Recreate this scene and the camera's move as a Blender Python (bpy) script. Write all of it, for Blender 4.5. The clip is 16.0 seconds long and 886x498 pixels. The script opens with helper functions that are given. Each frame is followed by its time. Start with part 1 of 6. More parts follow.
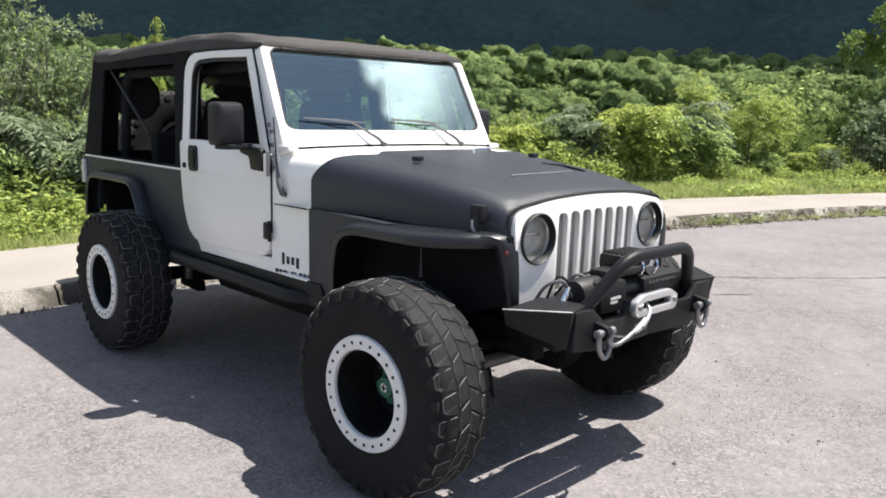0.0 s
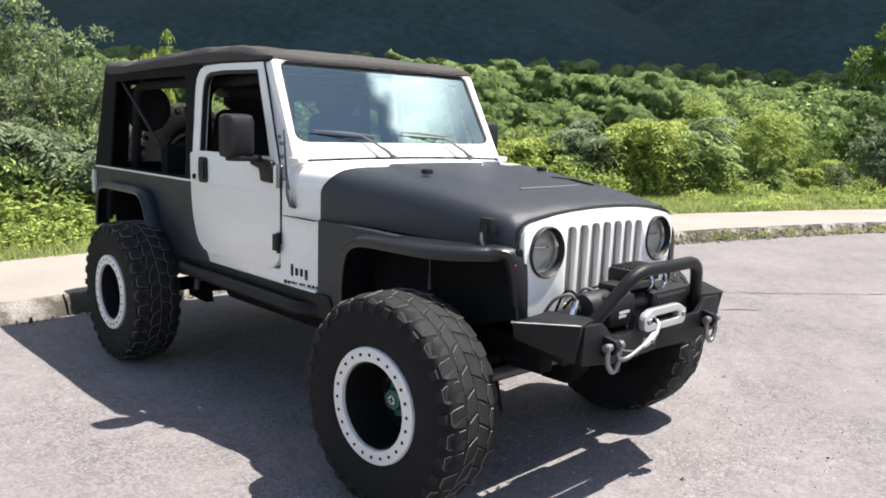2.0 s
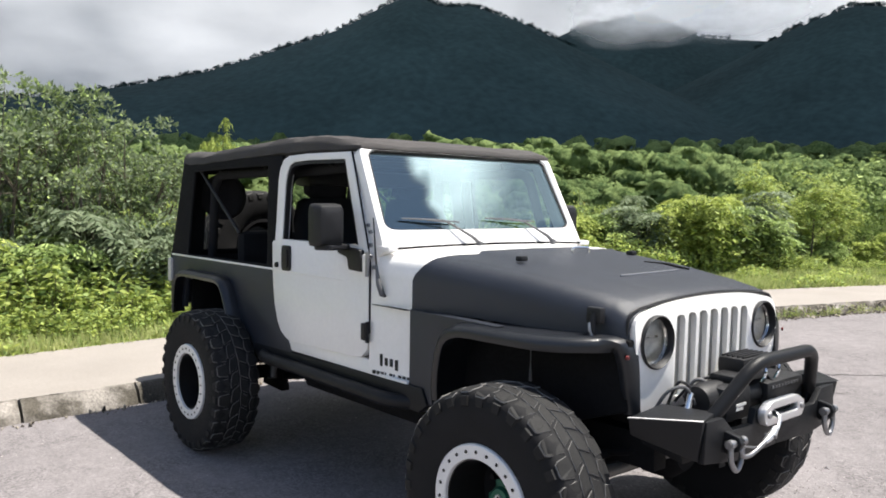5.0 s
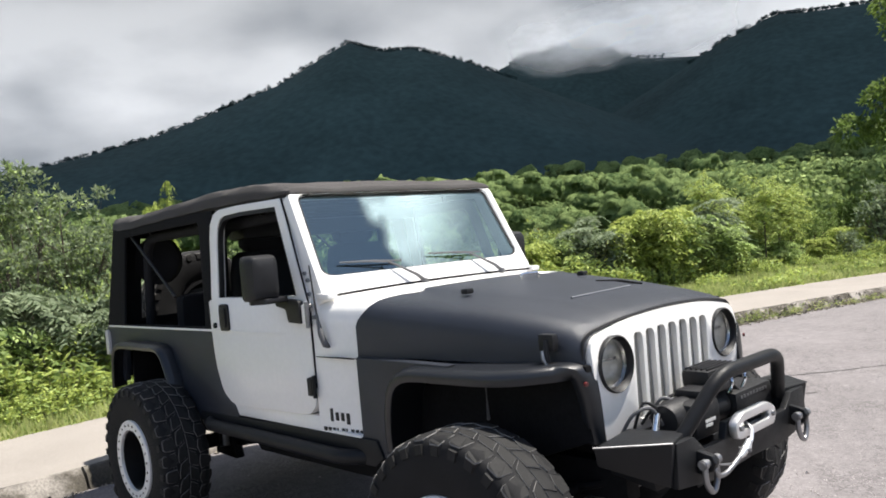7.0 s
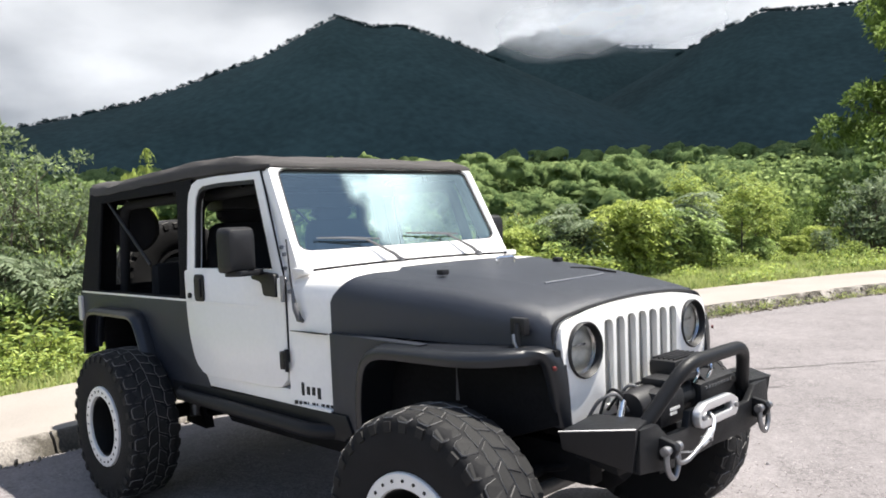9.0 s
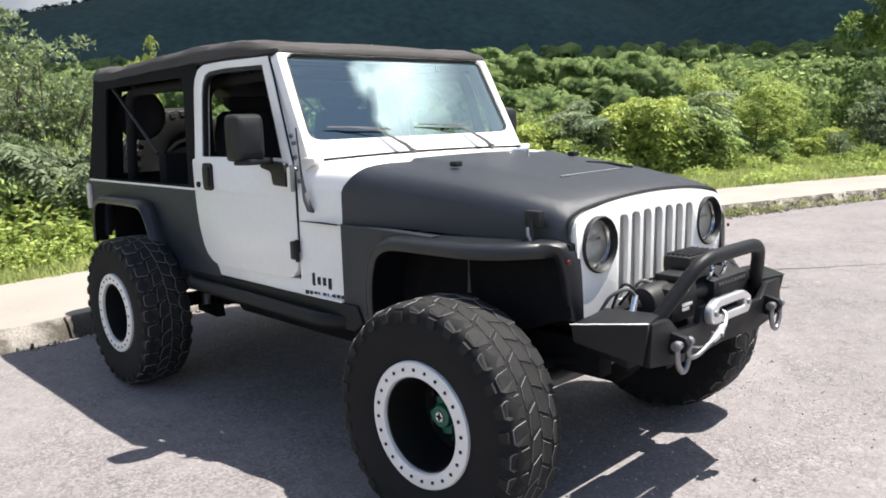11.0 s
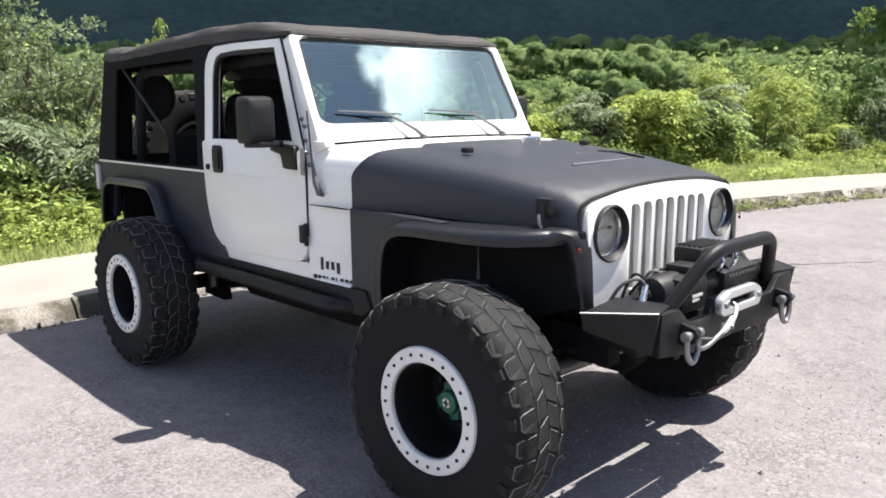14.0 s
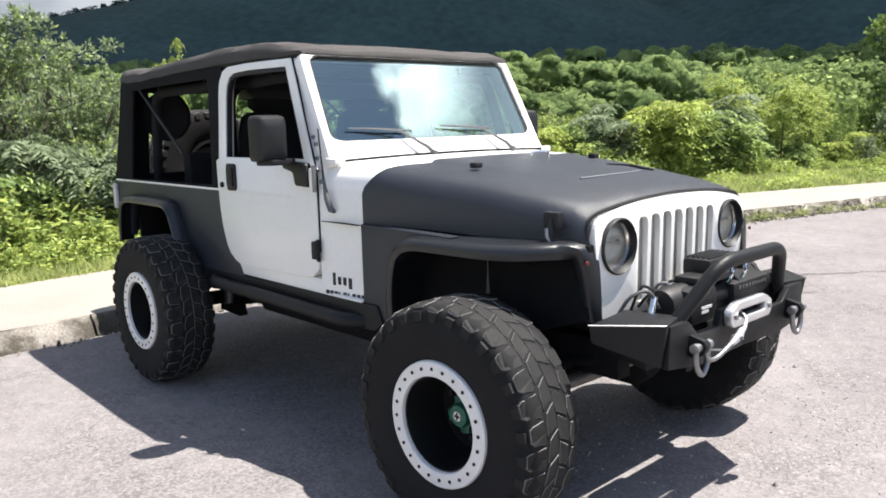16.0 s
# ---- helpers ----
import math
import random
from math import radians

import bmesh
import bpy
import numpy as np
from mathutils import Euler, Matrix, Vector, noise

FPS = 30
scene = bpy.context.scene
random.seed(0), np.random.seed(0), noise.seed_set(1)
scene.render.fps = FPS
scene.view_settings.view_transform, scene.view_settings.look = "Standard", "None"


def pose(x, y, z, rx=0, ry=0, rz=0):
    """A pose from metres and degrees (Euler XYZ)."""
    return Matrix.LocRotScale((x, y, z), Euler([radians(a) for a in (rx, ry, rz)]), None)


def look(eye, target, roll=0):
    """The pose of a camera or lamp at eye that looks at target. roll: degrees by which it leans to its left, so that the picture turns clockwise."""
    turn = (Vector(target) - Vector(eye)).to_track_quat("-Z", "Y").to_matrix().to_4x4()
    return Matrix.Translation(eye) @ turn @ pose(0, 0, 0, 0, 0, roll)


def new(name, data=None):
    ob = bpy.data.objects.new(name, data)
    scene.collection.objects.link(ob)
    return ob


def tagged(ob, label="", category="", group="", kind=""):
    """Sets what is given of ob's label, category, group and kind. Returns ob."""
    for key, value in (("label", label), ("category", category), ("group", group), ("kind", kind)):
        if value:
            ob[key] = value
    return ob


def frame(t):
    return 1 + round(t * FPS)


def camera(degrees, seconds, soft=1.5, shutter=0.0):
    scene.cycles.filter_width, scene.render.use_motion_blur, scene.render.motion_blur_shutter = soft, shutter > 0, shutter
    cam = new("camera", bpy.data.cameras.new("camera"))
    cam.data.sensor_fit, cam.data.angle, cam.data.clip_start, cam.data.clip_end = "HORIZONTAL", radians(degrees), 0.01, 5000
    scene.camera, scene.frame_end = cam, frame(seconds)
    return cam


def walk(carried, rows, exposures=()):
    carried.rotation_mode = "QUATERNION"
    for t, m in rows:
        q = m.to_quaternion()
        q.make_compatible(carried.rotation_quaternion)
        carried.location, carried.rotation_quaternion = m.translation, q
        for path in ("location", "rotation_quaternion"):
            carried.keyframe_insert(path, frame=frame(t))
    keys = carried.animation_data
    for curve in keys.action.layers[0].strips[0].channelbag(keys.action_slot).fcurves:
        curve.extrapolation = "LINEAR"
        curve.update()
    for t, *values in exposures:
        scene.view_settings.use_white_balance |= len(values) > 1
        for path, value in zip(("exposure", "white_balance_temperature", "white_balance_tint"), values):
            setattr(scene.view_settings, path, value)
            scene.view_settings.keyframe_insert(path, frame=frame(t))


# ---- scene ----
cam = camera(58.63, 16.0, soft=1.8)
# seconds, eye (x, y, z), heading, pitch and lean in degrees
PATH = [
    (0, 4.974, -2.842, 1.537, 46.21, -9.74, 1.39),
    (0.5, 4.974, -2.840, 1.542, 46.58, -8.35, 0.95),
    (1, 4.978, -2.847, 1.541, 46.44, -8.36, 1.10),
    (1.5, 4.973, -2.853, 1.540, 46.79, -8.99, 0.86),
    (2, 4.970, -2.857, 1.536, 46.65, -8.80, 1.76),
    (2.5, 4.966, -2.858, 1.545, 45.72, -4.78, -0.01),
    (3, 4.969, -2.865, 1.540, 47.92, -4.70, 1.40),
    (3.5, 4.947, -2.897, 1.537, 49.01, -5.68, 1.38),
    (4, 4.946, -2.971, 1.537, 49.16, -5.41, -0.35),
    (4.2, 4.930, -2.998, 1.542, 50.80, -4.87, 1.08),
    (6.3, 4.476, -2.911, 1.598, 46.72, 0.01, -0.16),
    (6.5, 4.543, -2.865, 1.564, 47.21, 1.14, -0.00),
    (7, 4.668, -2.799, 1.550, 46.76, -0.50, -5.29),
    (7.5, 4.697, -2.796, 1.561, 45.48, -1.21, -3.46),
    (8, 4.694, -2.812, 1.549, 44.64, -2.50, -2.28),
    (8.2, 4.693, -2.820, 1.551, 45.75, -1.85, -2.75),
    (10.3, 4.662, -2.773, 1.538, 44.53, -3.22, -2.90),
    (10.5, 4.652, -2.783, 1.536, 46.18, -4.62, -3.03),
    (11, 4.635, -2.786, 1.520, 46.18, -9.37, -1.75),
    (11.5, 4.626, -2.798, 1.515, 46.38, -10.56, -1.51),
    (12, 4.623, -2.805, 1.509, 47.09, -11.11, -1.51),
    (12.5, 4.629, -2.798, 1.510, 46.04, -10.59, -1.86),
    (13, 4.625, -2.803, 1.511, 46.01, -10.11, -1.37),
    (13.5, 4.632, -2.809, 1.509, 45.00, -9.31, -0.77),
    (14, 4.615, -2.794, 1.504, 46.55, -10.10, -0.66),
    (14.5, 4.630, -2.802, 1.509, 47.78, -10.36, -1.00),
    (15, 4.638, -2.805, 1.508, 48.30, -9.84, -0.87),
    (15.5, 4.650, -2.796, 1.512, 48.14, -9.83, -1.52),
    (16, 4.657, -2.791, 1.513, 47.81, -9.10, -1.54),
]
EXPOSURES = [(0.0, 1.14), (2.0, 1.23), (3.5, 1.32), (4.2, 1.26), (6.3, 0.92), (8.2, 1.25), (11.0, 1.30), (16.0, 1.42)]
walk(cam, [(t, pose(x, y, z, 90 + pitch, 0, yaw) @ pose(0, 0, 0, 0, 0, lean)) for t, x, y, z, yaw, pitch, lean in PATH], EXPOSURES)

# ---- sky and sun ----
SUN = Vector((0.225, 0.352, 1.0)).normalized()      # towards the sun
world = bpy.data.worlds.new("world")
scene.world = world
world.use_nodes = True
wn, wl = world.node_tree.nodes, world.node_tree.links
background = wn["Background"]
sky = wn.new("ShaderNodeTexSky")
sky.sky_type, sky.sun_disc = "NISHITA", False
sky.sun_elevation, sky.sun_rotation = math.asin(SUN.z), math.atan2(SUN.x, SUN.y)
coord = wn.new("ShaderNodeTexCoord")
stretch = wn.new("ShaderNodeMapping")
stretch.inputs["Scale"].default_value = (1.0, 1.0, 2.2)
wl.new(coord.outputs["Generated"], stretch.inputs["Vector"])
puffs = wn.new("ShaderNodeTexNoise")
puffs.inputs["Scale"].default_value, puffs.inputs["Detail"].default_value, puffs.inputs["Roughness"].default_value = 2.3, 7.0, 0.55
wl.new(stretch.outputs["Vector"], puffs.inputs["Vector"])
cover = wn.new("ShaderNodeValToRGB")
cover.color_ramp.elements[0].position, cover.color_ramp.elements[1].position = 0.54, 0.66
wl.new(puffs.outputs["Fac"], cover.inputs["Fac"])
greys = wn.new("ShaderNodeTexNoise")
greys.inputs["Scale"].default_value, greys.inputs["Detail"].default_value = 3.1, 6.0
wl.new(stretch.outputs["Vector"], greys.inputs["Vector"])
cloud_tone = wn.new("ShaderNodeValToRGB")
cloud_tone.color_ramp.elements[0].position, cloud_tone.color_ramp.elements[1].position = 0.35, 0.62
cloud_tone.color_ramp.elements[0].color, cloud_tone.color_ramp.elements[1].color = (2.85, 2.80, 2.80, 1), (6.75, 6.62, 6.5, 1)
wl.new(greys.outputs["Fac"], cloud_tone.inputs["Fac"])
# a torn bright cloud below the sun, which the windscreen mirrors
aim = wn.new("ShaderNodeVectorMath")
aim.operation = "DOT_PRODUCT"
unit = wn.new("ShaderNodeVectorMath")
unit.operation = "NORMALIZE"
wl.new(coord.outputs["Generated"], unit.inputs[0])
wl.new(unit.outputs["Vector"], aim.inputs[0])
aim.inputs[1].default_value = Vector((0.380, 0.704, 0.601)).normalized()
ragged = wn.new("ShaderNodeMath")
ragged.operation = "MULTIPLY_ADD"
tatters = wn.new("ShaderNodeTexNoise")
tatters.inputs["Scale"].default_value, tatters.inputs["Detail"].default_value = 8.0, 7.0
wl.new(unit.outputs["Vector"], tatters.inputs["Vector"])
wl.new(tatters.outputs["Fac"], ragged.inputs[0])
ragged.inputs[1].default_value = 0.022
wl.new(aim.outputs["Value"], ragged.inputs[2])
bank = wn.new("ShaderNodeMapRange")
bank.inputs["From Min"].default_value, bank.inputs["From Max"].default_value = 1.0040, 1.0064
wl.new(ragged.outputs[0], bank.inputs["Value"])
fade, held = wn.new("ShaderNodeMapRange"), wn.new("ShaderNodeMath")
core = wn.new("ShaderNodeVectorMath")
core.operation = "DOT_PRODUCT"
wl.new(unit.outputs["Vector"], core.inputs[0])
core.inputs[1].default_value = Vector((0.420, 0.625, 0.658)).normalized()
fade.inputs["From Min"].default_value, fade.inputs["From Max"].default_value = 0.9930, 0.9985
fade.inputs["To Min"].default_value, fade.inputs["To Max"].default_value = 0.42, 1.0
wl.new(core.outputs["Value"], fade.inputs["Value"])
held.operation = "MULTIPLY"
wl.new(bank.outputs["Result"], held.inputs[0])
wl.new(fade.outputs["Result"], held.inputs[1])
# cloud thickens towards the hills and the horizon
low = wn.new("ShaderNodeSeparateXYZ")
wl.new(unit.outputs["Vector"], low.inputs["Vector"])
haze = wn.new("ShaderNodeMapRange")
haze.inputs["From Min"].default_value, haze.inputs["From Max"].default_value = 0.34, 0.10
wl.new(low.outputs["Z"], haze.inputs["Value"])
either, all_ = wn.new("ShaderNodeMath"), wn.new("ShaderNodeMath")
either.operation = all_.operation = "MAXIMUM"
wl.new(held.outputs[0], either.inputs[0])
wl.new(cover.outputs["Color"], either.inputs[1])
wl.new(either.outputs[0], all_.inputs[0])
wl.new(haze.outputs["Result"], all_.inputs[1])
# cloud edges glow where they stand near the sun
near_sun, glow, lit = wn.new("ShaderNodeVectorMath"), wn.new("ShaderNodeMapRange"), wn.new("ShaderNodeVectorMath")
near_sun.operation, lit.operation = "DOT_PRODUCT", "SCALE"
wl.new(unit.outputs["Vector"], near_sun.inputs[0])
near_sun.inputs[1].default_value = SUN
glow.inputs["From Min"].default_value, glow.inputs["From Max"].default_value = 0.55, 1.0
glow.inputs["To Min"].default_value, glow.inputs["To Max"].default_value = 1.0, 2.2
wl.new(near_sun.outputs["Value"], glow.inputs["Value"])
wl.new(cloud_tone.outputs["Color"], lit.inputs[0])
boost, shine = wn.new("ShaderNodeMath"), wn.new("ShaderNodeMath")
boost.operation, shine.operation = "MULTIPLY_ADD", "MULTIPLY"
wl.new(held.outputs[0], boost.inputs[0])
boost.inputs[1].default_value, boost.inputs[2].default_value = 7.5, 1.0
wl.new(boost.outputs[0], shine.inputs[0])
wl.new(glow.outputs["Result"], shine.inputs[1])
# cloud brightness by height, cut overhead to deepen the shade on the ground
under, dim = wn.new("ShaderNodeMapRange"), wn.new("ShaderNodeMath")
under.inputs["From Min"].default_value, under.inputs["From Max"].default_value = 0.0, 0.42
under.inputs["To Max"].default_value = 0.40
wl.new(low.outputs["Z"], under.inputs["Value"])
# darker over the hills; the unseen open side is brightened to fill the shaded doors
hills, side_tone = wn.new("ShaderNodeVectorMath"), wn.new("ShaderNodeMapRange")
hills.operation = "DOT_PRODUCT"
wl.new(unit.outputs["Vector"], hills.inputs[0])
hills.inputs[1].default_value = (-0.72, 0.69, 0.0)
side_tone.inputs["From Min"].default_value, side_tone.inputs["From Max"].default_value = -0.6, 0.5
side_tone.inputs["To Min"].default_value, side_tone.inputs["To Max"].default_value = 3.6, 0.16
wl.new(hills.outputs["Value"], side_tone.inputs["Value"])
wl.new(side_tone.outputs["Result"], under.inputs["To Min"])
dim.operation = "MULTIPLY"
wl.new(shine.outputs[0], dim.inputs[0])
wl.new(under.outputs["Result"], dim.inputs[1])
wl.new(dim.outputs[0], lit.inputs["Scale"])
clouded = wn.new("ShaderNodeMix")
clouded.data_type = "RGBA"
wl.new(all_.outputs[0], clouded.inputs["Factor"])
wl.new(sky.outputs["Color"], clouded.inputs["A"])
wl.new(lit.outputs["Vector"], clouded.inputs["B"])
wl.new(clouded.outputs["Result"], background.inputs["Color"])
background.inputs["Strength"].default_value = 0.084
sun = new("sun", bpy.data.lights.new("sun", "SUN"))
sun.data.energy, sun.data.angle, sun.data.color = 4.6, radians(0.53), (1.0, 0.95, 0.87)
sun.matrix_world = look(SUN * 50, (0, 0, 0))

# ---- materials ----
def material(name, color, rough=0.6, metal=0.0, spread=0.12, scale=6.0, fine=60.0, bump=0.0, bump_scale=80.0, specular=0.5, coat=0.0, island=0.0, second=None, threshold=(0.45, 0.6)):
    """A procedural surface: base colour with blotches at two scales, fine relief, and chance by piece."""
    m = bpy.data.materials.new(name)
    m.use_nodes = True
    n, l = m.node_tree.nodes, m.node_tree.links
    b = n["Principled BSDF"]
    b.inputs["Roughness"].default_value, b.inputs["Metallic"].default_value = rough, metal
    b.inputs["Specular IOR Level"].default_value, b.inputs["Coat Weight"].default_value = specular, coat
    tc = n.new("ShaderNodeTexCoord")
    big, small = n.new("ShaderNodeTexNoise"), n.new("ShaderNodeTexNoise")
    big.inputs["Scale"].default_value, small.inputs["Scale"].default_value = scale, fine
    big.inputs["Detail"].default_value = small.inputs["Detail"].default_value = 5.0
    for q in (big, small):
        l.new(tc.outputs["Object"], q.inputs["Vector"])
    add = n.new("ShaderNodeMath")
    add.operation = "ADD"
    l.new(big.outputs["Fac"], add.inputs[0])
    l.new(small.outputs["Fac"], add.inputs[1])
    tone = n.new("ShaderNodeMapRange")
    tone.inputs["From Min"].default_value, tone.inputs["From Max"].default_value = 0.7, 1.3
    tone.inputs["To Min"].default_value, tone.inputs["To Max"].default_value = 1 - spread, 1 + spread
    l.new(add.outputs[0], tone.inputs["Value"])
    value = tone.outputs["Result"]
    if island:
        info, ri = n.new("ShaderNodeNewGeometry"), n.new("ShaderNodeMapRange")
        ri.inputs["To Min"].default_value, ri.inputs["To Max"].default_value = 1 - island, 1 + island
        l.new(info.outputs["Random Per Island"], ri.inputs["Value"])
        mul = n.new("ShaderNodeMath")
        mul.operation = "MULTIPLY"
        l.new(value, mul.inputs[0])
        l.new(ri.outputs["Result"], mul.inputs[1])
        value = mul.outputs[0]
    base = n.new("ShaderNodeRGB")
    base.outputs[0].default_value = (*color, 1)
    source = base.outputs[0]
    if second:
        patch, ramp, mix2 = n.new("ShaderNodeTexNoise"), n.new("ShaderNodeValToRGB"), n.new("ShaderNodeMix")
        patch.inputs["Scale"].default_value, patch.inputs["Detail"].default_value = scale * 0.6, 8.0
        l.new(tc.outputs["Object"], patch.inputs["Vector"])
        ramp.color_ramp.elements[0].position, ramp.color_ramp.elements[1].position = threshold
        l.new(patch.outputs["Fac"], ramp.inputs["Fac"])
        mix2.data_type = "RGBA"
        l.new(ramp.outputs["Color"], mix2.inputs["Factor"])
        l.new(base.outputs[0], mix2.inputs["A"])
        mix2.inputs["B"].default_value = (*second, 1)
        source = mix2.outputs["Result"]
    scaled = n.new("ShaderNodeVectorMath")
    scaled.operation = "SCALE"
    l.new(source, scaled.inputs[0])
    l.new(value, scaled.inputs["Scale"])
    l.new(scaled.outputs["Vector"], b.inputs["Base Color"])
    if bump:
        rel, bn = n.new("ShaderNodeTexNoise"), n.new("ShaderNodeBump")
        rel.inputs["Scale"].default_value, rel.inputs["Detail"].default_value = bump_scale, 4.0
        l.new(tc.outputs["Object"], rel.inputs["Vector"])
        l.new(rel.outputs["Fac"], bn.inputs["Height"])
        bn.inputs["Strength"].default_value, bn.inputs["Distance"].default_value = bump, 0.01
        l.new(bn.outputs["Normal"], b.inputs["Normal"])
    return m


WHITE = material("white_paint", (0.83, 0.815, 0.79), 0.32, 0.0, 0.03, 3, 40, coat=0.3)
BLACK = material("bed_liner_black", (0.0180, 0.0215, 0.0310), 0.40, 0, 0.15, 5, 200, 0.25, 600, specular=0.5)
FLARE = material("satin_black_flare", (0.0115, 0.0130, 0.0165), 0.31, 0, 0.12, 5, 200, 0.10, 500, specular=0.46)
PLASTIC = material("black_plastic", (0.013, 0.013, 0.0145), 0.48, 0, 0.15, 8, 200, 0.15, 500, specular=0.32)
STEEL_BLACK = material("black_powder_coat", (0.010, 0.0105, 0.012), 0.45, 0.0, 0.12, 6, 150, 0.12, 400, specular=0.22)
RUBBER = material("tyre_rubber", (0.0120, 0.0120, 0.0130), 0.8, 0, 0.2, 9, 150, 0.2, 300, specular=0.2)
TREAD = material("worn_tread_rubber", (0.0155, 0.0152, 0.0152), 0.72, 0, 0.25, 9, 120, 0.2, 300, specular=0.25)
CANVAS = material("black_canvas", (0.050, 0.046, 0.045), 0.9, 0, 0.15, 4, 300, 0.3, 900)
# same canvas, its colour darkened for the sides and rear that stand in shade
CANVAS_SHADE = material("shaded_canvas", (0.0110, 0.0110, 0.0120), 0.9, 0, 0.15, 4, 300, 0.3, 900, specular=0.12)
DARK = material("dark_underbody", (0.0085, 0.0085, 0.0095), 0.85, 0, 0.3, 6, 60, specular=0.1)
ALU = material("bare_aluminium", (0.72, 0.72, 0.73), 0.38, 0.85, 0.06, 10, 120)
RING = material("white_bead_ring", (0.70, 0.70, 0.70), 0.42, 0.2, 0.06, 10, 120)
CHROME = material("chrome", (0.8, 0.8, 0.82), 0.12, 1.0, 0.03, 10, 100)
STEEL = material("zinc_steel", (0.26, 0.26, 0.27), 0.42, 0.85, 0.15, 14, 120)
GREEN = material("green_hub", (0.015, 0.11, 0.07), 0.4, 0.2, 0.2, 14, 90)
SEATCLOTH = material("grey_seat_cloth", (0.016, 0.0165, 0.019), 0.9, 0, 0.15, 8, 200, 0.2, 700, specular=0.15)
SLOT = material("grey_grille_insert", (0.28, 0.27, 0.245), 0.55, 0.1, 0.08, 8, 90)
LENS = material("fluted_reflector", (0.52, 0.51, 0.48), 0.42, 0.25, 0.15, 20, 90, 0.3, 60)
WIPER = material("weathered_wiper", (0.09, 0.09, 0.095), 0.55, 0, 0.15, 9, 120)
RED = material("red_lens", (0.14, 0.025, 0.025), 0.35, 0, 0.05, 20, 90)


def asphalt_material():
    """Old asphalt: stones of many greys in a paler binder, worn patches, stains and fine relief."""
    m = bpy.data.materials.new("worn_asphalt")
    m.use_nodes = True
    n, l = m.node_tree.nodes, m.node_tree.links
    b = n["Principled BSDF"]
    b.inputs["Roughness"].default_value, b.inputs["Specular IOR Level"].default_value = 0.9, 0.2
    tc = n.new("ShaderNodeTexCoord")

    def tex(kind, scale, detail=None):
        q = n.new(kind)
        q.inputs["Scale"].default_value = scale
        if detail is not None:
            q.inputs["Detail"].default_value = detail
        l.new(tc.outputs["Object"], q.inputs["Vector"])
        return q

    def span(source, lo, hi, a_, b_):
        q = n.new("ShaderNodeMapRange")
        for key, v in zip(("From Min", "From Max", "To Min", "To Max"), (lo, hi, a_, b_)):
            q.inputs[key].default_value = v
        l.new(source, q.inputs["Value"])
        return q.outputs["Result"]

    def math_(kind, p, q):
        o = n.new("ShaderNodeMath")
        o.operation = kind
        for k, v in enumerate((p, q)):
            if isinstance(v, float):
                o.inputs[k].default_value = v
            else:
                l.new(v, o.inputs[k])
        return o.outputs[0]
    stones, grit = tex("ShaderNodeTexVoronoi", 78.0), tex("ShaderNodeTexVoronoi", 210.0)
    patch, blotch, stain = tex("ShaderNodeTexNoise", 1.6, 6.0), tex("ShaderNodeTexNoise", 9.0, 6.0), tex("ShaderNodeTexNoise", 0.45, 4.0)
    tone = []
    for q in (stones, grit):
        sep = n.new("ShaderNodeSeparateColor")
        l.new(q.outputs["Color"], sep.inputs["Color"])
        tone.append(sep.outputs[0])
    open_ = span(patch.outputs["Fac"], 0.42, 0.62, 0.45, 1.0)      # where the stones stand bare
    stone = math_("MULTIPLY", span(tone[0], 0.0, 1.0, -0.27, 0.31), open_)
    fine_ = math_("MULTIPLY", span(tone[1], 0.0, 1.0, -0.16, 0.16), open_)
    pits = math_("MULTIPLY", span(stones.outputs["Distance"], 0.25, 0.65, 0.0, -0.14), open_)
    v = math_("ADD", math_("ADD", stone, fine_), math_("ADD", pits, 1.0))
    v = math_("MULTIPLY", v, span(blotch.outputs["Fac"], 0.3, 0.7, 0.90, 1.10))
    v = math_("MULTIPLY", v, span(patch.outputs["Fac"], 0.3, 0.7, 1.05, 0.96))
    v = math_("MULTIPLY", v, span(stain.outputs["Fac"], 0.35, 0.65, 0.90, 1.08))
    scaled = n.new("ShaderNodeVectorMath")
    scaled.operation = "SCALE"
    scaled.inputs[0].default_value = (0.196, 0.181, 0.183)
    l.new(v, scaled.inputs["Scale"])
    l.new(scaled.outputs["Vector"], b.inputs["Base Color"])
    bn = n.new("ShaderNodeBump")
    bn.inputs["Strength"].default_value, bn.inputs["Distance"].default_value = 0.6, 0.006
    l.new(v, bn.inputs["Height"])
    l.new(bn.outputs["Normal"], b.inputs["Normal"])
    return m


ASPHALT = asphalt_material()
CONCRETE = material("pale_concrete", (0.275, 0.250, 0.227), 0.9, 0, 0.12, 1.2, 60, 0.3, 120, specular=0.2)
KERB = material("weathered_kerb", (0.275, 0.252, 0.226), 0.92, 0, 0.4, 5, 60, 0.8, 40, specular=0.2, second=(0.085, 0.076, 0.062), threshold=(0.40, 0.54))
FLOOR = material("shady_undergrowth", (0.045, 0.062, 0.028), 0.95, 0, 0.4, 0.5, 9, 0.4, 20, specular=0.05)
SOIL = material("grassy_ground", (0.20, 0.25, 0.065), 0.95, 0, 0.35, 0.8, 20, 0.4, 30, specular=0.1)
# the blue in this slope colour stands in for distant haze
MOUNTAIN = material("hazy_wooded_slope", (0.026, 0.050, 0.059), 0.95, 0, 0.26, 0.004, 0.05, specular=0.05)


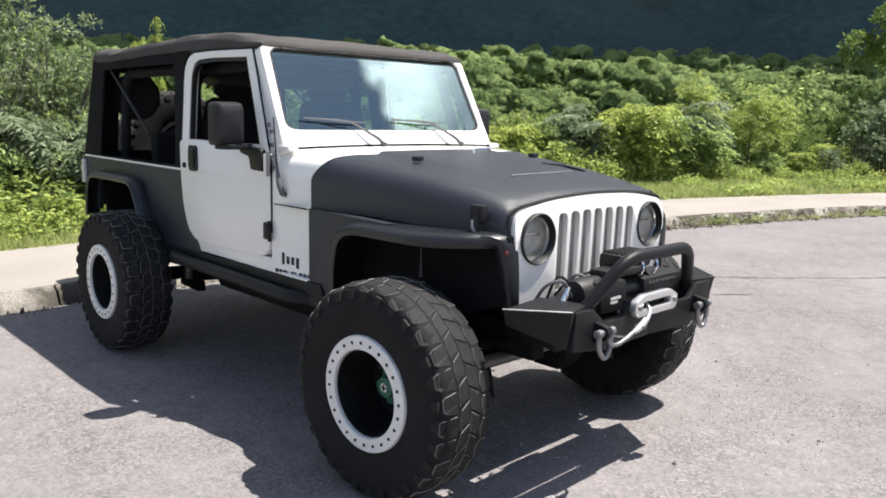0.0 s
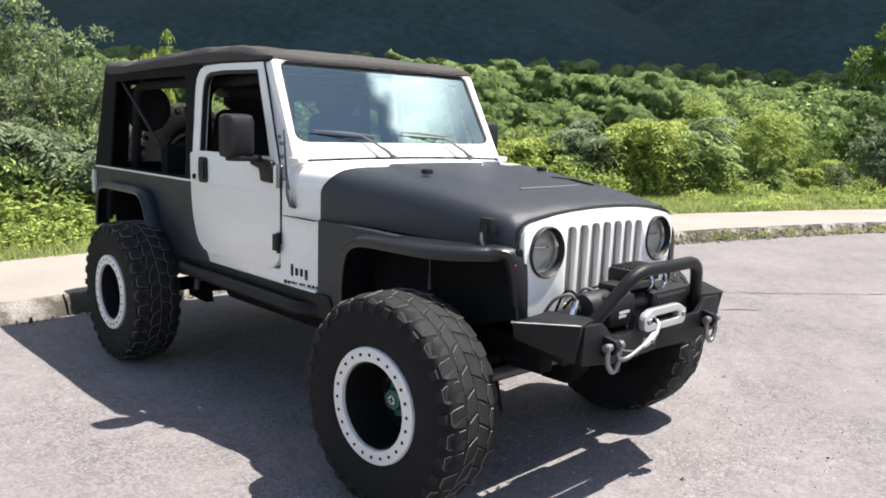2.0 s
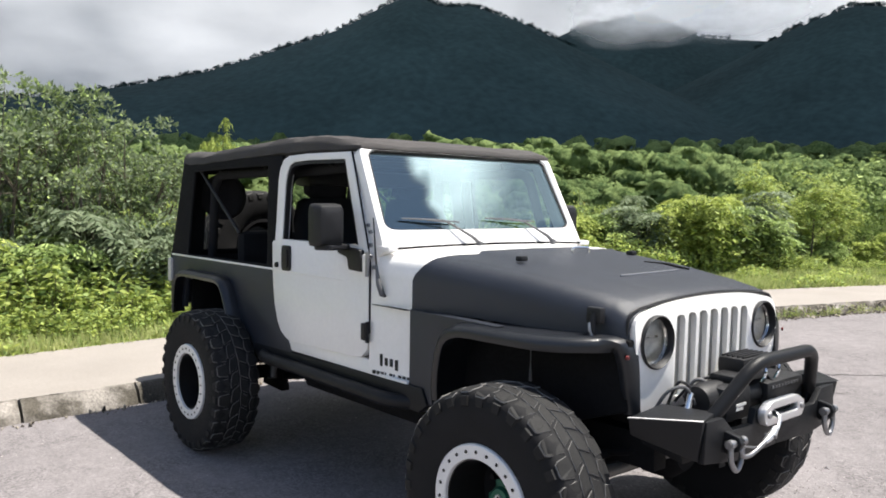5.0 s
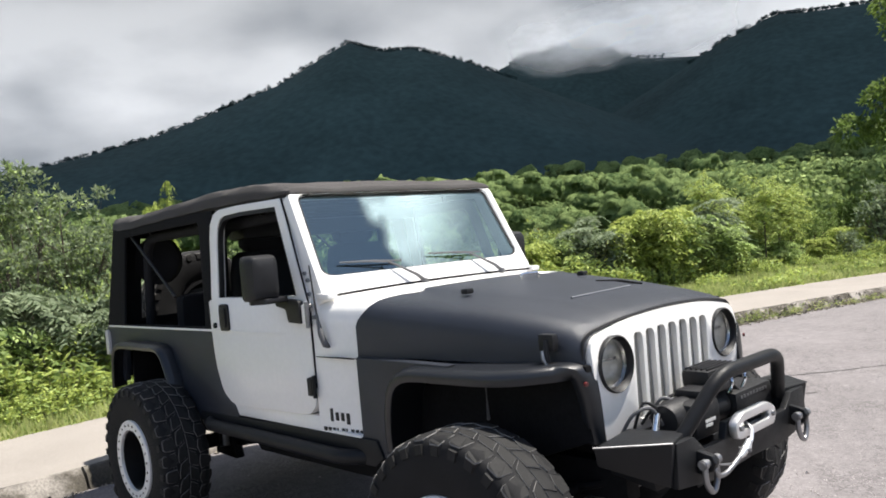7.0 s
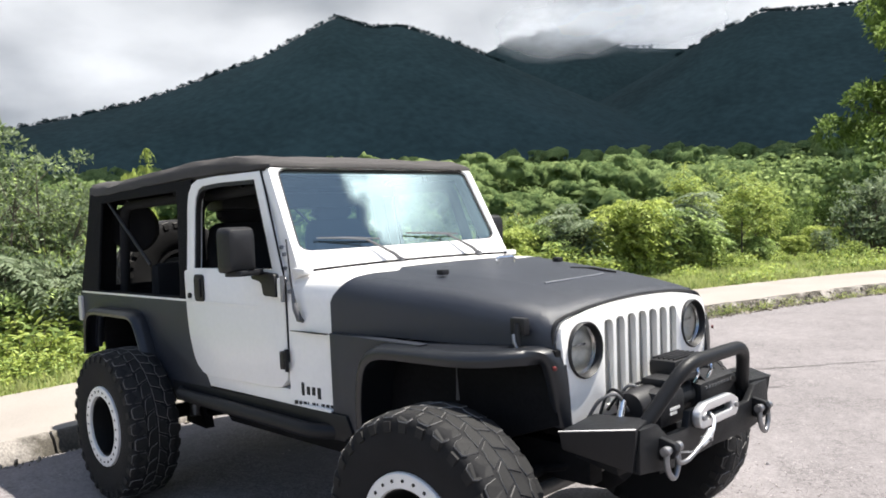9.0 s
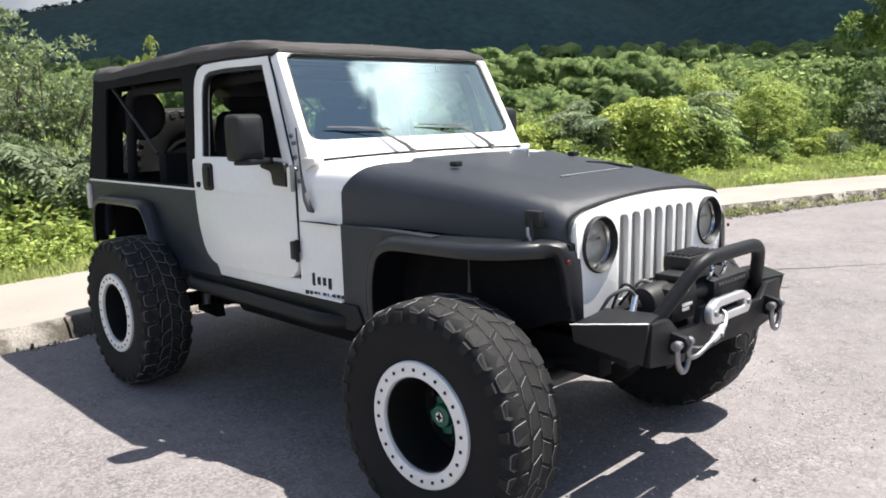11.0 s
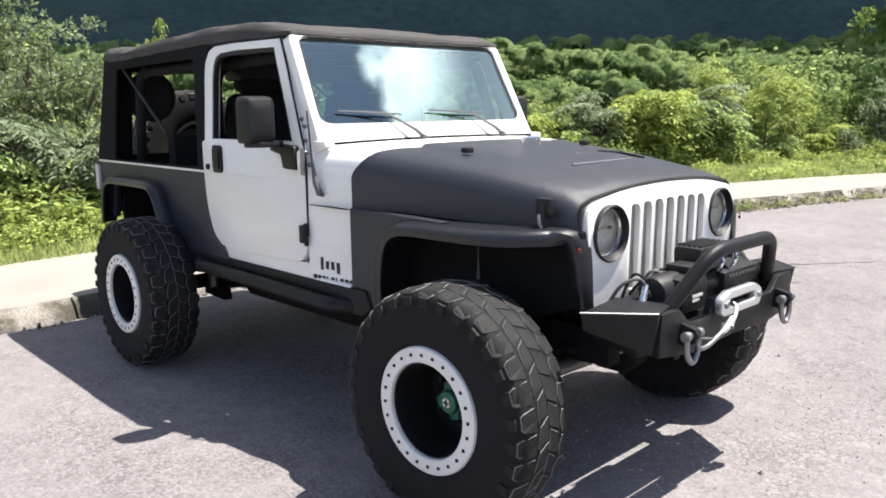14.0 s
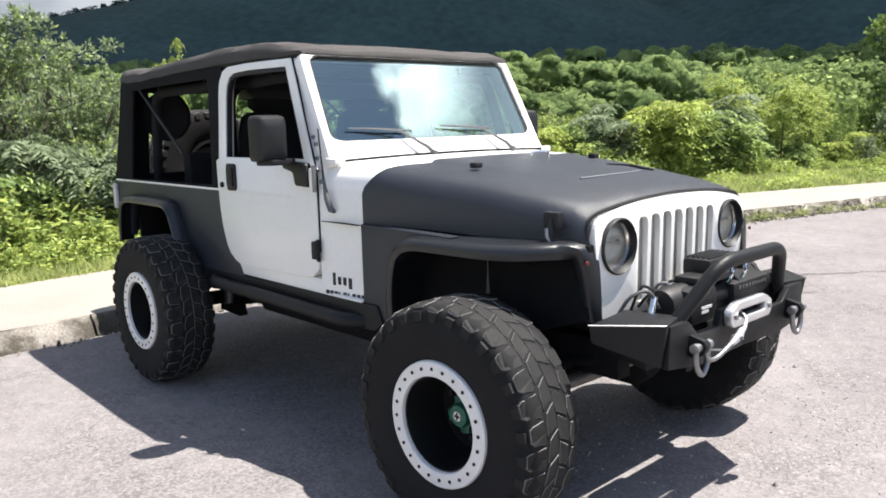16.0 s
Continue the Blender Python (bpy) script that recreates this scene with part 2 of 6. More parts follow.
def leaf_material(name, dark, light, shine=0.6, gloss=0.2, patches=1.1, single=0.75, thin=0.5, relief=0.0):
    """Leaves: each its own tone between two colours, letting some light through. relief: depth of leafy relief in metres."""
    m = bpy.data.materials.new(name)
    m.use_nodes = True
    n, l = m.node_tree.nodes, m.node_tree.links
    b = n["Principled BSDF"]
    b.inputs["Roughness"].default_value, b.inputs["Specular IOR Level"].default_value = shine, gloss
    geo, tc, patch, tone, mix = n.new("ShaderNodeNewGeometry"), n.new("ShaderNodeTexCoord"), n.new("ShaderNodeTexNoise"), n.new("ShaderNodeMath"), n.new("ShaderNodeMix")
    patch.inputs["Scale"].default_value, patch.inputs["Detail"].default_value = patches, 3.0
    l.new(tc.outputs["Object"], patch.inputs["Vector"])
    tone.operation = "MULTIPLY_ADD"
    l.new(geo.outputs["Random Per Island"], tone.inputs[0])
    tone.inputs[1].default_value = single
    shift = n.new("ShaderNodeMapRange")
    shift.inputs["From Min"].default_value, shift.inputs["From Max"].default_value = 0.35, 0.65
    shift.inputs["To Min"].default_value, shift.inputs["To Max"].default_value = -0.1, 0.4
    l.new(patch.outputs["Fac"], shift.inputs["Value"])
    l.new(shift.outputs["Result"], tone.inputs[2])
    mix.data_type = "RGBA"
    l.new(tone.outputs[0], mix.inputs["Factor"])
    mix.inputs["A"].default_value, mix.inputs["B"].default_value = (*dark, 1), (*light, 1)
    l.new(mix.outputs["Result"], b.inputs["Base Color"])
    glow, both_ = n.new("ShaderNodeBsdfTranslucent"), n.new("ShaderNodeMixShader")
    l.new(mix.outputs["Result"], glow.inputs["Color"])
    both_.inputs[0].default_value = thin
    l.new(b.outputs[0], both_.inputs[1])
    l.new(glow.outputs[0], both_.inputs[2])
    l.new(both_.outputs[0], n["Material Output"].inputs["Surface"])
    if relief:
        tufts, bn = n.new("ShaderNodeTexNoise"), n.new("ShaderNodeBump")
        tufts.inputs["Scale"].default_value, tufts.inputs["Detail"].default_value, tufts.inputs["Roughness"].default_value = 1.1, 5.0, 0.65
        l.new(tc.outputs["Object"], tufts.inputs["Vector"])
        bn.inputs["Strength"].default_value, bn.inputs["Distance"].default_value = 1.0, relief
        l.new(tufts.outputs["Fac"], bn.inputs["Height"])
        l.new(bn.outputs["Normal"], b.inputs["Normal"])
    return m


LEAF = leaf_material("green_leaf", (0.080, 0.135, 0.036), (0.450, 0.560, 0.200), single=0.9, thin=0.38)
LEAFY = leaf_material("yellow_green_leaf", (0.125, 0.180, 0.036), (0.520, 0.590, 0.165), single=0.9, thin=0.40)
LEAFD = leaf_material("grey_green_leaf", (0.080, 0.120, 0.056), (0.310, 0.365, 0.230), thin=0.38)
WOODS = leaf_material("woodland_leaf", (0.078, 0.130, 0.047), (0.300, 0.385, 0.145), 0.8, 0.05, 0.8, 0.55, 0.30, relief=1.2)
# leaf colour darkened to carry the shaded side of the roadside tree
TREE_LEAF = leaf_material("shaded_tree_leaf", (0.065, 0.110, 0.028), (0.220, 0.300, 0.080), 0.6, 0.2)
RUSTY = leaf_material("rusty_leaf", (0.16, 0.085, 0.03), (0.28, 0.17, 0.07))
GRASS = leaf_material("grass_blade", (0.270, 0.315, 0.110), (0.500, 0.525, 0.235), 0.7, 0.1)


def cloud_material():
    m = bpy.data.materials.new("cloud_base")
    m.use_nodes = True
    n, l = m.node_tree.nodes, m.node_tree.links
    n.remove(n["Principled BSDF"])
    tc, a, ramp = n.new("ShaderNodeTexCoord"), n.new("ShaderNodeTexNoise"), n.new("ShaderNodeValToRGB")
    a.inputs["Scale"].default_value, a.inputs["Detail"].default_value, a.inputs["Roughness"].default_value = 0.0010, 5.0, 0.5
    flat = n.new("ShaderNodeMapping")
    flat.inputs["Scale"].default_value = (1.0, 1.0, 2.6)
    l.new(tc.outputs["Object"], flat.inputs["Vector"])
    l.new(flat.outputs["Vector"], a.inputs["Vector"])
    l.new(a.outputs["Fac"], ramp.inputs["Fac"])
    ramp.color_ramp.elements[0].position, ramp.color_ramp.elements[1].position = 0.33, 0.62
    ramp.color_ramp.elements[0].color, ramp.color_ramp.elements[1].color = (0.085, 0.096, 0.112, 1), (0.285, 0.297, 0.313, 1)
    d, t, x = n.new("ShaderNodeBsdfDiffuse"), n.new("ShaderNodeBsdfTranslucent"), n.new("ShaderNodeAddShader")
    d.inputs["Color"].default_value = (0.35, 0.36, 0.38, 1)
    # the heavier, nearer part of the layer lets less light through than its far edge
    far_, heavy, thick = n.new("ShaderNodeVectorMath"), n.new("ShaderNodeMapRange"), n.new("ShaderNodeVectorMath")
    far_.operation, thick.operation = "LENGTH", "SCALE"
    l.new(tc.outputs["Object"], far_.inputs[0])
    for key, v in zip(("From Min", "From Max", "To Min", "To Max"), (3600.0, 4100.0, 0.62, 1.05)):
        heavy.inputs[key].default_value = v
    l.new(far_.outputs["Value"], heavy.inputs["Value"])
    l.new(ramp.outputs["Color"], thick.inputs[0])
    l.new(heavy.outputs["Result"], thick.inputs["Scale"])
    l.new(thick.outputs["Vector"], t.inputs["Color"])
    l.new(d.outputs[0], x.inputs[0])
    l.new(t.outputs[0], x.inputs[1])
    l.new(x.outputs[0], n["Material Output"].inputs["Surface"])
    return m


CLOUD = cloud_material()
BARK = material("bark", (0.11, 0.09, 0.07), 0.9, 0, 0.3, 6, 60, 0.4, 40)


def glass_material(name, tint, index, rough=0.0, mirror=(0.72, 0.93, 0.97)):
    """Thin glass: clear with a mirror reflection by Fresnel."""
    m = bpy.data.materials.new(name)
    m.use_nodes = True
    n, l = m.node_tree.nodes, m.node_tree.links
    n.remove(n["Principled BSDF"])
    through_, gloss, fres, mix = n.new("ShaderNodeBsdfTransparent"), n.new("ShaderNodeBsdfGlossy"), n.new("ShaderNodeFresnel"), n.new("ShaderNodeMixShader")
    through_.inputs["Color"].default_value = (*tint, 1)
    gloss.inputs["Roughness"].default_value = rough
    gloss.inputs["Color"].default_value = (*mirror, 1)
    fres.inputs["IOR"].default_value = index
    l.new(fres.outputs[0], mix.inputs[0])
    l.new(through_.outputs[0], mix.inputs[1])
    l.new(gloss.outputs[0], mix.inputs[2])
    l.new(mix.outputs[0], n["Material Output"].inputs["Surface"])
    return m


GLASS = glass_material("windscreen_glass", (0.31, 0.42, 0.47), 2.4, 0.0, (0.71, 0.94, 1.0))
LAMP_GLASS = glass_material("lamp_glass", (0.95, 0.95, 0.94), 1.45, 0.0, (1.0, 1.0, 1.0))


# ---- mesh helpers ----
def mesh_of(name, bm, mat, smooth=False):
    me = bpy.data.meshes.new(name)
    bmesh.ops.recalc_face_normals(bm, faces=bm.faces[:])
    bm.to_mesh(me)
    bm.free()
    for q in (mat if isinstance(mat, (list, tuple)) else [mat]):
        me.materials.append(q)
    if smooth:
        me.shade_smooth()
        me.set_sharp_from_angle(angle=radians(38))
    return me


def part(name, bm, mat, parent=None, label="", smooth=True):
    ob = new(name, mesh_of(name, bm, mat, smooth))
    ob.parent = parent
    if label:
        ob["label"] = label
    return ob


def bevel(bm, width, segments=2, angle=30):
    edges = [e for e in bm.edges if e.is_manifold and e.calc_face_angle(0) > radians(angle)]
    if edges and width:
        bmesh.ops.bevel(bm, geom=edges, offset=width, segments=segments, profile=0.6, affect="EDGES", clamp_overlap=True)
    return bm


def box(lo, hi, width=0.0, bm=None, m=None):
    own = bmesh.new()
    bmesh.ops.create_cube(own, size=1.0)
    size, mid = [h - a for a, h in zip(lo, hi)], [(h + a) / 2 for a, h in zip(lo, hi)]
    for v in own.verts:
        v.co = Vector([mid[k] + v.co[k] * size[k] for k in range(3)])
    bevel(own, width)
    return merge(bm, own, m)


def merge(bm, own, m=None):
    if m is not None:
        own.transform(m)
    if bm is None:
        return own
    me = bpy.data.meshes.new("scratch")
    own.to_mesh(me)
    own.free()
    bm.from_mesh(me)
    bpy.data.meshes.remove(me)
    return bm


def prism(points, axis, lo, hi, width=0.0, bm=None, m=None, segments=2):
    """A flat outline pushed along an axis. Outline in the two other axes, in the order xyz."""
    own = bmesh.new()
    k = "xyz".index(axis)

    def at(p, d):
        p = list(p)
        p.insert(k, d)
        return p
    a, b = [own.verts.new(at(p, lo)) for p in points], [own.verts.new(at(p, hi)) for p in points]
    own.faces.new(a)
    own.faces.new(b[::-1])
    for i in range(len(points)):
        j = (i + 1) % len(points)
        own.faces.new((a[i], b[i], b[j], a[j]))
    bmesh.ops.recalc_face_normals(own, faces=own.faces[:])
    bevel(own, width, segments)
    return merge(bm, own, m)


def ring_prism(outer, inner, axis, lo, hi, width=0.0, bm=None, m=None):
    """A frame: an outline with a hole of as many points."""
    own = bmesh.new()
    k = "xyz".index(axis)

    def at(p, d):
        p = list(p)
        p.insert(k, d)
        return p
    n = len(outer)
    o0, o1 = [own.verts.new(at(p, lo)) for p in outer], [own.verts.new(at(p, hi)) for p in outer]
    i0, i1 = [own.verts.new(at(p, lo)) for p in inner], [own.verts.new(at(p, hi)) for p in inner]
    for i in range(n):
        j = (i + 1) % n
        for q in ((o0[i], o0[j], i0[j], i0[i]), (o1[j], o1[i], i1[i], i1[j]), (o0[j], o0[i], o1[i], o1[j]), (i0[i], i0[j], i1[j], i1[i])):
            own.faces.new(q)
    bmesh.ops.recalc_face_normals(own, faces=own.faces[:])
    bevel(own, width, 2, 50)
    return merge(bm, own, m)


def rounded(points, radius, steps=4):
    """An outline with its corners rounded; radius is one number or one a corner."""
    out, n = [], len(points)
    for i, p in enumerate(points):
        r = radius[i] if isinstance(radius, (list, tuple)) else radius
        p, a, b = Vector(p), Vector(points[i - 1]), Vector(points[(i + 1) % n])
        if r <= 0:
            out.append(tuple(p))
            continue
        u, w = (a - p), (b - p)
        s = min(r, u.length * 0.48, w.length * 0.48)
        u, w = p + u.normalized() * s, p + w.normalized() * s
        for k in range(steps + 1):
            t = k / steps
            out.append(tuple((1 - t) ** 2 * u + 2 * t * (1 - t) * p + t * t * w))
    return out


def tube(path, radius, sides=10, bm=None, closed=False, m=None, caps=True):
    """A round bar along a path; radius is one number or one a point."""
    own = bmesh.new()
    pts = [Vector(p) for p in path]
    n = len(pts)
    rings, side = [], None
    for i, p in enumerate(pts):
        a, b = (pts[i - 1], pts[(i + 1) % n]) if closed else (pts[max(i - 1, 0)], pts[min(i + 1, n - 1)])
        t = (b - a).normalized()
        if side is None:
            side = t.orthogonal().normalized()
        side = (side - t * side.dot(t)).normalized()
        up = t.cross(side)
        r = radius[i] if isinstance(radius, (list, tuple)) else radius
        rings.append([own.verts.new(p + (side * math.cos(2 * math.pi * k / sides) + up * math.sin(2 * math.pi * k / sides)) * r) for k in range(sides)])
    for i in range(n if closed else n - 1):
        a, b = rings[i], rings[(i + 1) % n]
        for k in range(sides):
            own.faces.new((a[k], a[(k + 1) % sides], b[(k + 1) % sides], b[k]))
    if not closed and caps:
        own.faces.new(rings[0][::-1])
        own.faces.new(rings[-1])
    bmesh.ops.recalc_face_normals(own, faces=own.faces[:])
    return merge(bm, own, m)


def bend(points, radius, steps=5):
    """A path with its inner corners rounded."""
    out = [Vector(points[0])]
    for a, p, b in zip(points, points[1:], points[2:]):
        a, p, b = Vector(a), Vector(p), Vector(b)
        s = min(radius, (a - p).length * 0.48, (b - p).length * 0.48)
        u, w = p + (a - p).normalized() * s, p + (b - p).normalized() * s
        for k in range(steps + 1):
            t = k / steps
            out.append((1 - t) ** 2 * u + 2 * t * (1 - t) * p + t * t * w)
    return out + [Vector(points[-1])]


def lathe(profile, steps=32, bm=None, m=None, closed=True):
    """A profile of (radius, y) turned round the y axis."""
    own = bmesh.new()
    rows = []
    for r, y in profile:
        rows.append([own.verts.new((r * math.cos(2 * math.pi * k / steps), y, r * math.sin(2 * math.pi * k / steps))) for k in range(steps)] if r > 1e-6 else [own.verts.new((0, y, 0))])
    for a, b in zip(rows, rows[1:]):
        for k in range(steps):
            j = (k + 1) % steps
            q = [a[k % len(a)], a[j % len(a)], b[j % len(b)], b[k % len(b)]]
            q = list(dict.fromkeys(q))
            if len(q) > 2:
                own.faces.new(q)
    bmesh.ops.recalc_face_normals(own, faces=own.faces[:])
    return merge(bm, own, m)


def loft(sections, bm=None, m=None, caps=True, closed=True):
    """Skin over outlines of equal count, in space."""
    own = bmesh.new()
    rows = [[own.verts.new(p) for p in s] for s in sections]
    n = len(rows[0])
    for a, b in zip(rows, rows[1:]):
        for k in range(n if closed else n - 1):
            own.faces.new((a[k], a[(k + 1) % n], b[(k + 1) % n], b[k]))
    if caps:
        own.faces.new(rows[0][::-1])
        own.faces.new(rows[-1])
    bmesh.ops.recalc_face_normals(own, faces=own.faces[:])
    return merge(bm, own, m)

# ---- ground, road, pavement, hills ----
def kerb_x(y):
    """The kerb's foot, a wide curve behind the parking place."""
    q = max(-16.0, min(24.0, y))
    return -1.33 + 0.0065 * q + 0.017 * q * q + (y - q) * (0.0065 + 0.034 * q)


def rise(y):
    """The parking place climbs gently away from the bay."""
    return 0.02 * max(0.0, min(2.0, y + 0.9)) + 0.006 * max(0.0, min(28.0, y - 1.1))


def lift(bm):
    for v in bm.verts:
        v.co.z += rise(v.co.y)
    return bm


def smooth(a, b, x):
    t = max(0.0, min(1.0, (x - a) / (b - a)))
    return t * t * (3 - 2 * t)


# skyline of the ridges all round: (azimuth from +y towards -x, elevation) in degrees
RIDGES = (
    (2300.0, 900.0, ((8, 2), (30, 6), (41.5, 11.4), (44, 12.5), (47.5, 13.6), (49.5, 13.5), (51.9, 14.3), (53.5, 13.6), (57, 11.8), (62, 10.0), (66, 8.6), (71, 7.4), (76, 6.4), (90, 5.0), (120, 3.0))),
    (3500.0, 1100.0, ((5, 9), (20, 10), (28, 10.8), (31.5, 11.2), (35, 12.8), (37.5, 12.6), (39.5, 12.3), (42, 11.3), (46, 9.0), (60, 5.0))),
    # unseen ridges behind the camera, added to block low skylight reaching under the car
    (1900.0, 900.0, ((-180, 7.0), (-150, 8.5), (-115, 9.0), (-80, 8.5), (-50, 6.5), (-32, 4.0))),
    (2100.0, 900.0, ((122, 3.0), (150, 5.5), (180, 7.0))),
    (2700.0, 1000.0, ((-30, 6), (0, 10.5), (10, 11.8), (17, 12.1), (20.7, 12.3), (22.5, 12.5), (24.3, 11.9), (26, 11.3), (29, 9.8), (34, 7.5), (42, 4.0))),
)


def ridge_angle(table, az):
    for (a, ea), (b, eb) in zip(table, table[1:]):
        if a <= az <= b:
            return ea + (eb - ea) * (az - a) / (b - a)
    return 0.0


def ground_z(x, y):
    s = kerb_x(y) - x
    r = math.hypot(x, y)
    if s < 0.3 and r <= 300:
        return -0.03 + rise(y)
    z = -0.03 + rise(y) + 0.13 * smooth(0.9, 1.8, s) - 1.3 * smooth(5.5, 15, s) - 7.5 * smooth(14, 60, s)
    z += 16.8 * smooth(60, 340, s) + 26.0 * smooth(300, 820, s)
    z += 0.05 * noise.noise((x * 0.7, y * 0.7, 0)) * smooth(1.9, 3, s) + 1.0 * noise.noise((x * 0.03, y * 0.03, 3)) * smooth(20, 60, s)
    if r > 300:
        az = math.degrees(math.atan2(-x, y))
        top = 0.0
        for far, wide, table in RIDGES:
            e = ridge_angle(table, az - 0.26) + 0.11
            if e > 0:
                high = far * math.tan(radians(e))
                d = (r - far) / wide
                form = max(0.0, 1 - abs(d) ** 1.25) if d < 0 else max(0.0, 1 - 0.5 * d * d)
                rough = noise.fractal((x * 0.0022, y * 0.0022, far), 1.0, 2.0, 5) * 60 * (1 - math.exp(-3 * d * d))
                top = max(top, high * form + rough * form)
        z = max(z, z + (top - z) * smooth(330, 1500, r) + top * 0.02)
    return z


def make_ground():
    radii = [0.6]
    while radii[-1] < 4700:
        radii.append(radii[-1] * (1.045 if radii[-1] < 900 else 1.022))
    angles, a = [], -180.0
    while a < 180:
        angles.append(a)
        a += 0.5 if 5 <= a < 95 else 2.5
    verts, faces, n = [], [], len(angles)
    for r in radii:
        for a in angles:
            x, y = -r * math.sin(radians(a)), r * math.cos(radians(a))
            verts.append((x, y, ground_z(x, y)))
    for i in range(len(radii) - 1):
        for k in range(n):
            j = (k + 1) % n
            faces.append((i * n + k, i * n + j, (i + 1) * n + j, (i + 1) * n + k))
    faces.append(tuple(range(n))[::-1])
    me = bpy.data.meshes.new("ground")
    me.from_pydata(verts, [], faces)
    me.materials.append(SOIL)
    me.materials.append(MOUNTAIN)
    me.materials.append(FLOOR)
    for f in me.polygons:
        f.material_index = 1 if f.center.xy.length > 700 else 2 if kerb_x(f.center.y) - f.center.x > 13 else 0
    me.shade_smooth()
    return tagged(new("ground", me), "grassy ground falling to a wooded valley below high hills", "ground", kind="structure")


make_ground()


def make_road():
    bm = bmesh.new()
    rows = []
    for i in range(-60, 91, 1):
        k = kerb_x(i)
        rows.append([bm.verts.new((k - 0.05 + d, i, rise(i))) for d in (0, 1.5, 4, 9, 20, 60)])
    for a, b in zip(rows, rows[1:]):
        for k in range(5):
            bm.faces.new((a[k], a[k + 1], b[k + 1], b[k]))
    return tagged(part("road", bm, ASPHALT), "pale sun-bleached asphalt of a roadside parking place", "road", kind="structure")


make_road()


def make_pavement():
    """The slab walk behind the kerb, cut into bays by joints."""
    walk_ = tagged(new("pavement"), "pale concrete pavement along the kerb", "pavement", kind="structure")
    y = -14.0
    while y < 30:
        y2 = y + 3.0
        bm = bmesh.new()
        lo, hi = [], []
        for k in range(5):
            q = y + 0.004 + (3.0 - 0.008) * k / 4
            lo.append((kerb_x(q) - 0.165, q))
            hi.append((kerb_x(q) - 1.95, q))
        prism(lo + hi[::-1], "z", -0.06, 0.140, 0.006, bm=bm)
        part("slab", lift(bm), CONCRETE, walk_, smooth=False)
        y = y2
    return walk_


make_pavement()


def make_kerb():
    kerb = tagged(new("kerb"), "weathered chipped stone kerb beside the road", "kerb", kind="structure")
    rng = random.Random(4)
    y = -14.0
    while y < 30:
        n = rng.uniform(0.75, 1.1)
        bm = bmesh.new()
        a, b = kerb_x(y), kerb_x(y + n)
        bmesh.ops.create_cube(bm, size=1.0)
        bmesh.ops.subdivide_edges(bm, edges=bm.edges[:], cuts=3, use_grid_fill=True)
        for v in bm.verts:
            t, w, h = v.co.y + 0.5, v.co.x + 0.5, v.co.z + 0.5
            slope = 0.125 * h * h * w
            jag = noise.noise((y * 7 + t * 5, w * 6, h * 6)) * 0.022
            v.co = Vector((a + (b - a) * t - 0.16 * (1 - w) - slope + jag, y + 0.009 + (n - 0.018) * t, -0.05 + 0.195 * h + jag * 0.6 * h))
        bevel(bm, 0.012, 1, 50)
        part("stone", lift(bm), KERB, kerb, smooth=True)
        y += n
    return kerb


make_kerb()


def road_cracks():
    """Thin dark cracks that run across the asphalt."""
    r = random.Random(6)
    road_ = bpy.data.objects["road"]
    for a, b, wide in (((0.85, 3.35), (4.3, 7.6), 0.026), ((1.78, 3.42), (2.05, 3.72), 0.026), ((-0.9, -2.6), (0.3, -3.6), 0.006)):
        a, b = Vector(a), Vector(b)
        side = Vector((-(b - a).y, (b - a).x)).normalized()
        bm, last, off = bmesh.new(), None, 0.0
        k = int((b - a).length / 0.07)
        for i in range(k + 1):
            off = off * 0.9 + r.gauss(0, 0.012)
            w = wide * r.uniform(0.25, 0.8) * min(1, 4 * i / k + 0.1, 4 * (k - i) / k + 0.1)
            p = a.lerp(b, i / k) + side * off
            now = [bm.verts.new((p.x + side.x * w * q, p.y + side.y * w * q, 0.004)) for q in (-0.5, 0.5)]
            if last:
                bm.faces.new((last[0], now[0], now[1], last[1]))
            last = now
        part("crack", lift(bm), CRACK, road_, "dark crack in the asphalt")


CRACK = material("crack_shadow", (0.075, 0.070, 0.068), 0.95, 0, 0.3, 9, 60, specular=0.1)
road_cracks()


def road_grit():
    """Loose chippings on the asphalt."""
    r = random.Random(31)
    verts, faces = [], []
    for _ in range(5200):
        if r.random() < 0.62:
            x, y = r.gauss(2.95, 0.45), r.gauss(0.75, 0.75)
        else:
            x, y = r.uniform(-1.0, 5.5), r.uniform(-2.6, 3.5)
        if x < kerb_x(y) + 0.05:
            continue
        q = 0.0026 * math.exp(r.gauss(0, 0.45))
        a = r.uniform(0, 6.28)
        k = len(verts)
        for j in range(4):
            t = a + j * math.pi / 2 + r.uniform(-0.3, 0.3)
            verts.append((x + q * 1.3 * math.cos(t), y + q * math.sin(t), rise(y) - 0.001))
        verts.append((x + r.uniform(-.4, .4) * q, y + r.uniform(-.4, .4) * q, rise(y) + q * r.uniform(0.7, 1.3)))
        faces += [(k + j, k + (j + 1) % 4, k + 4) for j in range(4)]
    me = bpy.data.meshes.new("grit")
    me.from_pydata(verts, [], faces)
    me.materials.append(GRIT)
    tagged(new("grit", me), "loose pale and dark chippings on the asphalt", "gravel", kind="stuff")


GRIT = material("road_chippings", (0.34, 0.31, 0.30), 0.9, 0, 0.1, 5, 60, specular=0.2, island=0.6)
road_grit()

# ---- the car: x forward, y to its left, rear axle over the origin ----
car = tagged(new("off_road_car"), "lifted two-tone white and matt black off-road car with oversized tyres", "car")
WHEEL_Z, TYRE_R = 0.445, 0.442
FLIP = Matrix.Diagonal((1, -1, 1, 1))


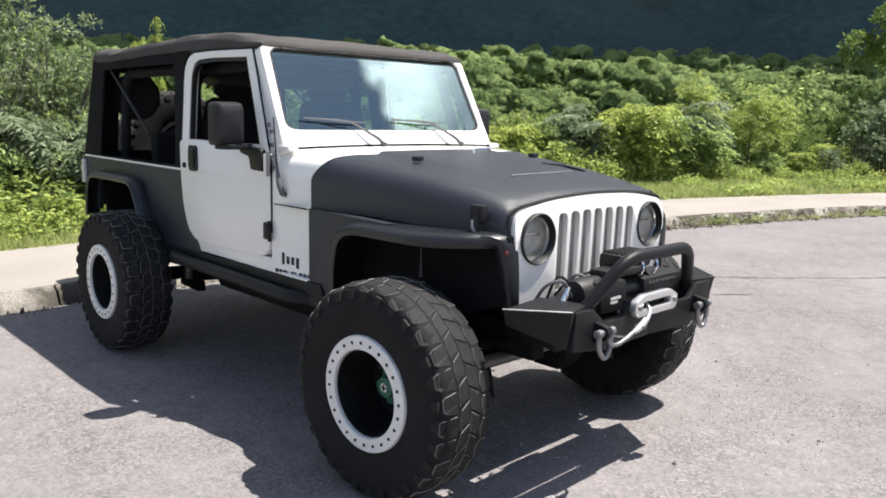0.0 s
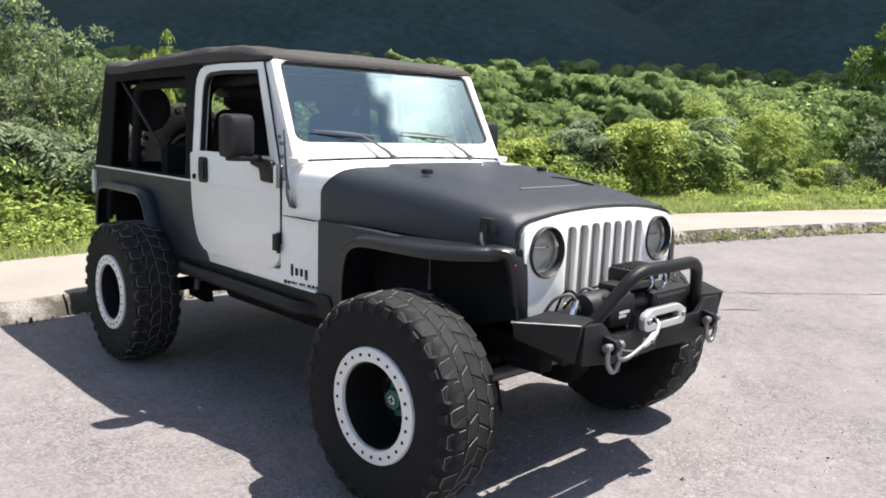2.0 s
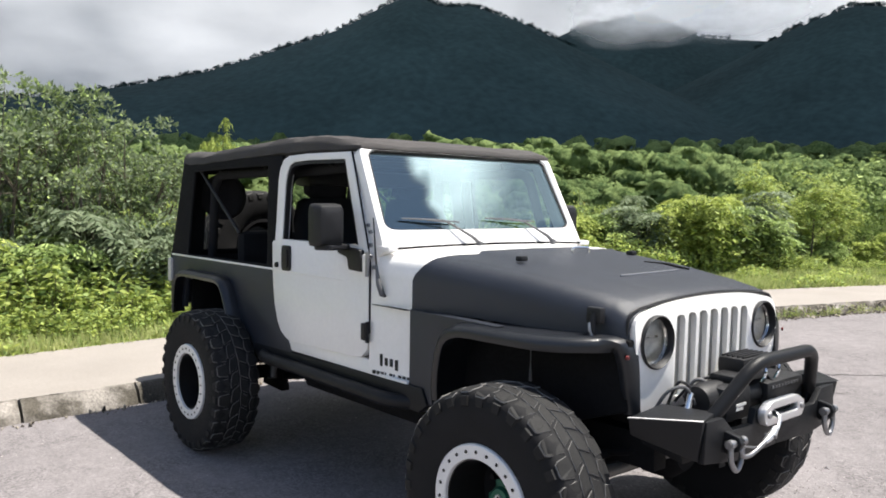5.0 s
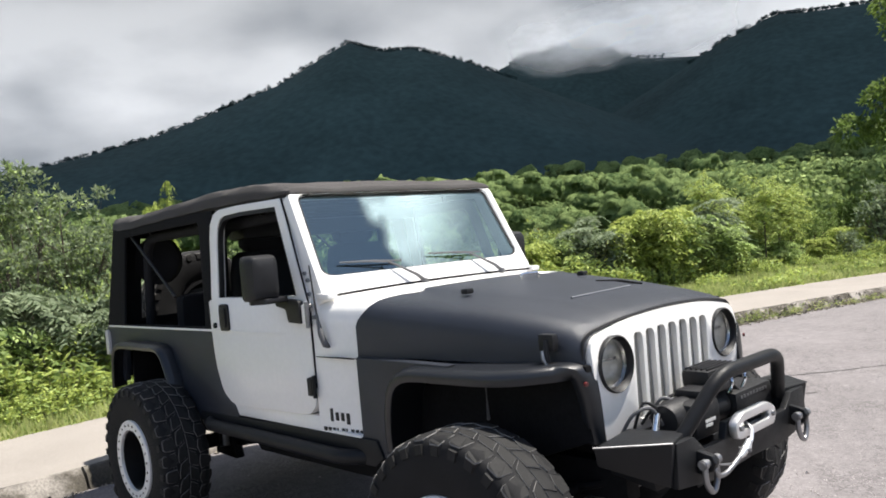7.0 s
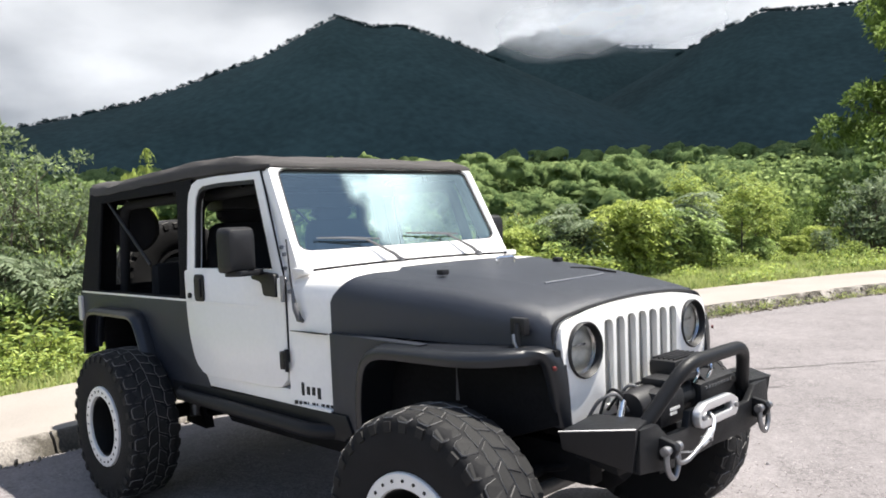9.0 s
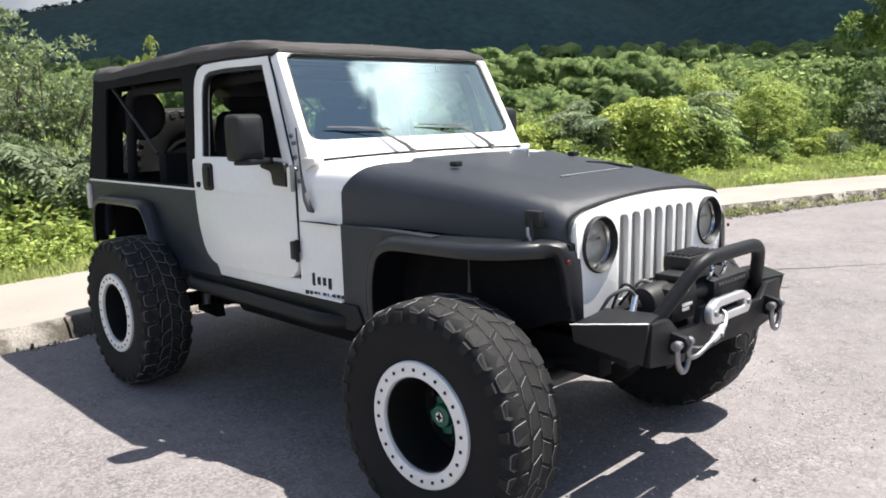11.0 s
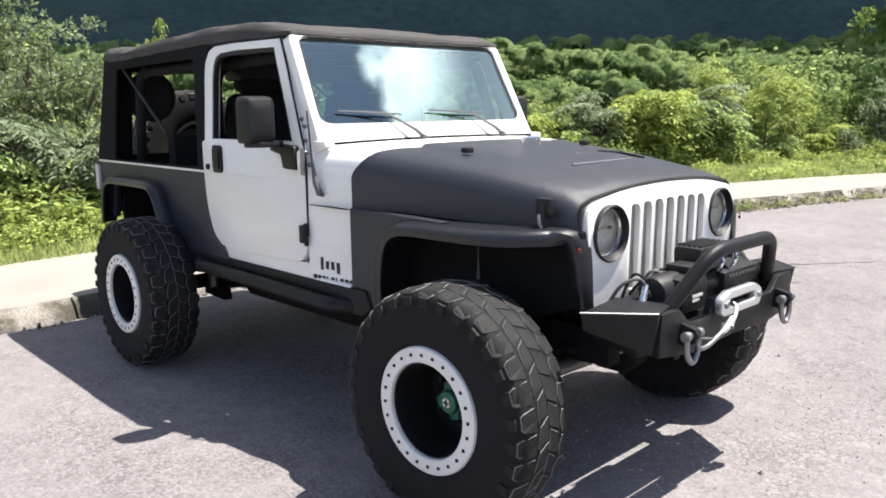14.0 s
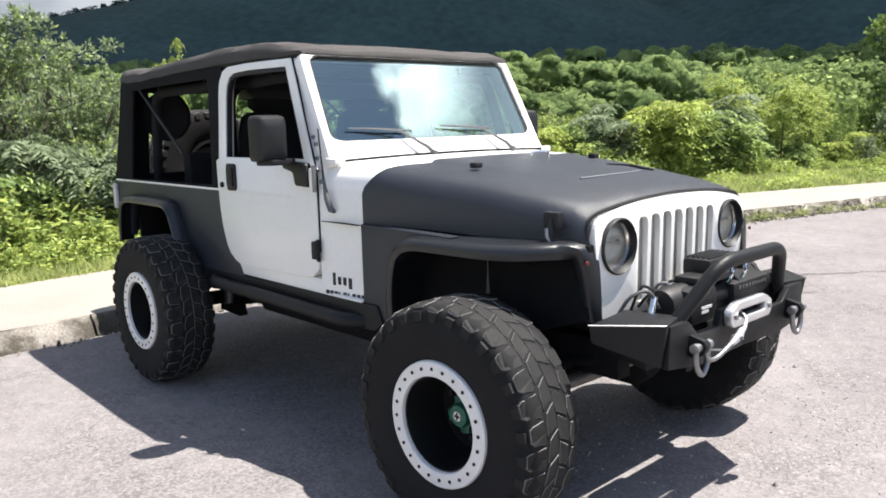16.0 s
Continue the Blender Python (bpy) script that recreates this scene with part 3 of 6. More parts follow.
def both(name, make, mat, parent=None, label="", smooth=True):
    """The same part on the right and, mirrored, on the left side."""
    out = []
    for m in (None, FLIP):
        bm = make()
        if m is not None:
            bm.transform(m)
        out.append(part(name, bm, mat, parent or car, label, smooth))
    return out


def lean_in(bm, y0=-0.765, belt=1.36, top=1.87, by=0.050):
    """Tilts what stands above the belt line towards the middle of the car."""
    for v in bm.verts:
        if v.co.z > belt:
            v.co.y += by * (v.co.z - belt) / (top - belt) * (1 if v.co.y < 0 else -1)
    return bm


# -- tub and cowl --
def quarter_panel():
    outline = [(-0.955, 0.82), (-0.965, 1.0), (-0.95, 1.205), (0.595, 1.205), (0.590, 1.09), (0.605, 0.98), (0.64, 0.872), (0.69, 0.805), (0.765, 0.768), (0.79, 0.765), (0.80, 0.70), (0.30, 0.66),
               (0.20, 0.74), (0.13, 0.86), (0.05, 1.03), (-0.02, 1.062), (-0.60, 1.062), (-0.69, 1.02), (-0.73, 0.86), (-0.735, 0.80)]
    bm = prism(outline, "y", -0.762, -0.725, 0.008)
    return bm


both("rear_quarter_panel", quarter_panel, BLACK, label="matt black coated rear quarter panel")


def belt_trim():
    return prism([(-0.93, 1.200), (-0.93, 1.213), (0.592, 1.210), (0.592, 1.197)], "y", -0.771, -0.74, 0.003)


both("belt_trim", belt_trim, WHITE, label="thin bare white edge along the tub rail")


def sweep_lip(path, inner, outer, thick, drop):
    """A wheel-arch flare: a plate that follows the arch and ends in a rounded lip."""
    rows, n = [], len(path)
    for i, p in enumerate(path):
        a, b = Vector(path[max(i - 1, 0)][:2]), Vector(path[min(i + 1, n - 1)][:2])
        t = (b - a).normalized()
        nx, nz = -t.y, t.x                                # outwards from the arch
        o = p[2] if len(p) > 2 else outer
        i_ = p[3] if len(p) > 3 else inner
        prof = [(i_, 0.0), (o + 0.045, 0.0), (o + 0.018, -0.006), (o + 0.004, -0.020), (o, -drop * 0.6), (o + 0.006, -drop), (o + 0.016, -drop), (o + 0.022, -0.035), (o + 0.05, -thick), (i_, -thick)]
        rows.append([(p[0] + nx * h, y, p[1] + nz * h) for y, h in prof])
    return loft(rows)


def smooth_path(points, steps=4):
    """A Catmull-Rom curve through the points."""
    out, n = [], len(points)
    for i in range(n - 1):
        p0, p1, p2, p3 = (np.array(points[max(0, min(n - 1, k))], float) for k in (i - 1, i, i + 1, i + 2))
        for k in range(steps):
            t = k / steps
            out.append(tuple(0.5 * (2 * p1 + (p2 - p0) * t + (2 * p0 - 5 * p1 + 4 * p2 - p3) * t * t + (3 * p1 - p0 - 3 * p2 + p3) * t ** 3)))
    return out + [tuple(map(float, points[-1]))]


def rear_flare():
    path = smooth_path([(-0.79, 0.78), (-0.775, 0.92), (-0.735, 1.035), (-0.66, 1.085), (-0.52, 1.094), (-0.20, 1.094), (-0.04, 1.088), (0.045, 1.045), (0.115, 0.93), (0.175, 0.80), (0.24, 0.70)])
    return sweep_lip(path, -0.74, -0.845, 0.016, 0.045)


both("rear_wheel_flare", rear_flare, FLARE, label="flat-topped black rear wheel flare")


def wheelhouse(x0, x1, z1):
    def make():
        bm = box((x0, -0.71, z1 - 0.03), (x1, -0.40, z1), 0.01)
        box((x0, -0.43, 0.62), (x1, -0.40, z1 - 0.03), 0.005, bm)
        box((x0, -0.71, 0.70), (x0 + 0.03, -0.43, z1 - 0.03), 0.005, bm)
        return box((x1 - 0.03, -0.71, 0.66), (x1, -0.43, z1 - 0.03), 0.005, bm)
    return make


both("rear_wheelhouse", wheelhouse(-0.74, 0.20, 1.05), DARK)
part("floor_pan", box((-0.93, -0.72, 0.70), (1.85, 0.72, 0.735), 0.01), DARK, car)
tailgate = part("tailgate", box((-0.985, -0.70, 0.80), (-0.945, 0.70, 1.20), 0.012), BLACK, car)
part("tailgate_hinge", box((-1.0, 0.50, 1.05), (-0.984, 0.66, 1.10), 0.004), STEEL_BLACK, tailgate)


def rear_corner():
    bm = prism([(-0.985, -0.762), (-0.945, -0.762), (-0.945, -0.70), (-0.985, -0.70)], "z", 0.80, 1.205, 0.012)
    return bm


both("rear_corner_post", rear_corner, BLACK)


def tail_lamp():
    return prism(rounded([(-0.983, 0.985), (-0.983, 1.155), (-0.930, 1.155), (-0.930, 0.985)], 0.022, 4), "y", -0.782, -0.760, 0.006)


both("side_marker_lamp", tail_lamp, material("pale_lamp_lens", (0.55, 0.54, 0.52), 0.3, 0, 0.1, 20, 80), label="pale oval marker lamp")


def cowl_side():
    outline = [(1.572, 0.735), (1.566, 1.33), (1.60, 1.345), (1.74, 1.338), (1.872, 1.30), (1.885, 1.17), (1.872, 1.07), (1.868, 0.735)]
    bm = bmesh.new()
    # rounded shoulder from the side to the top of the cowl
    rows = []
    for x in (1.570, 1.66, 1.76, 1.875, 1.965, 2.02):
        w = 0.765 - 0.04 * max(0, (x - 1.60) / 0.275) - (0.009 if x > 1.9 else 0.0)
        top = 1.338 + 0.006 * (1.6 - x) - (0.030 if x > 2.0 else 0.006 if x > 1.9 else 0.0)
        rows.append([(x, -w, 0.735), (x, -w, 1.0), (x, -w + 0.002, 1.22), (x, -w + 0.012, top - 0.055), (x, -w + 0.035, top - 0.022), (x, -w + 0.075, top - 0.004), (x, -0.45, top + 0.012), (x, -0.2, top + 0.018), (x, 0.0, top + 0.020),
                     (x, 0.0, top - 0.01), (x, -0.64, top - 0.045), (x, -w + 0.03, 1.2), (x, -w + 0.03, 0.735)])
    return loft(rows)


both("cowl", cowl_side, WHITE, label="white cowl panel ahead of the door")
both("sill", lambda: prism([(0.76, 0.790), (0.80, 0.728), (1.872, 0.728), (1.872, 0.741), (1.58, 0.745), (1.58, 0.800), (1.50, 0.800)], "y", -0.762, -0.70, 0.006), WHITE, label="white sill under the door")
both("cowl_seam", lambda: box((1.590, -0.7665, 1.086), (1.868, -0.745, 1.089)), DARK, label="dark panel seam")


def letter_bar(x, w, z0, z1):
    """One dark bar of the badge, lying on the narrowing cowl side."""
    y = -(0.765 - 0.1455 * (x + w / 2 - 1.60))
    return box((x, y - 0.0025, z0), (x + w, y + 0.02, z1), 0.003)


for x, z, w, top_ in ((1.648, 0.782, 0.020, 0.842), (1.681, 0.788, 0.023, 0.826), (1.715, 0.788, 0.023, 0.826), (1.750, 0.774, 0.023, 0.826)):
    both("badge_bar", lambda: letter_bar(x, w, z, top_), PLASTIC, label="dark raised badge mark on white paint")
for k in range(9):
    both("small_badge_bar", lambda: letter_bar(1.597 + 0.0290 * k, 0.010 if k in (3, 5) else 0.023, 0.737, 0.755), PLASTIC, label="small dark raised mark on white paint")

# fire wall, dashboard
part("firewall", box((1.80, -0.70, 0.72), (1.84, 0.70, 1.30), 0.01), DARK, car)
part("dashboard", prism([(1.30, 1.12), (1.26, 1.22), (1.30, 1.305), (1.40, 1.33), (1.60, 1.335), (1.62, 1.10)], "y", -0.70, 0.70, 0.02), PLASTIC, car, "dark grey padded dashboard")
wheel_m = Matrix.Translation((1.14, 0.36, 1.20)) @ Matrix.Rotation(radians(-24), 4, "Y") @ Matrix.Rotation(radians(90), 4, "Z")
bm = tube([(0.185 * math.cos(k * math.pi / 14), 0, 0.185 * math.sin(k * math.pi / 14)) for k in range(28)], 0.014, 8, closed=True, m=wheel_m)
lathe([(0.0, -0.03), (0.06, -0.03), (0.065, 0.02), (0.0, 0.03)], 16, bm, wheel_m)
for a in (0, 180, 270):
    tube([(0, 0, 0), (0.18 * math.cos(radians(a)), 0, 0.18 * math.sin(radians(a)))], 0.013, 6, bm, m=wheel_m)
part("steering_wheel", bm, PLASTIC, car)
part("rear_view_mirror", box((1.33, -0.12, 1.70), (1.355, 0.12, 1.765), 0.02), PLASTIC, car)


# -- doors --
def door_shape():
    outer = [(0.592, 1.355), (0.600, 1.372), (0.622, 1.378), (0.612, 1.55), (0.600, 1.72), (0.606, 1.79), (0.640, 1.842), (0.70, 1.863), (0.90, 1.868), (1.330, 1.862), (1.380, 1.76), (1.488, 1.52), (1.552, 1.378), (1.562, 1.372), (1.568, 1.30), (1.568, 1.10),
             (1.568, 0.90), (1.556, 0.838), (1.510, 0.795), (1.43, 0.784), (1.10, 0.778), (0.80, 0.772), (0.745, 0.787), (0.69, 0.825), (0.655, 0.875), (0.618, 0.985), (0.602, 1.09), (0.594, 1.22)]
    inner = [(0.700, 1.392), (0.700, 1.394), (0.700, 1.42), (0.692, 1.55), (0.684, 1.70), (0.690, 1.765), (0.716, 1.808), (0.76, 1.826), (0.92, 1.832), (1.285, 1.826), (1.320, 1.745), (1.412, 1.54), (1.472, 1.398), (1.472, 1.394), (1.470, 1.392), (1.40, 1.392),
             (1.34, 1.392), (1.28, 1.392), (1.22, 1.392), (1.16, 1.392), (1.10, 1.392), (1.04, 1.392), (0.98, 1.392), (0.92, 1.392), (0.86, 1.392), (0.80, 1.392), (0.75, 1.392), (0.72, 1.392)]
    return outer, inner


def door_panel():
    outer, inner = door_shape()
    return lean_in(ring_prism(outer, inner, "y", -0.772, -0.725, 0.006))


doors = both("door", door_panel, WHITE, label="white full door with a framed open window")
for side, door in zip((1, -1), doors):
    def put(name, bm, mat, label="", parent=door, side=side):
        if side < 0:
            bm.transform(FLIP)
        if name in ("mirror_arm", "mirror_head", "mirror_bracket"):
            bm.transform(Matrix.Translation((0, 0, 0.014) if name == "mirror_bracket" else (0, 0, 0.026) if side > 0 else (-0.02, -0.04, 0.034)))
        return part(name, bm, mat, parent, label)
    outer, inner = door_shape()
    cx, cz = 1.05, 1.6
    grown = [(cx + (x - cx) * 0.965, 1.392 + (z - 1.392) * 0.955) for x, z in inner]
    put("window_seal", lean_in(ring_prism([(cx + (x - cx) * 1.004, z) for x, z in inner], grown, "y", -0.766, -0.738, 0.0)), PLASTIC, "black rubber window seal")
    handle = put("door_handle", prism(rounded([(0.712, 1.205), (0.712, 1.345), (0.808, 1.345), (0.808, 1.205)], 0.022), "y", -0.781, -0.768, 0.004), PLASTIC, "black recessed paddle handle")
    put("paddle", prism(rounded([(0.728, 1.225), (0.728, 1.325), (0.792, 1.325), (0.792, 1.225)], 0.015), "y", -0.792, -0.779, 0.006), PLASTIC, parent=handle)
    put("lock", lathe([(0.0, -0.012), (0.014, -0.012), (0.016, 0.0)], 14, m=Matrix.Translation((0.648, -0.770, 1.232))), STEEL_BLACK)
    put("swage_line", prism([(0.60, 1.196), (0.60, 1.212), (1.33, 1.206), (1.36, 1.200), (1.33, 1.194)], "y", -0.7740, -0.768, 0.004), WHITE)
    # thin dark bar painted where the gap round the door would be in shade
    put("door_gap", lean_in(tube([(1.336, -0.766, 1.862), (1.386, -0.766, 1.76), (1.494, -0.766, 1.52), (1.560, -0.768, 1.378), (1.5735, -0.766, 1.30), (1.5735, -0.766, 0.93)], 0.0045, 6)), DARK, "dark strip standing in for the shade in the door gap")
    up = put("upper_hinge", box((1.546, -0.796, 1.250), (1.572, -0.768, 1.340), 0.006), WHITE, "white door hinge")
    put("hinge_pin", tube([(1.578, -0.786, 1.235), (1.578, -0.786, 1.355)], 0.011, 10), STEEL, parent=up)
    low = put("lower_hinge", box((1.535, -0.796, 0.895), (1.572, -0.768, 0.985), 0.006), PLASTIC, "dark door hinge")
    put("hinge_pin", tube([(1.578, -0.784, 0.885), (1.578, -0.784, 0.995)], 0.010, 10), STEEL_BLACK, parent=low)
    # door mirror
    bracket = put("mirror_bracket", prism(rounded([(1.330, 1.372), (1.530, 1.352), (1.540, 1.240), (1.430, 1.245), (1.415, 1.305), (1.325, 1.322)], 0.012, 2), "y", -0.800, -0.771, 0.005), PLASTIC, "black mirror bracket")
    put("mirror_arm", prism(rounded([(1.33, -0.80), (1.44, -0.79), (1.47, -0.93), (1.40, -0.97), (1.35, -0.95)], 0.01, 2), "z", 1.335, 1.372, 0.008), PLASTIC, parent=bracket)
    head = loft([[(x, -0.912 + yy * w * 0.74, 1.466 + zz * h * 0.92) for yy, zz in rounded([(-0.5, -0.5), (0.5, -0.5), (0.5, 0.5), (-0.5, 0.5)], [0.14, 0.12, 0.16, 0.18], 5)]
                 for x, w, h in ((1.352, 0.19, 0.212), (1.362, 0.205, 0.228), (1.40, 0.208, 0.23), (1.435, 0.20, 0.222), (1.458, 0.175, 0.195), (1.468, 0.12, 0.14))])
    hd = put("mirror_head", head, PLASTIC, "black rounded square door mirror", parent=bracket)

# -- windscreen --
def ws(y, t):
    """A place on the raked windscreen plane: t from the cowl (0) to the top (1)."""
    return (1.636 - 0.278 * t, y, 1.324 + 0.543 * t)


def ws_frame():
    outer = rounded([(-0.742, 0.0), (0.742, 0.0), (0.716, 0.982), (-0.716, 0.982)], [0.01, 0.01, 0.07, 0.07], 6)
    inner = rounded([(-0.690, 0.198), (0.690, 0.198), (0.662, 0.935), (-0.662, 0.935)], [0.085, 0.085, 0.055, 0.055], 6)
    bm = bmesh.new()
    nrm = Vector((0.543, 0, 0.278)).normalized()
    rows = []
    for off, ring in ((0.0, outer), (0.020, [(y * 0.992, 0.004 + t * 0.992) for y, t in outer]), (0.024, [(y * 0.975, 0.01 + t * 0.98) for y, t in outer]), (0.024, [(y * 1.012, t + 0.008 * (1 if t > 0.5 else -1)) for y, t in inner]), (0.016, inner), (-0.03, inner), (-0.03, outer)):
        rows.append([bm.verts.new(Vector(ws(y, t)) + nrm * off) for y, t in ring])
    rows.append(rows[0])
    n = len(outer)
    for a, b in zip(rows, rows[1:]):
        for k in range(n):
            bm.faces.new((a[k], a[(k + 1) % n], b[(k + 1) % n], b[k]))
    return bm


both("pillar_post", lambda: lean_in(prism([(1.622, 1.30), (1.545, 1.30), (1.318, 1.862), (1.352, 1.862)], "y", -0.752, -0.70, 0.006)), WHITE)
screen = part("windscreen_frame", ws_frame(), WHITE, car, "white folding windscreen frame")
nrm = Vector((0.543, 0, 0.278)).normalized()
pane = rounded([(-0.694, 0.191), (0.694, 0.191), (0.666, 0.942), (-0.666, 0.942)], [0.085, 0.085, 0.055, 0.055], 6)
bm = bmesh.new()
bm.faces.new([bm.verts.new(Vector(ws(y, t)) + nrm * 0.006) for y, t in pane])
glass = part("windscreen_glass", bm, GLASS, screen, "clear laminated windscreen reflecting cloud")
if glass.data.polygons[0].normal.x < 0:
    glass.data.flip_normals()
glass.visible_shadow = False
bm = bmesh.new()
rim = [bm.verts.new(Vector(ws(y, t)) + nrm * 0.012) for y, t in pane]
rim2 = [bm.verts.new(Vector(ws(y * 0.974, 0.57 + (t - 0.57) * 0.958)) + nrm * 0.010) for y, t in pane]
for k in range(len(pane)):
    bm.faces.new((rim[k], rim[(k + 1) % len(pane)], rim2[(k + 1) % len(pane)], rim2[k]))
part("windscreen_seal", bm, PLASTIC, screen, "black rubber glazing seal")
for y0 in (-0.136, 0.441):
    piv, elbow = Vector((1.682, y0, 1.364)), Vector(ws(y0 - 0.16, 0.25)) + nrm * 0.04
    bm = tube([piv, piv.lerp(elbow, 0.2) + Vector((0, 0, 0.012)), piv.lerp(elbow, 0.6) + Vector((0, 0, 0.008)), elbow], [0.011, 0.009, 0.006, 0.005], 8)
    lathe([(0.0, -0.012), (0.018, -0.012), (0.018, 0.012), (0.0, 0.012)], 12, bm, Matrix.Translation(piv) @ Matrix.Rotation(radians(70), 4, "X"))
    arm = part("wiper", bm, WIPER, screen, "dark grey wiper arm")
    a, b = Vector(ws(y0 - 0.44, 0.300)) + nrm * 0.024, Vector(ws(y0 - 0.06, 0.262)) + nrm * 0.024
    blade = tube([a, a.lerp(b, 0.5) + nrm * 0.006, b], [0.004, 0.0055, 0.004], 6)
    tube([a.lerp(b, 0.25) + nrm * 0.006, elbow, a.lerp(b, 0.75) + nrm * 0.006], 0.004, 6, blade)
    part("wiper_blade", blade, WIPER, arm)
for s in (-1, 1):
    hinge = part("windscreen_hinge", box((1.60, s * 0.72 - 0.028, 1.338), (1.70, s * 0.72 + 0.028, 1.366), 0.008), WHITE, screen, "white hinge strap")
    for x, z in ((1.518, 1.463), (1.542, 1.430), (1.556, 1.366), (1.578, 1.315), (1.604, 1.260)):
        y = -0.752 + 0.098 * max(0.0, z - 1.35) if z > 1.34 else -0.766
        part("bolt", lathe([(0.0, -0.006), (0.009, -0.006), (0.011, 0.006)], 10, m=Matrix.Translation((x, s * abs(y), z)) @ Matrix.Diagonal((1, -s, 1, 1))), STEEL, hinge)

# dark bar laid on the cowl as the shade between frame and panel
part("cowl_gap", tube([(1.668, 0.70 * q / 8, 1.363 - 0.012 * (q / 8) ** 2) for q in range(-8, 9)], 0.006, 6), DARK, screen, "dark strip standing in for the shade under the windscreen frame")
aerial = part("aerial_base", tube([(1.680, -0.752, 1.125), (1.682, -0.772, 1.135), (1.668, -0.782, 1.185), (1.650, -0.778, 1.235), (1.634, -0.772, 1.28)], [0.008, 0.015, 0.014, 0.009, 0.005], 12), WIPER, car, "grey wing aerial with a thick foot")
part("aerial_mast", tube([(1.636, -0.774, 1.27), (1.592, -0.762, 1.50)], [0.005, 0.0035], 8), PLASTIC, aerial)

# -- bonnet --
def bonnet():
    rows = []
    for x, w, zb, zt in ((1.866, 0.732, 1.074, 1.351), (1.985, 0.716, 1.078, 1.346), (2.2, 0.675, 1.078, 1.327), (2.5, 0.632, 1.072, 1.296), (2.75, 0.594, 1.066, 1.259), (2.88, 0.574, 1.064, 1.234), (2.935, 0.563, 1.062, 1.216), (2.955, 0.553, 1.066, 1.200)):
        e = 0.045 + 0.025 * (3 - x)
        half = [(-w, zb), (-w, zt - 0.135), (-w + 0.004, zt - 0.105), (-w + 0.016, zt - 0.072), (-w + 0.038, zt - 0.046), (-w + 0.072, zt - 0.028), (-w + 0.12, zt - 0.019), (-w * 0.58, zt - 0.011), (-w * 0.50, zt - 0.002), (-w * 0.25, zt), (0.0, zt + 0.001)]
        top = half + [(-y, z) for y, z in half[-2::-1]]
        under = [(y * 0.96, z - 0.02 if abs(y) < w * 0.9 else z) for y, z in top[::-1]]
        back = 0.086 if x < 1.90 else 0.010 if x < 2.0 else 0.0
        rows.append([(x + back * smooth(zt - 0.140, zt - 0.012, z) * (1 + 0.30 * math.exp(-((abs(y) - 0.56) / 0.09) ** 2)), y, z) for y, z in top + under])
    return loft(rows, caps=False)


hood = part("bonnet", bonnet(), BLACK, car, "long matt black coated bonnet")
part("footman_loop", tube(bend([(2.135, 0.085, 1.325), (2.135, 0.085, 1.362), (2.155, 0.185, 1.362), (2.155, 0.185, 1.325)], 0.015), 0.006, 8), CHROME, hood, "bright steel tie-down loop")
for s in (-1, 1):
    part("rubber_stop", box((2.235, s * 0.41 - 0.022, 1.318), (2.275, s * 0.41 + 0.022, 1.342), 0.008), PLASTIC, hood)
    # over-centre latch
    latch = part("bonnet_latch", box((2.800, s * 0.600 - 0.016, 1.122), (2.870, s * 0.600 + 0.016, 1.186), 0.008), PLASTIC, hood, "black rubber bonnet latch with a steel hook")
    part("latch_strap", tube([(2.835, s * 0.612, 1.165), (2.838, s * 0.622, 1.12), (2.842, s * 0.622, 1.085)], 0.013, 8), PLASTIC, latch)
    part("latch_hook", tube([(2.83, s * 0.632, 1.128), (2.838, s * 0.640, 1.10), (2.845, s * 0.632, 1.078)], 0.007, 8), STEEL, latch)
    part("latch_foot", box((2.80, s * 0.617 - 0.02, 1.062), (2.885, s * 0.617 + 0.02, 1.082), 0.006), PLASTIC, latch)
# bright bar drawn in place of the light reflected by the vent's edge
part("vent_edge", tube([(2.662, -0.22, 1.2745), (2.640, 0.24, 1.2765)], 0.0045, 8), STEEL, hood, "bright strip drawn for the reflection on a bonnet vent edge")
# dark bar on the bonnet stands in for the shade in a slot
part("vent_slot", tube([(2.44, 0.262, 1.302), (2.52, 0.335, 1.290), (2.60, 0.405, 1.270)], [0.004, 0.009, 0.005], 8), DARK, hood, "dark strip drawn for a slot beside the bonnet vent")
seal = [(2.956 - 0.05 * abs(y) ** 2.5, y, z) for y, z in ((-0.550, 1.085), (-0.543, 1.148), (-0.505, 1.176), (-0.42, 1.191), (-0.28, 1.206), (0.0, 1.217), (0.28, 1.206), (0.42, 1.191), (0.505, 1.176), (0.543, 1.148), (0.550, 1.085))]
part("bonnet_seal", tube(smooth_path(seal, 3), 0.0065, 8), PLASTIC, hood, "black rubber seal along the bonnet edge")


# -- front wings --
WING = [(2.035, 0.70, -0.770), (2.045, 0.80, -0.780), (2.075, 0.92, -0.79), (2.13, 1.01, -0.80), (2.24, 1.062, -0.805), (2.45, 1.070, -0.805), (2.68, 1.074, -0.805), (2.80, 1.078, -0.770), (2.885, 1.082, -0.705), (2.938, 1.076, -0.640), (2.970, 1.045, -0.606), (2.984, 0.97, -0.588), (2.990, 0.88, -0.575), (2.994, 0.79, -0.562)]


def front_wing():
    path = [(*p, -0.52) for p in WING]
    return sweep_lip(smooth_path(path), -0.56, -0.80, 0.02, 0.055)


wings = both("front_wing", front_wing, FLARE, label="matt black high-clearance front wing")


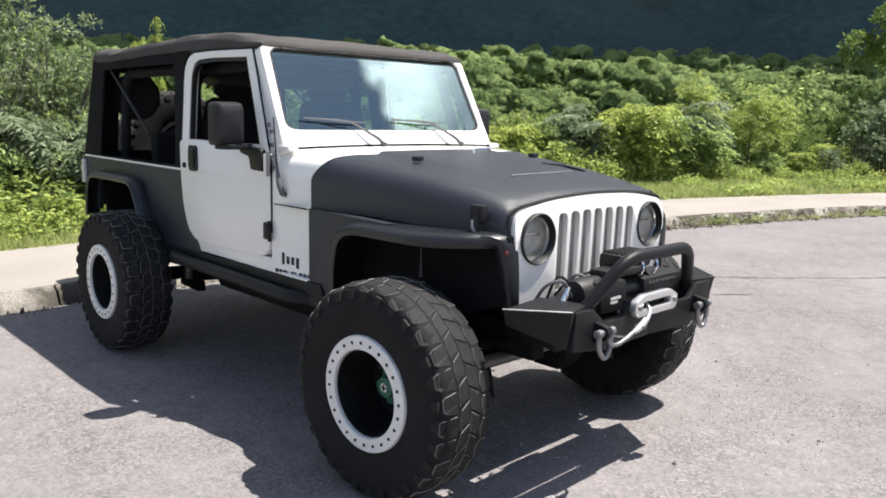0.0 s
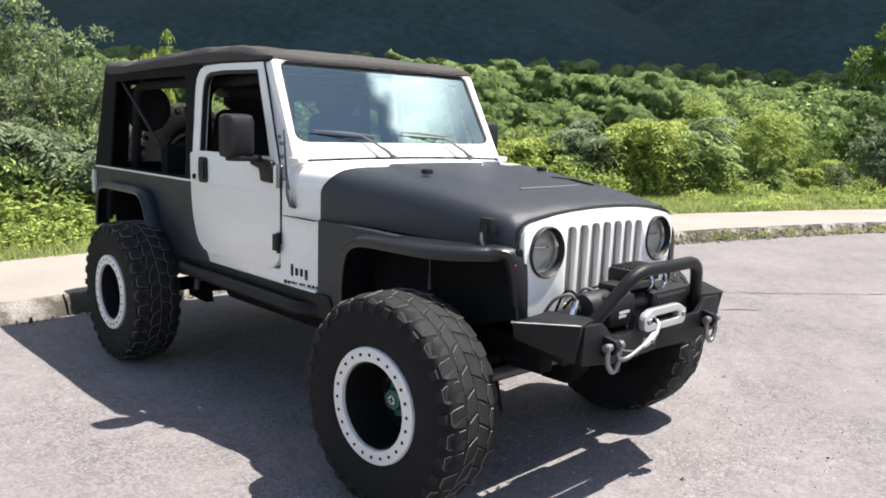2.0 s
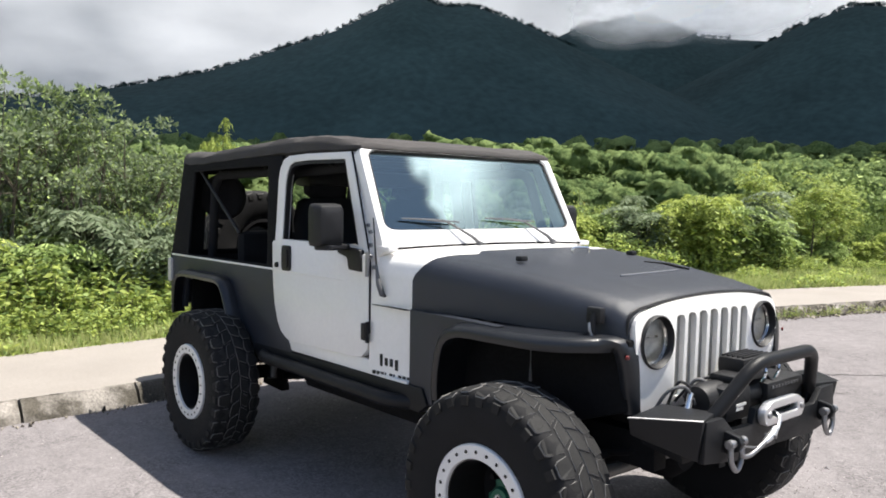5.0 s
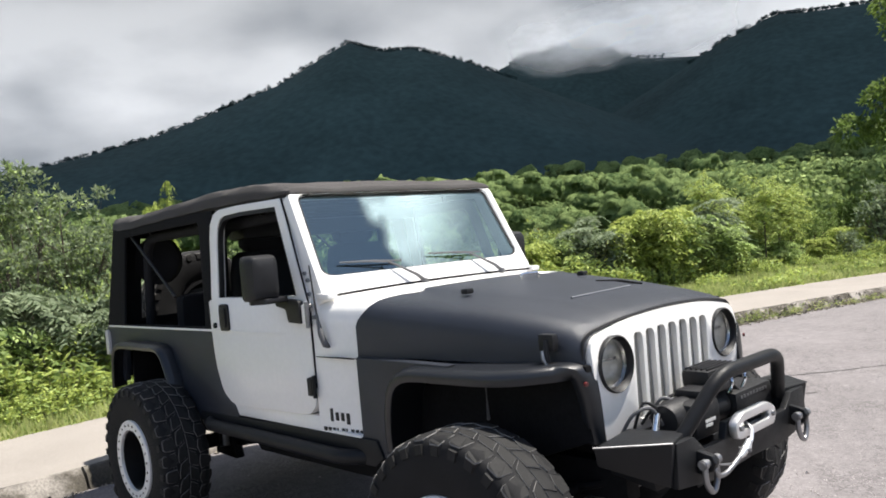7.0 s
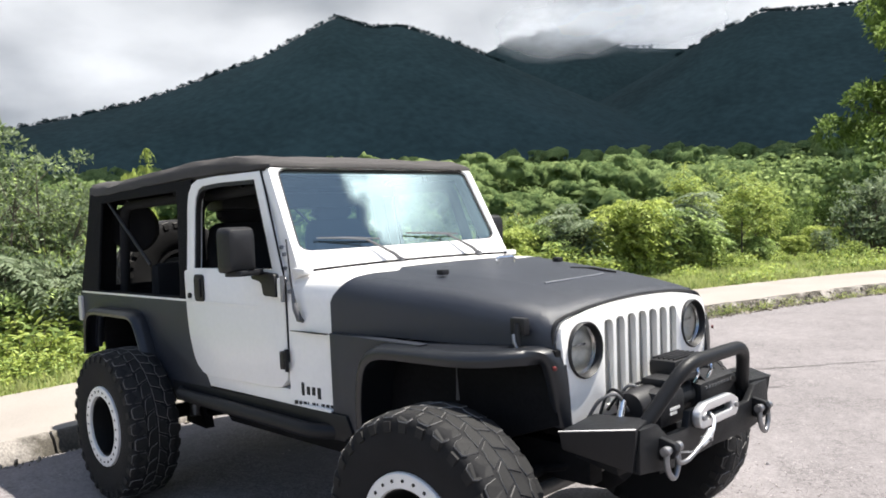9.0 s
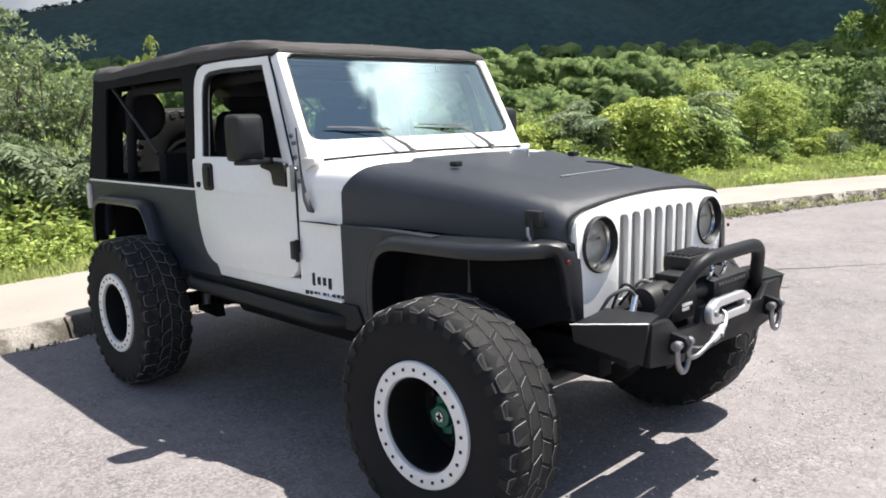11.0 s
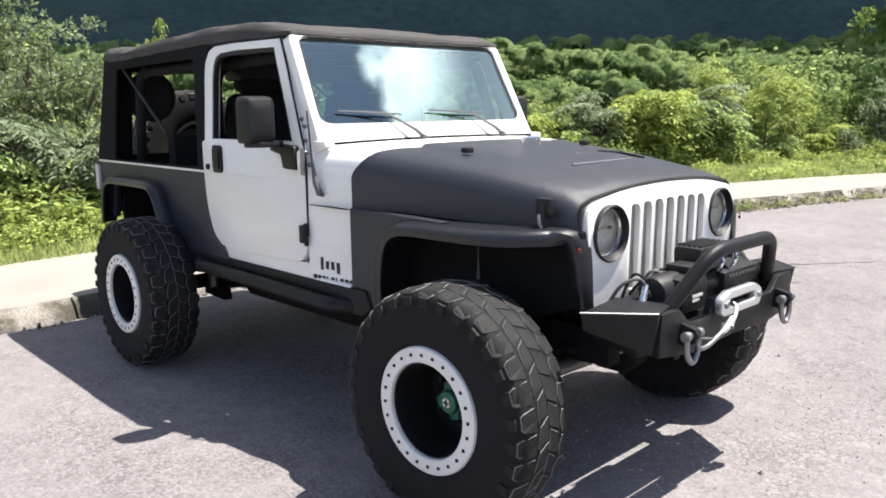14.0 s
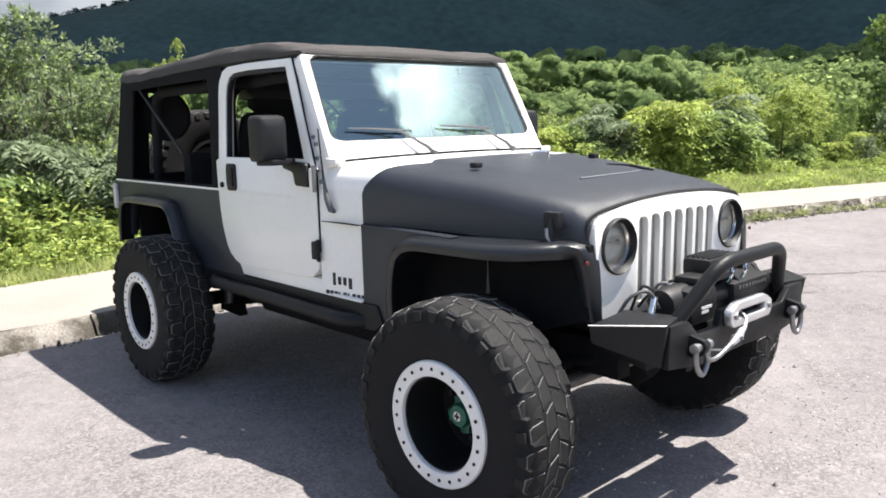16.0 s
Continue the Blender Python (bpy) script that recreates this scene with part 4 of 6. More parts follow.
def wing_side():
    bm = prism([(1.872, 0.66), (1.872, 1.085), (2.46, 1.076), (2.40, 1.052), (2.24, 1.035), (2.14, 0.99), (2.075, 0.90), (2.045, 0.78), (2.04, 0.66)], "y", -0.752, -0.70, 0.008)
    return bm


for side, wing in zip((1, -1), wings):
    for name, bm, mat in (("wing_side", wing_side(), BLACK), ("inner_wing", prism([(1.90, 0.60), (2.45, 0.62), (2.80, 0.74), (2.97, 0.80), (2.97, 1.07), (1.90, 1.07)], "y", -0.57, -0.53, 0.01), DARK)):
        if side < 0:
            bm.transform(FLIP)
        part(name, bm, mat, wing)
    part("wing_marker", lathe([(0.0, -0.005), (0.007, -0.004), (0.009, 0.005)], 12, m=Matrix.Translation((2.981, -0.590 * side, 1.010)) @ Matrix.Rotation(radians(60 * side), 4, "Z")), RED, wing, "small red marker lens")
    part("brake_line", tube([(2.50, -0.60 * side, 1.04), (2.505, -0.605 * side, 0.93), (2.50, -0.60 * side, 0.84)], [0.002, 0.002, 0.007], 8), WIPER, wing)

# -- grille --
SLOTS = [-0.243 + 0.081 * k for k in range(7)]
LAMP_Y, LAMP_Z, LAMP_R = 0.405, 1.050, 0.104


def grille_face():
    """The pressed panel: an outline with seven slots and two round holes, cut by filling between loops."""
    own = bmesh.new()
    outline = rounded([(-0.475, 0.765), (0.475, 0.765), (0.520, 0.90), (0.540, 1.05), (0.532, 1.158), (0.30, 1.200), (0.0, 1.210), (-0.30, 1.200), (-0.532, 1.158), (-0.540, 1.05), (-0.515, 0.90)], [0.03, 0.03, 0.2, 0.2, 0.11, 0.2, 0.2, 0.2, 0.11, 0.2, 0.2], 5)
    loops = [outline]
    for y in SLOTS:
        loops.append(rounded([(y - 0.0295, 0.815), (y + 0.0295, 0.815), (y + 0.0295, 1.150 - 0.10 * y * y), (y - 0.0295, 1.150 - 0.10 * y * y)], 0.024, 4))
    for s in (-1, 1):
        loops.append([(s * LAMP_Y + LAMP_R * math.cos(2 * math.pi * k / 28), LAMP_Z + LAMP_R * math.sin(2 * math.pi * k / 28)) for k in range(28)])
    flat, sides_ = [], []
    for lp in loops:
        first = len(flat)
        flat += [Vector(q) for q in lp]
        sides_ += [(first + i, first + (i + 1) % len(lp)) for i in range(len(lp))]
    pts, _, tris, *_ = geometry.delaunay_2d_cdt(flat, sides_, [], 0, 1e-5)

    def within(q, lp):
        odd = False
        for (ya, za), (yb, zb) in zip(lp, lp[1:] + lp[:1]):
            if (za > q.y) != (zb > q.y) and q.x < (yb - ya) * (q.y - za) / (zb - za) + ya:
                odd = not odd
        return odd
    vs = [own.verts.new((2.988 - 0.05 * abs(q.x) ** 2.5 - 0.12 * max(0.0, 0.95 - q.y) - 0.14 * max(0.0, q.y - 1.07), q.x, q.y)) for q in pts]
    for tri in tris:
        mid = sum((pts[i] for i in tri), Vector((0, 0))) / len(tri)
        if within(mid, outline) and not any(within(mid, lp) for lp in loops[1:]):
            own.faces.new([vs[i] for i in tri])
    bmesh.ops.delete(own, geom=[v for v in own.verts if not v.link_faces], context="VERTS")
    faces = own.faces[:]
    ext = bmesh.ops.extrude_face_region(own, geom=faces)
    for v in [g for g in ext["geom"] if isinstance(g, bmesh.types.BMVert)]:
        v.co.x -= 0.028
    bmesh.ops.recalc_face_normals(own, faces=own.faces[:])
    return own


from mathutils import geometry

grille = part("grille", grille_face(), WHITE, car, "white seven-slot grille panel", smooth=False)
for y in SLOTS:
    bm = prism([(2.936, y - 0.028), (2.957, y + 0.022), (2.949, y + 0.024), (2.928, y - 0.026)], "z", 0.80, 1.155)
    part("slot_insert", bm, SLOT, grille, "grey insert behind a slot", smooth=False)
part("radiator", box((2.86, -0.50, 0.78), (2.905, 0.50, 1.17), 0.01), DARK, grille)
for s in (-1, 1):
    m = Matrix.Translation((2.978, s * LAMP_Y, LAMP_Z)) @ Matrix.Rotation(radians(90), 4, "Z")
    # in lathe space -y is forward
    lamp = part("headlamp", lathe([(0.104, 0.006), (0.106, -0.010), (0.101, -0.015), (0.095, -0.006), (0.089, 0.022), (0.088, 0.060), (0.05, 0.080), (0.0, 0.084)], 32, m=m), PLASTIC, grille, "round headlamp in a dark bezel")
    bowl = lathe([(0.088, 0.028), (0.07, 0.044), (0.04, 0.056), (0.0, 0.060)], 32, m=m)
    part("reflector", bowl, LENS, lamp)
    part("trim_ring", lathe([(0.0905, 0.013), (0.0885, 0.018), (0.0865, 0.025)], 32, m=m), CHROME, lamp, "bright inner trim ring")
    lens = part("lens", lathe([(0.088, 0.024), (0.072, 0.012), (0.045, 0.004), (0.0, 0.000)], 32, m=m), LAMP_GLASS, lamp, "clear domed lens")
    lens.visible_shadow = False
    part("bulb_shield", box((2.940, s * LAMP_Y - 0.05, LAMP_Z + 0.008), (2.950, s * LAMP_Y + 0.05, LAMP_Z + 0.020), 0.003), CHROME, lamp)

# -- bumper, winch --
def wing_block():
    top = [(3.067, -0.700), (3.266, -0.535), (3.218, -0.372), (3.02, -0.420)]
    bot = [(3.060, -0.675), (3.240, -0.525), (3.215, -0.320), (3.06, -0.42)]
    zt = [0.825, 0.825, 0.823, 0.823]
    zb = [0.755, 0.668, 0.655, 0.685]
    bm = loft([[(x, y, z) for (x, y), z in zip(bot, zb)], [(x, y, z) for (x, y), z in zip(top, zt)]])
    bevel(bm, 0.008, 2)
    return bm


bumper = part("front_bumper", prism([(3.18, 0.645), (3.16, 0.735), (3.00, 0.735), (3.00, 0.68)], "y", -0.52, 0.52, 0.008), STEEL_BLACK, car, "black powder-coated steel winch bumper")
for side in (1, -1):
    bm = wing_block()
    if side < 0:
        bm.transform(FLIP)
    block = part("bumper_wing", bm, STEEL_BLACK, bumper)
    # pale strip painted as the sun's glint along the top plate
    part("worn_edge", tube([(3.067, -0.700 * side, 0.824), (3.266, -0.535 * side, 0.824)], 0.0032, 6), STEEL, block, "bright strip drawn for the sun glint on the bumper edge")
    gus = prism([(-0.515, 0.665), (-0.505, 0.815), (-0.39, 0.812), (-0.325, 0.756), (-0.185, 0.754), (-0.165, 0.812), (0.0, 0.812), (0.0, 0.645), (-0.30, 0.635)], "x", 3.235, 3.262, 0.004)
    if side < 0:
        gus.transform(FLIP)
    part("face_plate", gus, STEEL_BLACK, bumper)
    tab = prism([(3.235, 0.690), (3.275, 0.682), (3.318, 0.700), (3.330, 0.728), (3.318, 0.752), (3.255, 0.765), (3.235, 0.76)], "y", -0.386, -0.358, 0.004)
    if side < 0:
        tab.transform(FLIP)
    part("recovery_tab", tab, STEEL_BLACK, bumper)
    yy = -0.372 * side
    bow = tube(bend([(3.302, yy - 0.038, 0.728), (3.304, yy - 0.046, 0.66), (3.306, yy, 0.600), (3.304, yy + 0.046, 0.66), (3.302, yy + 0.038, 0.728)], 0.06, 6), 0.0115, 10)
    tube([(3.302, yy - 0.062, 0.728), (3.302, yy + 0.062, 0.728)], 0.015, 10, bow)
    lathe([(0.0, -0.012), (0.019, -0.012), (0.019, 0.012), (0.0, 0.012)], 14, bow, Matrix.Translation((3.302, yy - 0.045, 0.728)))
    lathe([(0.0, -0.012), (0.019, -0.012), (0.019, 0.012), (0.0, 0.012)], 14, bow, Matrix.Translation((3.302, yy + 0.045, 0.728)))
    bow.transform(Matrix.Translation((3.302, yy, 0.728)) @ Matrix.Diagonal((0.92, 0.92, 0.88, 1)) @ Matrix.Translation((-3.302, -yy, -0.728)))
    part("bow_shackle", bow, STEEL, bumper, "grey steel bow shackle")
hoop = tube(bend([(3.205, -0.395, 0.79), (3.290, -0.228, 1.000), (3.290, 0.228, 1.000), (3.205, 0.395, 0.79)], 0.075, 6), 0.0265, 14)
part("hoop", hoop, STEEL_BLACK, bumper, "black bent tube hoop over the winch")
winch = part("winch", box((3.03, -0.25, 0.745), (3.195, -0.06, 0.885), 0.035), PLASTIC, bumper, "black electric winch")
part("gear_housing", box((3.03, 0.06, 0.745), (3.195, 0.375, 0.868), 0.028), PLASTIC, winch)
for k in range(5):
    part("housing_rib", box((3.028, 0.385 + 0.011 * k, 0.755 + 0.004 * k), (3.190, 0.391 + 0.011 * k, 0.858 - 0.004 * k), 0.006), PLASTIC, winch)
part("rope_drum", lathe([(0.085, -0.12), (0.085, -0.11), (0.06, -0.105), (0.06, 0.105), (0.085, 0.11), (0.085, 0.12)], 20, m=Matrix.Translation((3.11, 0.01, 0.815))), STEEL_BLACK, winch)
part("tie_bar", box((3.06, -0.16, 0.885), (3.175, 0.10, 0.915), 0.01), PLASTIC, winch)
part("motor", lathe([(0.0, -0.08), (0.055, -0.08), (0.062, -0.06), (0.062, 0.10), (0.0, 0.10)], 24, m=Matrix.Translation((3.10, -0.23, 0.830))), PLASTIC, winch)
control = part("control_box", box((3.03, -0.055, 0.900), (3.15, 0.175, 0.968), 0.018), PLASTIC, winch, "black solenoid box")
for k in range(5):
    part("rib", box((3.042 + 0.022 * k, -0.040, 0.966), (3.050 + 0.022 * k, 0.160, 0.975), 0.002), PLASTIC, control)
for k in range(9):
    part("winch_mark", box((3.1945, 0.09 + 0.026 * k, 0.838), (3.1975, 0.104 + 0.026 * k, 0.850), 0.0), WIPER, winch, "small grey printed mark on the winch")
for k, (w, z) in enumerate(((0.072, 0.806), (0.050, 0.790))):
    part("winch_badge", box((3.1945, -0.19, z), (3.1975, -0.19 + w, z + 0.011), 0.0), RING, winch, "small white mark on the winch")
rng = random.Random(9)
for k in range(7):
    y0 = -0.43 + 0.062 * k
    pts = smooth_path([(3.00, y0, 0.80 + rng.uniform(-0.02, 0.03)), (3.04, y0 + rng.uniform(0, 0.05), 0.865 + rng.uniform(0, 0.035)), (3.08, y0 + 0.07, 0.86 + rng.uniform(0, 0.03)), (3.10, y0 + 0.11, 0.82)], 5)
    part("cable", tube(pts, 0.006 if k % 3 else 0.007, 8), WIPER if k % 3 == 0 else PLASTIC, winch, "dull grey battery cable" if k % 3 == 0 else "")
for k in range(4):
    part("terminal", lathe([(0.0, -0.022), (0.013, -0.022), (0.013, 0.02), (0.0, 0.024)], 12, m=Matrix.Translation((3.12 - 0.03 * (k % 2), -0.40 + 0.06 * k, 0.825 + 0.02 * (k % 2))) @ Matrix.Rotation(radians(70), 4, "X")), CHROME, winch)
for y0 in (0.055, 0.165):
    part("cable_lug", tube(smooth_path([(3.165, y0, 0.868), (3.178, y0 + 0.012, 0.905), (3.160, y0 + 0.022, 0.930), (3.120, y0 + 0.030, 0.925), (3.095, y0 + 0.034, 0.885)], 3), 0.007, 8), CHROME, winch, "bright cable lug")
bm = ring_prism(rounded([(-0.158, 0.768), (-0.140, 0.744), (0.140, 0.744), (0.158, 0.768), (0.158, 0.806), (0.105, 0.834), (-0.105, 0.834), (-0.158, 0.806)], 0.012, 2), rounded([(-0.105, 0.784), (-0.098, 0.774), (0.098, 0.774), (0.105, 0.784), (0.105, 0.794), (0.098, 0.804), (-0.098, 0.804), (-0.105, 0.794)], 0.005, 2), "x", 3.264, 3.298, 0.006)
fair = part("fairlead", bm, ALU, bumper, "bare aluminium rope fairlead")
for s in (-1, 1):
    part("fairlead_bolt", lathe([(0.0, -0.006), (0.010, -0.006), (0.012, 0.004)], 10, m=Matrix.Translation((3.301, s * 0.131, 0.786)) @ Matrix.Rotation(radians(90), 4, "Z")), STEEL, fair)
bm = box((3.262, -0.12, 0.768), (3.266, 0.12, 0.810))
part("fairlead_throat", bm, DARK, fair)
rope = smooth_path([(3.275, -0.055, 0.788), (3.310, -0.075, 0.775), (3.322, -0.105, 0.745), (3.322, -0.130, 0.728)], 5)
part("winch_rope", tube(rope, 0.007, 8), ALU, fair, "pale winch rope")
clevis = part("hook_clevis", tube([(3.320, -0.120, 0.742), (3.324, -0.145, 0.728), (3.324, -0.180, 0.714), (3.322, -0.205, 0.704)], [0.011, 0.015, 0.014, 0.009], 10), ALU, fair, "bright steel hook clevis")
part("clevis_pin", tube([(3.302, -0.163, 0.721), (3.346, -0.163, 0.721)], 0.007, 8), STEEL, clevis)
part("winch_hook", tube(smooth_path([(3.322, -0.200, 0.706), (3.322, -0.250, 0.690), (3.322, -0.305, 0.676), (3.320, -0.350, 0.678), (3.318, -0.368, 0.700), (3.316, -0.350, 0.718)], 5), [0.009] * 10 + [0.0085] * 8 + [0.0065] * 8, 10), STEEL, fair, "forged steel winch hook caught on the shackle")
part("hook_latch", tube([(3.322, -0.258, 0.694), (3.318, -0.345, 0.713)], 0.004, 6), STEEL, fair)

# -- sliders, chassis, axles --
def slider():
    bm = prism([(0.345, 0.715), (0.36, 0.635), (1.96, 0.615), (2.02, 0.66), (1.98, 0.735)], "y", -0.765, -0.66, 0.012)
    tube(bend([(0.42, -0.70, 0.665), (0.52, -0.805, 0.660), (1.80, -0.805, 0.648), (1.93, -0.70, 0.645)], 0.08), 0.034, 12, bm)
    return bm


both("rock_slider", slider, STEEL_BLACK, label="black tube rock slider under the door")
both("frame_rail", lambda: box((-0.95, -0.46, 0.56), (3.02, -0.38, 0.70), 0.01), DARK)
# belly, tank and engine block: added, unseen, to keep light from under the car
part("belly_pan", prism([(-0.90, 0.62), (-0.55, 0.56), (0.45, 0.59), (0.60, 0.46), (1.72, 0.46), (1.98, 0.54), (1.98, 0.62), (-0.90, 0.66)], "y", -0.54, 0.54, 0.006), DARK, car)
part("fuel_tank", box((-0.93, -0.42, 0.43), (-0.26, 0.42, 0.60), 0.04), DARK, car)
engine = part("engine", box((1.95, -0.34, 0.56), (2.72, 0.34, 1.12), 0.05), DARK, car)
part("gearbox", box((0.95, -0.24, 0.50), (1.95, 0.24, 0.74), 0.05), DARK, engine)
part("sway_bar", tube(bend([(2.62, -0.50, 0.55), (2.93, -0.46, 0.62), (2.93, 0.46, 0.62), (2.62, 0.50, 0.55)], 0.06), 0.016, 8), DARK, car)
part("valance", box((2.90, -0.46, 0.69), (2.96, 0.46, 0.78), 0.01), DARK, car)
part("skid_plate", prism([(0.75, 0.50), (0.85, 0.44), (1.45, 0.44), (1.55, 0.50)], "y", -0.42, 0.42, 0.01), DARK, car)
part("exhaust", tube(bend([(0.55, -0.25, 0.52), (0.2, -0.3, 0.56), (-0.3, -0.35, 0.62), (-0.9, -0.35, 0.60)], 0.1), [0.03] * 14, 10), STEEL, car)
for name, x in (("rear_axle", 0.0), ("front_axle", 2.63)):
    ax = part(name, tube([(x, -0.66, WHEEL_Z), (x, 0.66, WHEEL_Z)], 0.045, 14), DARK, car)
    s = -1 if x else 1
    part("differential", lathe([(0.0, -0.14), (0.08, -0.13), (0.135, -0.06), (0.135, 0.06), (0.08, 0.13), (0.0, 0.14)], 24, m=Matrix.Translation((x, 0.18 if x else 0.0, WHEEL_Z)) @ Matrix.Rotation(radians(90), 4, "Z")), DARK, ax)
    for sd in (-1, 1):
        y = sd * 0.52
        part("axle_bracket", prism([(x - 0.10, 0.34), (x + 0.16, 0.33), (x + 0.12, 0.50), (x - 0.08, 0.52)], "y", y * 0.85 - 0.03, y * 0.85 + 0.03, 0.008), DARK, ax)
        shock = part("shock_absorber", tube([(x - 0.12 * (1 if x else -1), y, 0.42), (x - 0.05 * (1 if x else -1), y * 0.92, 0.70)], 0.032, 12), STEEL, ax)
        part("shock_rod", tube([(x - 0.05 * (1 if x else -1), y * 0.92, 0.69), (x, y * 0.88, 0.98)], 0.014, 8), CHROME, shock)
        turns = [(x + 0.02 + 0.062 * math.cos(t * 0.6), y * 0.78 + 0.062 * math.sin(t * 0.6), 0.52 + 0.0055 * t) for t in range(64)]
        part("coil_spring", tube(turns, 0.009, 6), DARK, ax)
        part("control_arm", tube([(x, y * 0.85, 0.40), (x + (0.75 if not x else -0.75), y * 0.72, 0.54)], 0.026, 10), STEEL_BLACK, ax)
        part("arm_joint", lathe([(0.0, -0.04), (0.035, -0.04), (0.035, 0.04), (0.0, 0.04)], 14, m=Matrix.Translation((x + (0.74 if not x else -0.74), y * 0.72, 0.54))), CHROME, ax)
part("tie_rod", tube([(2.85, -0.62, 0.535), (2.87, 0.62, 0.535)], 0.026, 12), material("dull_rod", (0.10, 0.095, 0.09), 0.5, 0.5, 0.2, 12, 80), car, "dull steel steering rod")
part("drag_link", tube([(2.80, -0.55, 0.58), (2.88, 0.42, 0.64)], 0.02, 10), DARK, car)
part("prop_shaft", tube([(0.1, 0.0, 0.50), (1.05, 0.0, 0.56)], 0.035, 12), DARK, car)

# -- soft top --
def soft_top():
    rows = []
    rng_ = random.Random(2)
    table = ((-0.885, 0.695, 1.922, 1.880), (-0.86, 0.708, 1.952, 1.862), (-0.70, 0.715, 1.950, 1.852), (-0.45, 0.718, 1.942, 1.854), (-0.20, 0.718, 1.950, 1.858), (0.10, 0.716, 1.965, 1.866), (0.35, 0.712, 1.974, 1.874), (0.55, 0.712, 1.983, 1.878), (0.70, 0.710, 1.985, 1.878),
                         (0.95, 0.720, 1.976, 1.874), (1.20, 0.720, 1.950, 1.872), (1.33, 0.718, 1.928, 1.872), (1.385, 0.714, 1.905, 1.874), (1.395, 0.700, 1.888, 1.872))
    fine = [tuple(p + (q - p) * k / 4 for p, q in zip(a_, b_)) for a_, b_ in zip(table, table[1:]) for k in range(4)] + [table[-1]]
    for x, w, zt, zs in fine:
        half = [(-w + 0.02, zs), (-w, zs + 0.004), (-w - 0.002, zs + 0.02), (-w + 0.004, zs + (zt - zs) * 0.55), (-w + 0.028, zs + (zt - zs) * 0.84), (-w + 0.10, zs + (zt - zs) * 0.97), (-w * 0.6, zt - 0.008), (-w * 0.3, zt - 0.001), (0, zt)]
        half = [(y + 0.006 * noise.noise((x * 4, z * 38, 3)), z + 0.009 * noise.noise((x * 5, y * 6, 1)) + 0.006 * noise.noise((x * 13, y * 14, 5))) for y, z in half]
        top = half + [(-y, z) for y, z in half[-2::-1]]
        under = [(y * 0.97, z - 0.012) for y, z in top[::-1]]
        rows.append([(x, y, z) for y, z in top + under])
    return loft(rows)


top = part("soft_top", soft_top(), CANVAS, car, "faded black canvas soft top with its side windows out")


def side_sail():
    """Canvas left round the open rear side window: rear post, door post and the strip above."""
    outer = [(-0.955, 1.205), (-0.90, 1.52), (-0.845, 1.865), (-0.30, 1.872), (0.20, 1.872), (0.605, 1.87), (0.600, 1.74), (0.612, 1.55), (0.618, 1.38), (0.592, 1.36), (0.590, 1.205), (0.20, 1.205)]
    inner = [(-0.66, 1.222), (-0.655, 1.52), (-0.640, 1.80), (-0.30, 1.808), (0.10, 1.812), (0.430, 1.815), (0.448, 1.74), (0.470, 1.55), (0.488, 1.38), (0.498, 1.32), (0.505, 1.225), (0.20, 1.222)]
    return lean_in(ring_prism(outer, inner, "y", -0.765, -0.748, 0.004), belt=1.21, top=1.87, by=0.052)


both("side_panel", side_sail, CANVAS_SHADE, top, "black canvas corner panel")
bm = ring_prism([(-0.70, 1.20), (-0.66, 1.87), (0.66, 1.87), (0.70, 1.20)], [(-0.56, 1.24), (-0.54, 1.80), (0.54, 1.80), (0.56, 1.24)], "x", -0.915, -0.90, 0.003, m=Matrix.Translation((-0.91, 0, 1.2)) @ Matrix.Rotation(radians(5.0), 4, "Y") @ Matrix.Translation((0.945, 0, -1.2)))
part("rear_panel", bm, CANVAS_SHADE, top, "black canvas rear frame with the window out")
for s in (-1, 1):
    part("stay_strap", tube([(-0.60, s * 0.69, 1.81), (0.05, s * 0.715, 1.40)], 0.010, 8), PLASTIC, top, "thin diagonal stay strap")
for x, z in ((-0.35, 1.88), (0.30, 1.90), (1.05, 1.90)):
    part("roof_bow", tube(bend([(x, -0.66, 1.80), (x, -0.64, z), (x, 0.64, z), (x, 0.66, 1.80)], 0.05), 0.013, 8), STEEL_BLACK, top)

# -- roll cage, seats --
cage = part("roll_cage", tube(bend([(0.46, -0.62, 0.74), (0.46, -0.60, 1.80), (0.46, 0.60, 1.80), (0.46, 0.62, 0.74)], 0.14), 0.036, 12), SEATCLOTH, car, "padded black roll cage")
for s in (-1, 1):
    part("cage_bar", tube(bend([(0.46, s * 0.55, 1.78), (1.30, s * 0.62, 1.80), (1.42, s * 0.66, 1.40)], 0.08), 0.032, 10), SEATCLOTH, cage)
    part("cage_bar", tube(bend([(0.46, s * 0.60, 1.79), (-0.55, s * 0.60, 1.78), (-0.62, s * 0.60, 1.20)], 0.12), 0.032, 10), SEATCLOTH, cage)
part("cage_bar", tube([(0.46, -0.5, 1.20), (0.46, 0.5, 1.20)], 0.03, 10), SEATCLOTH, cage)
part("sound_bar", box((0.36, -0.50, 1.70), (0.56, 0.50, 1.80), 0.03), PLASTIC, cage)


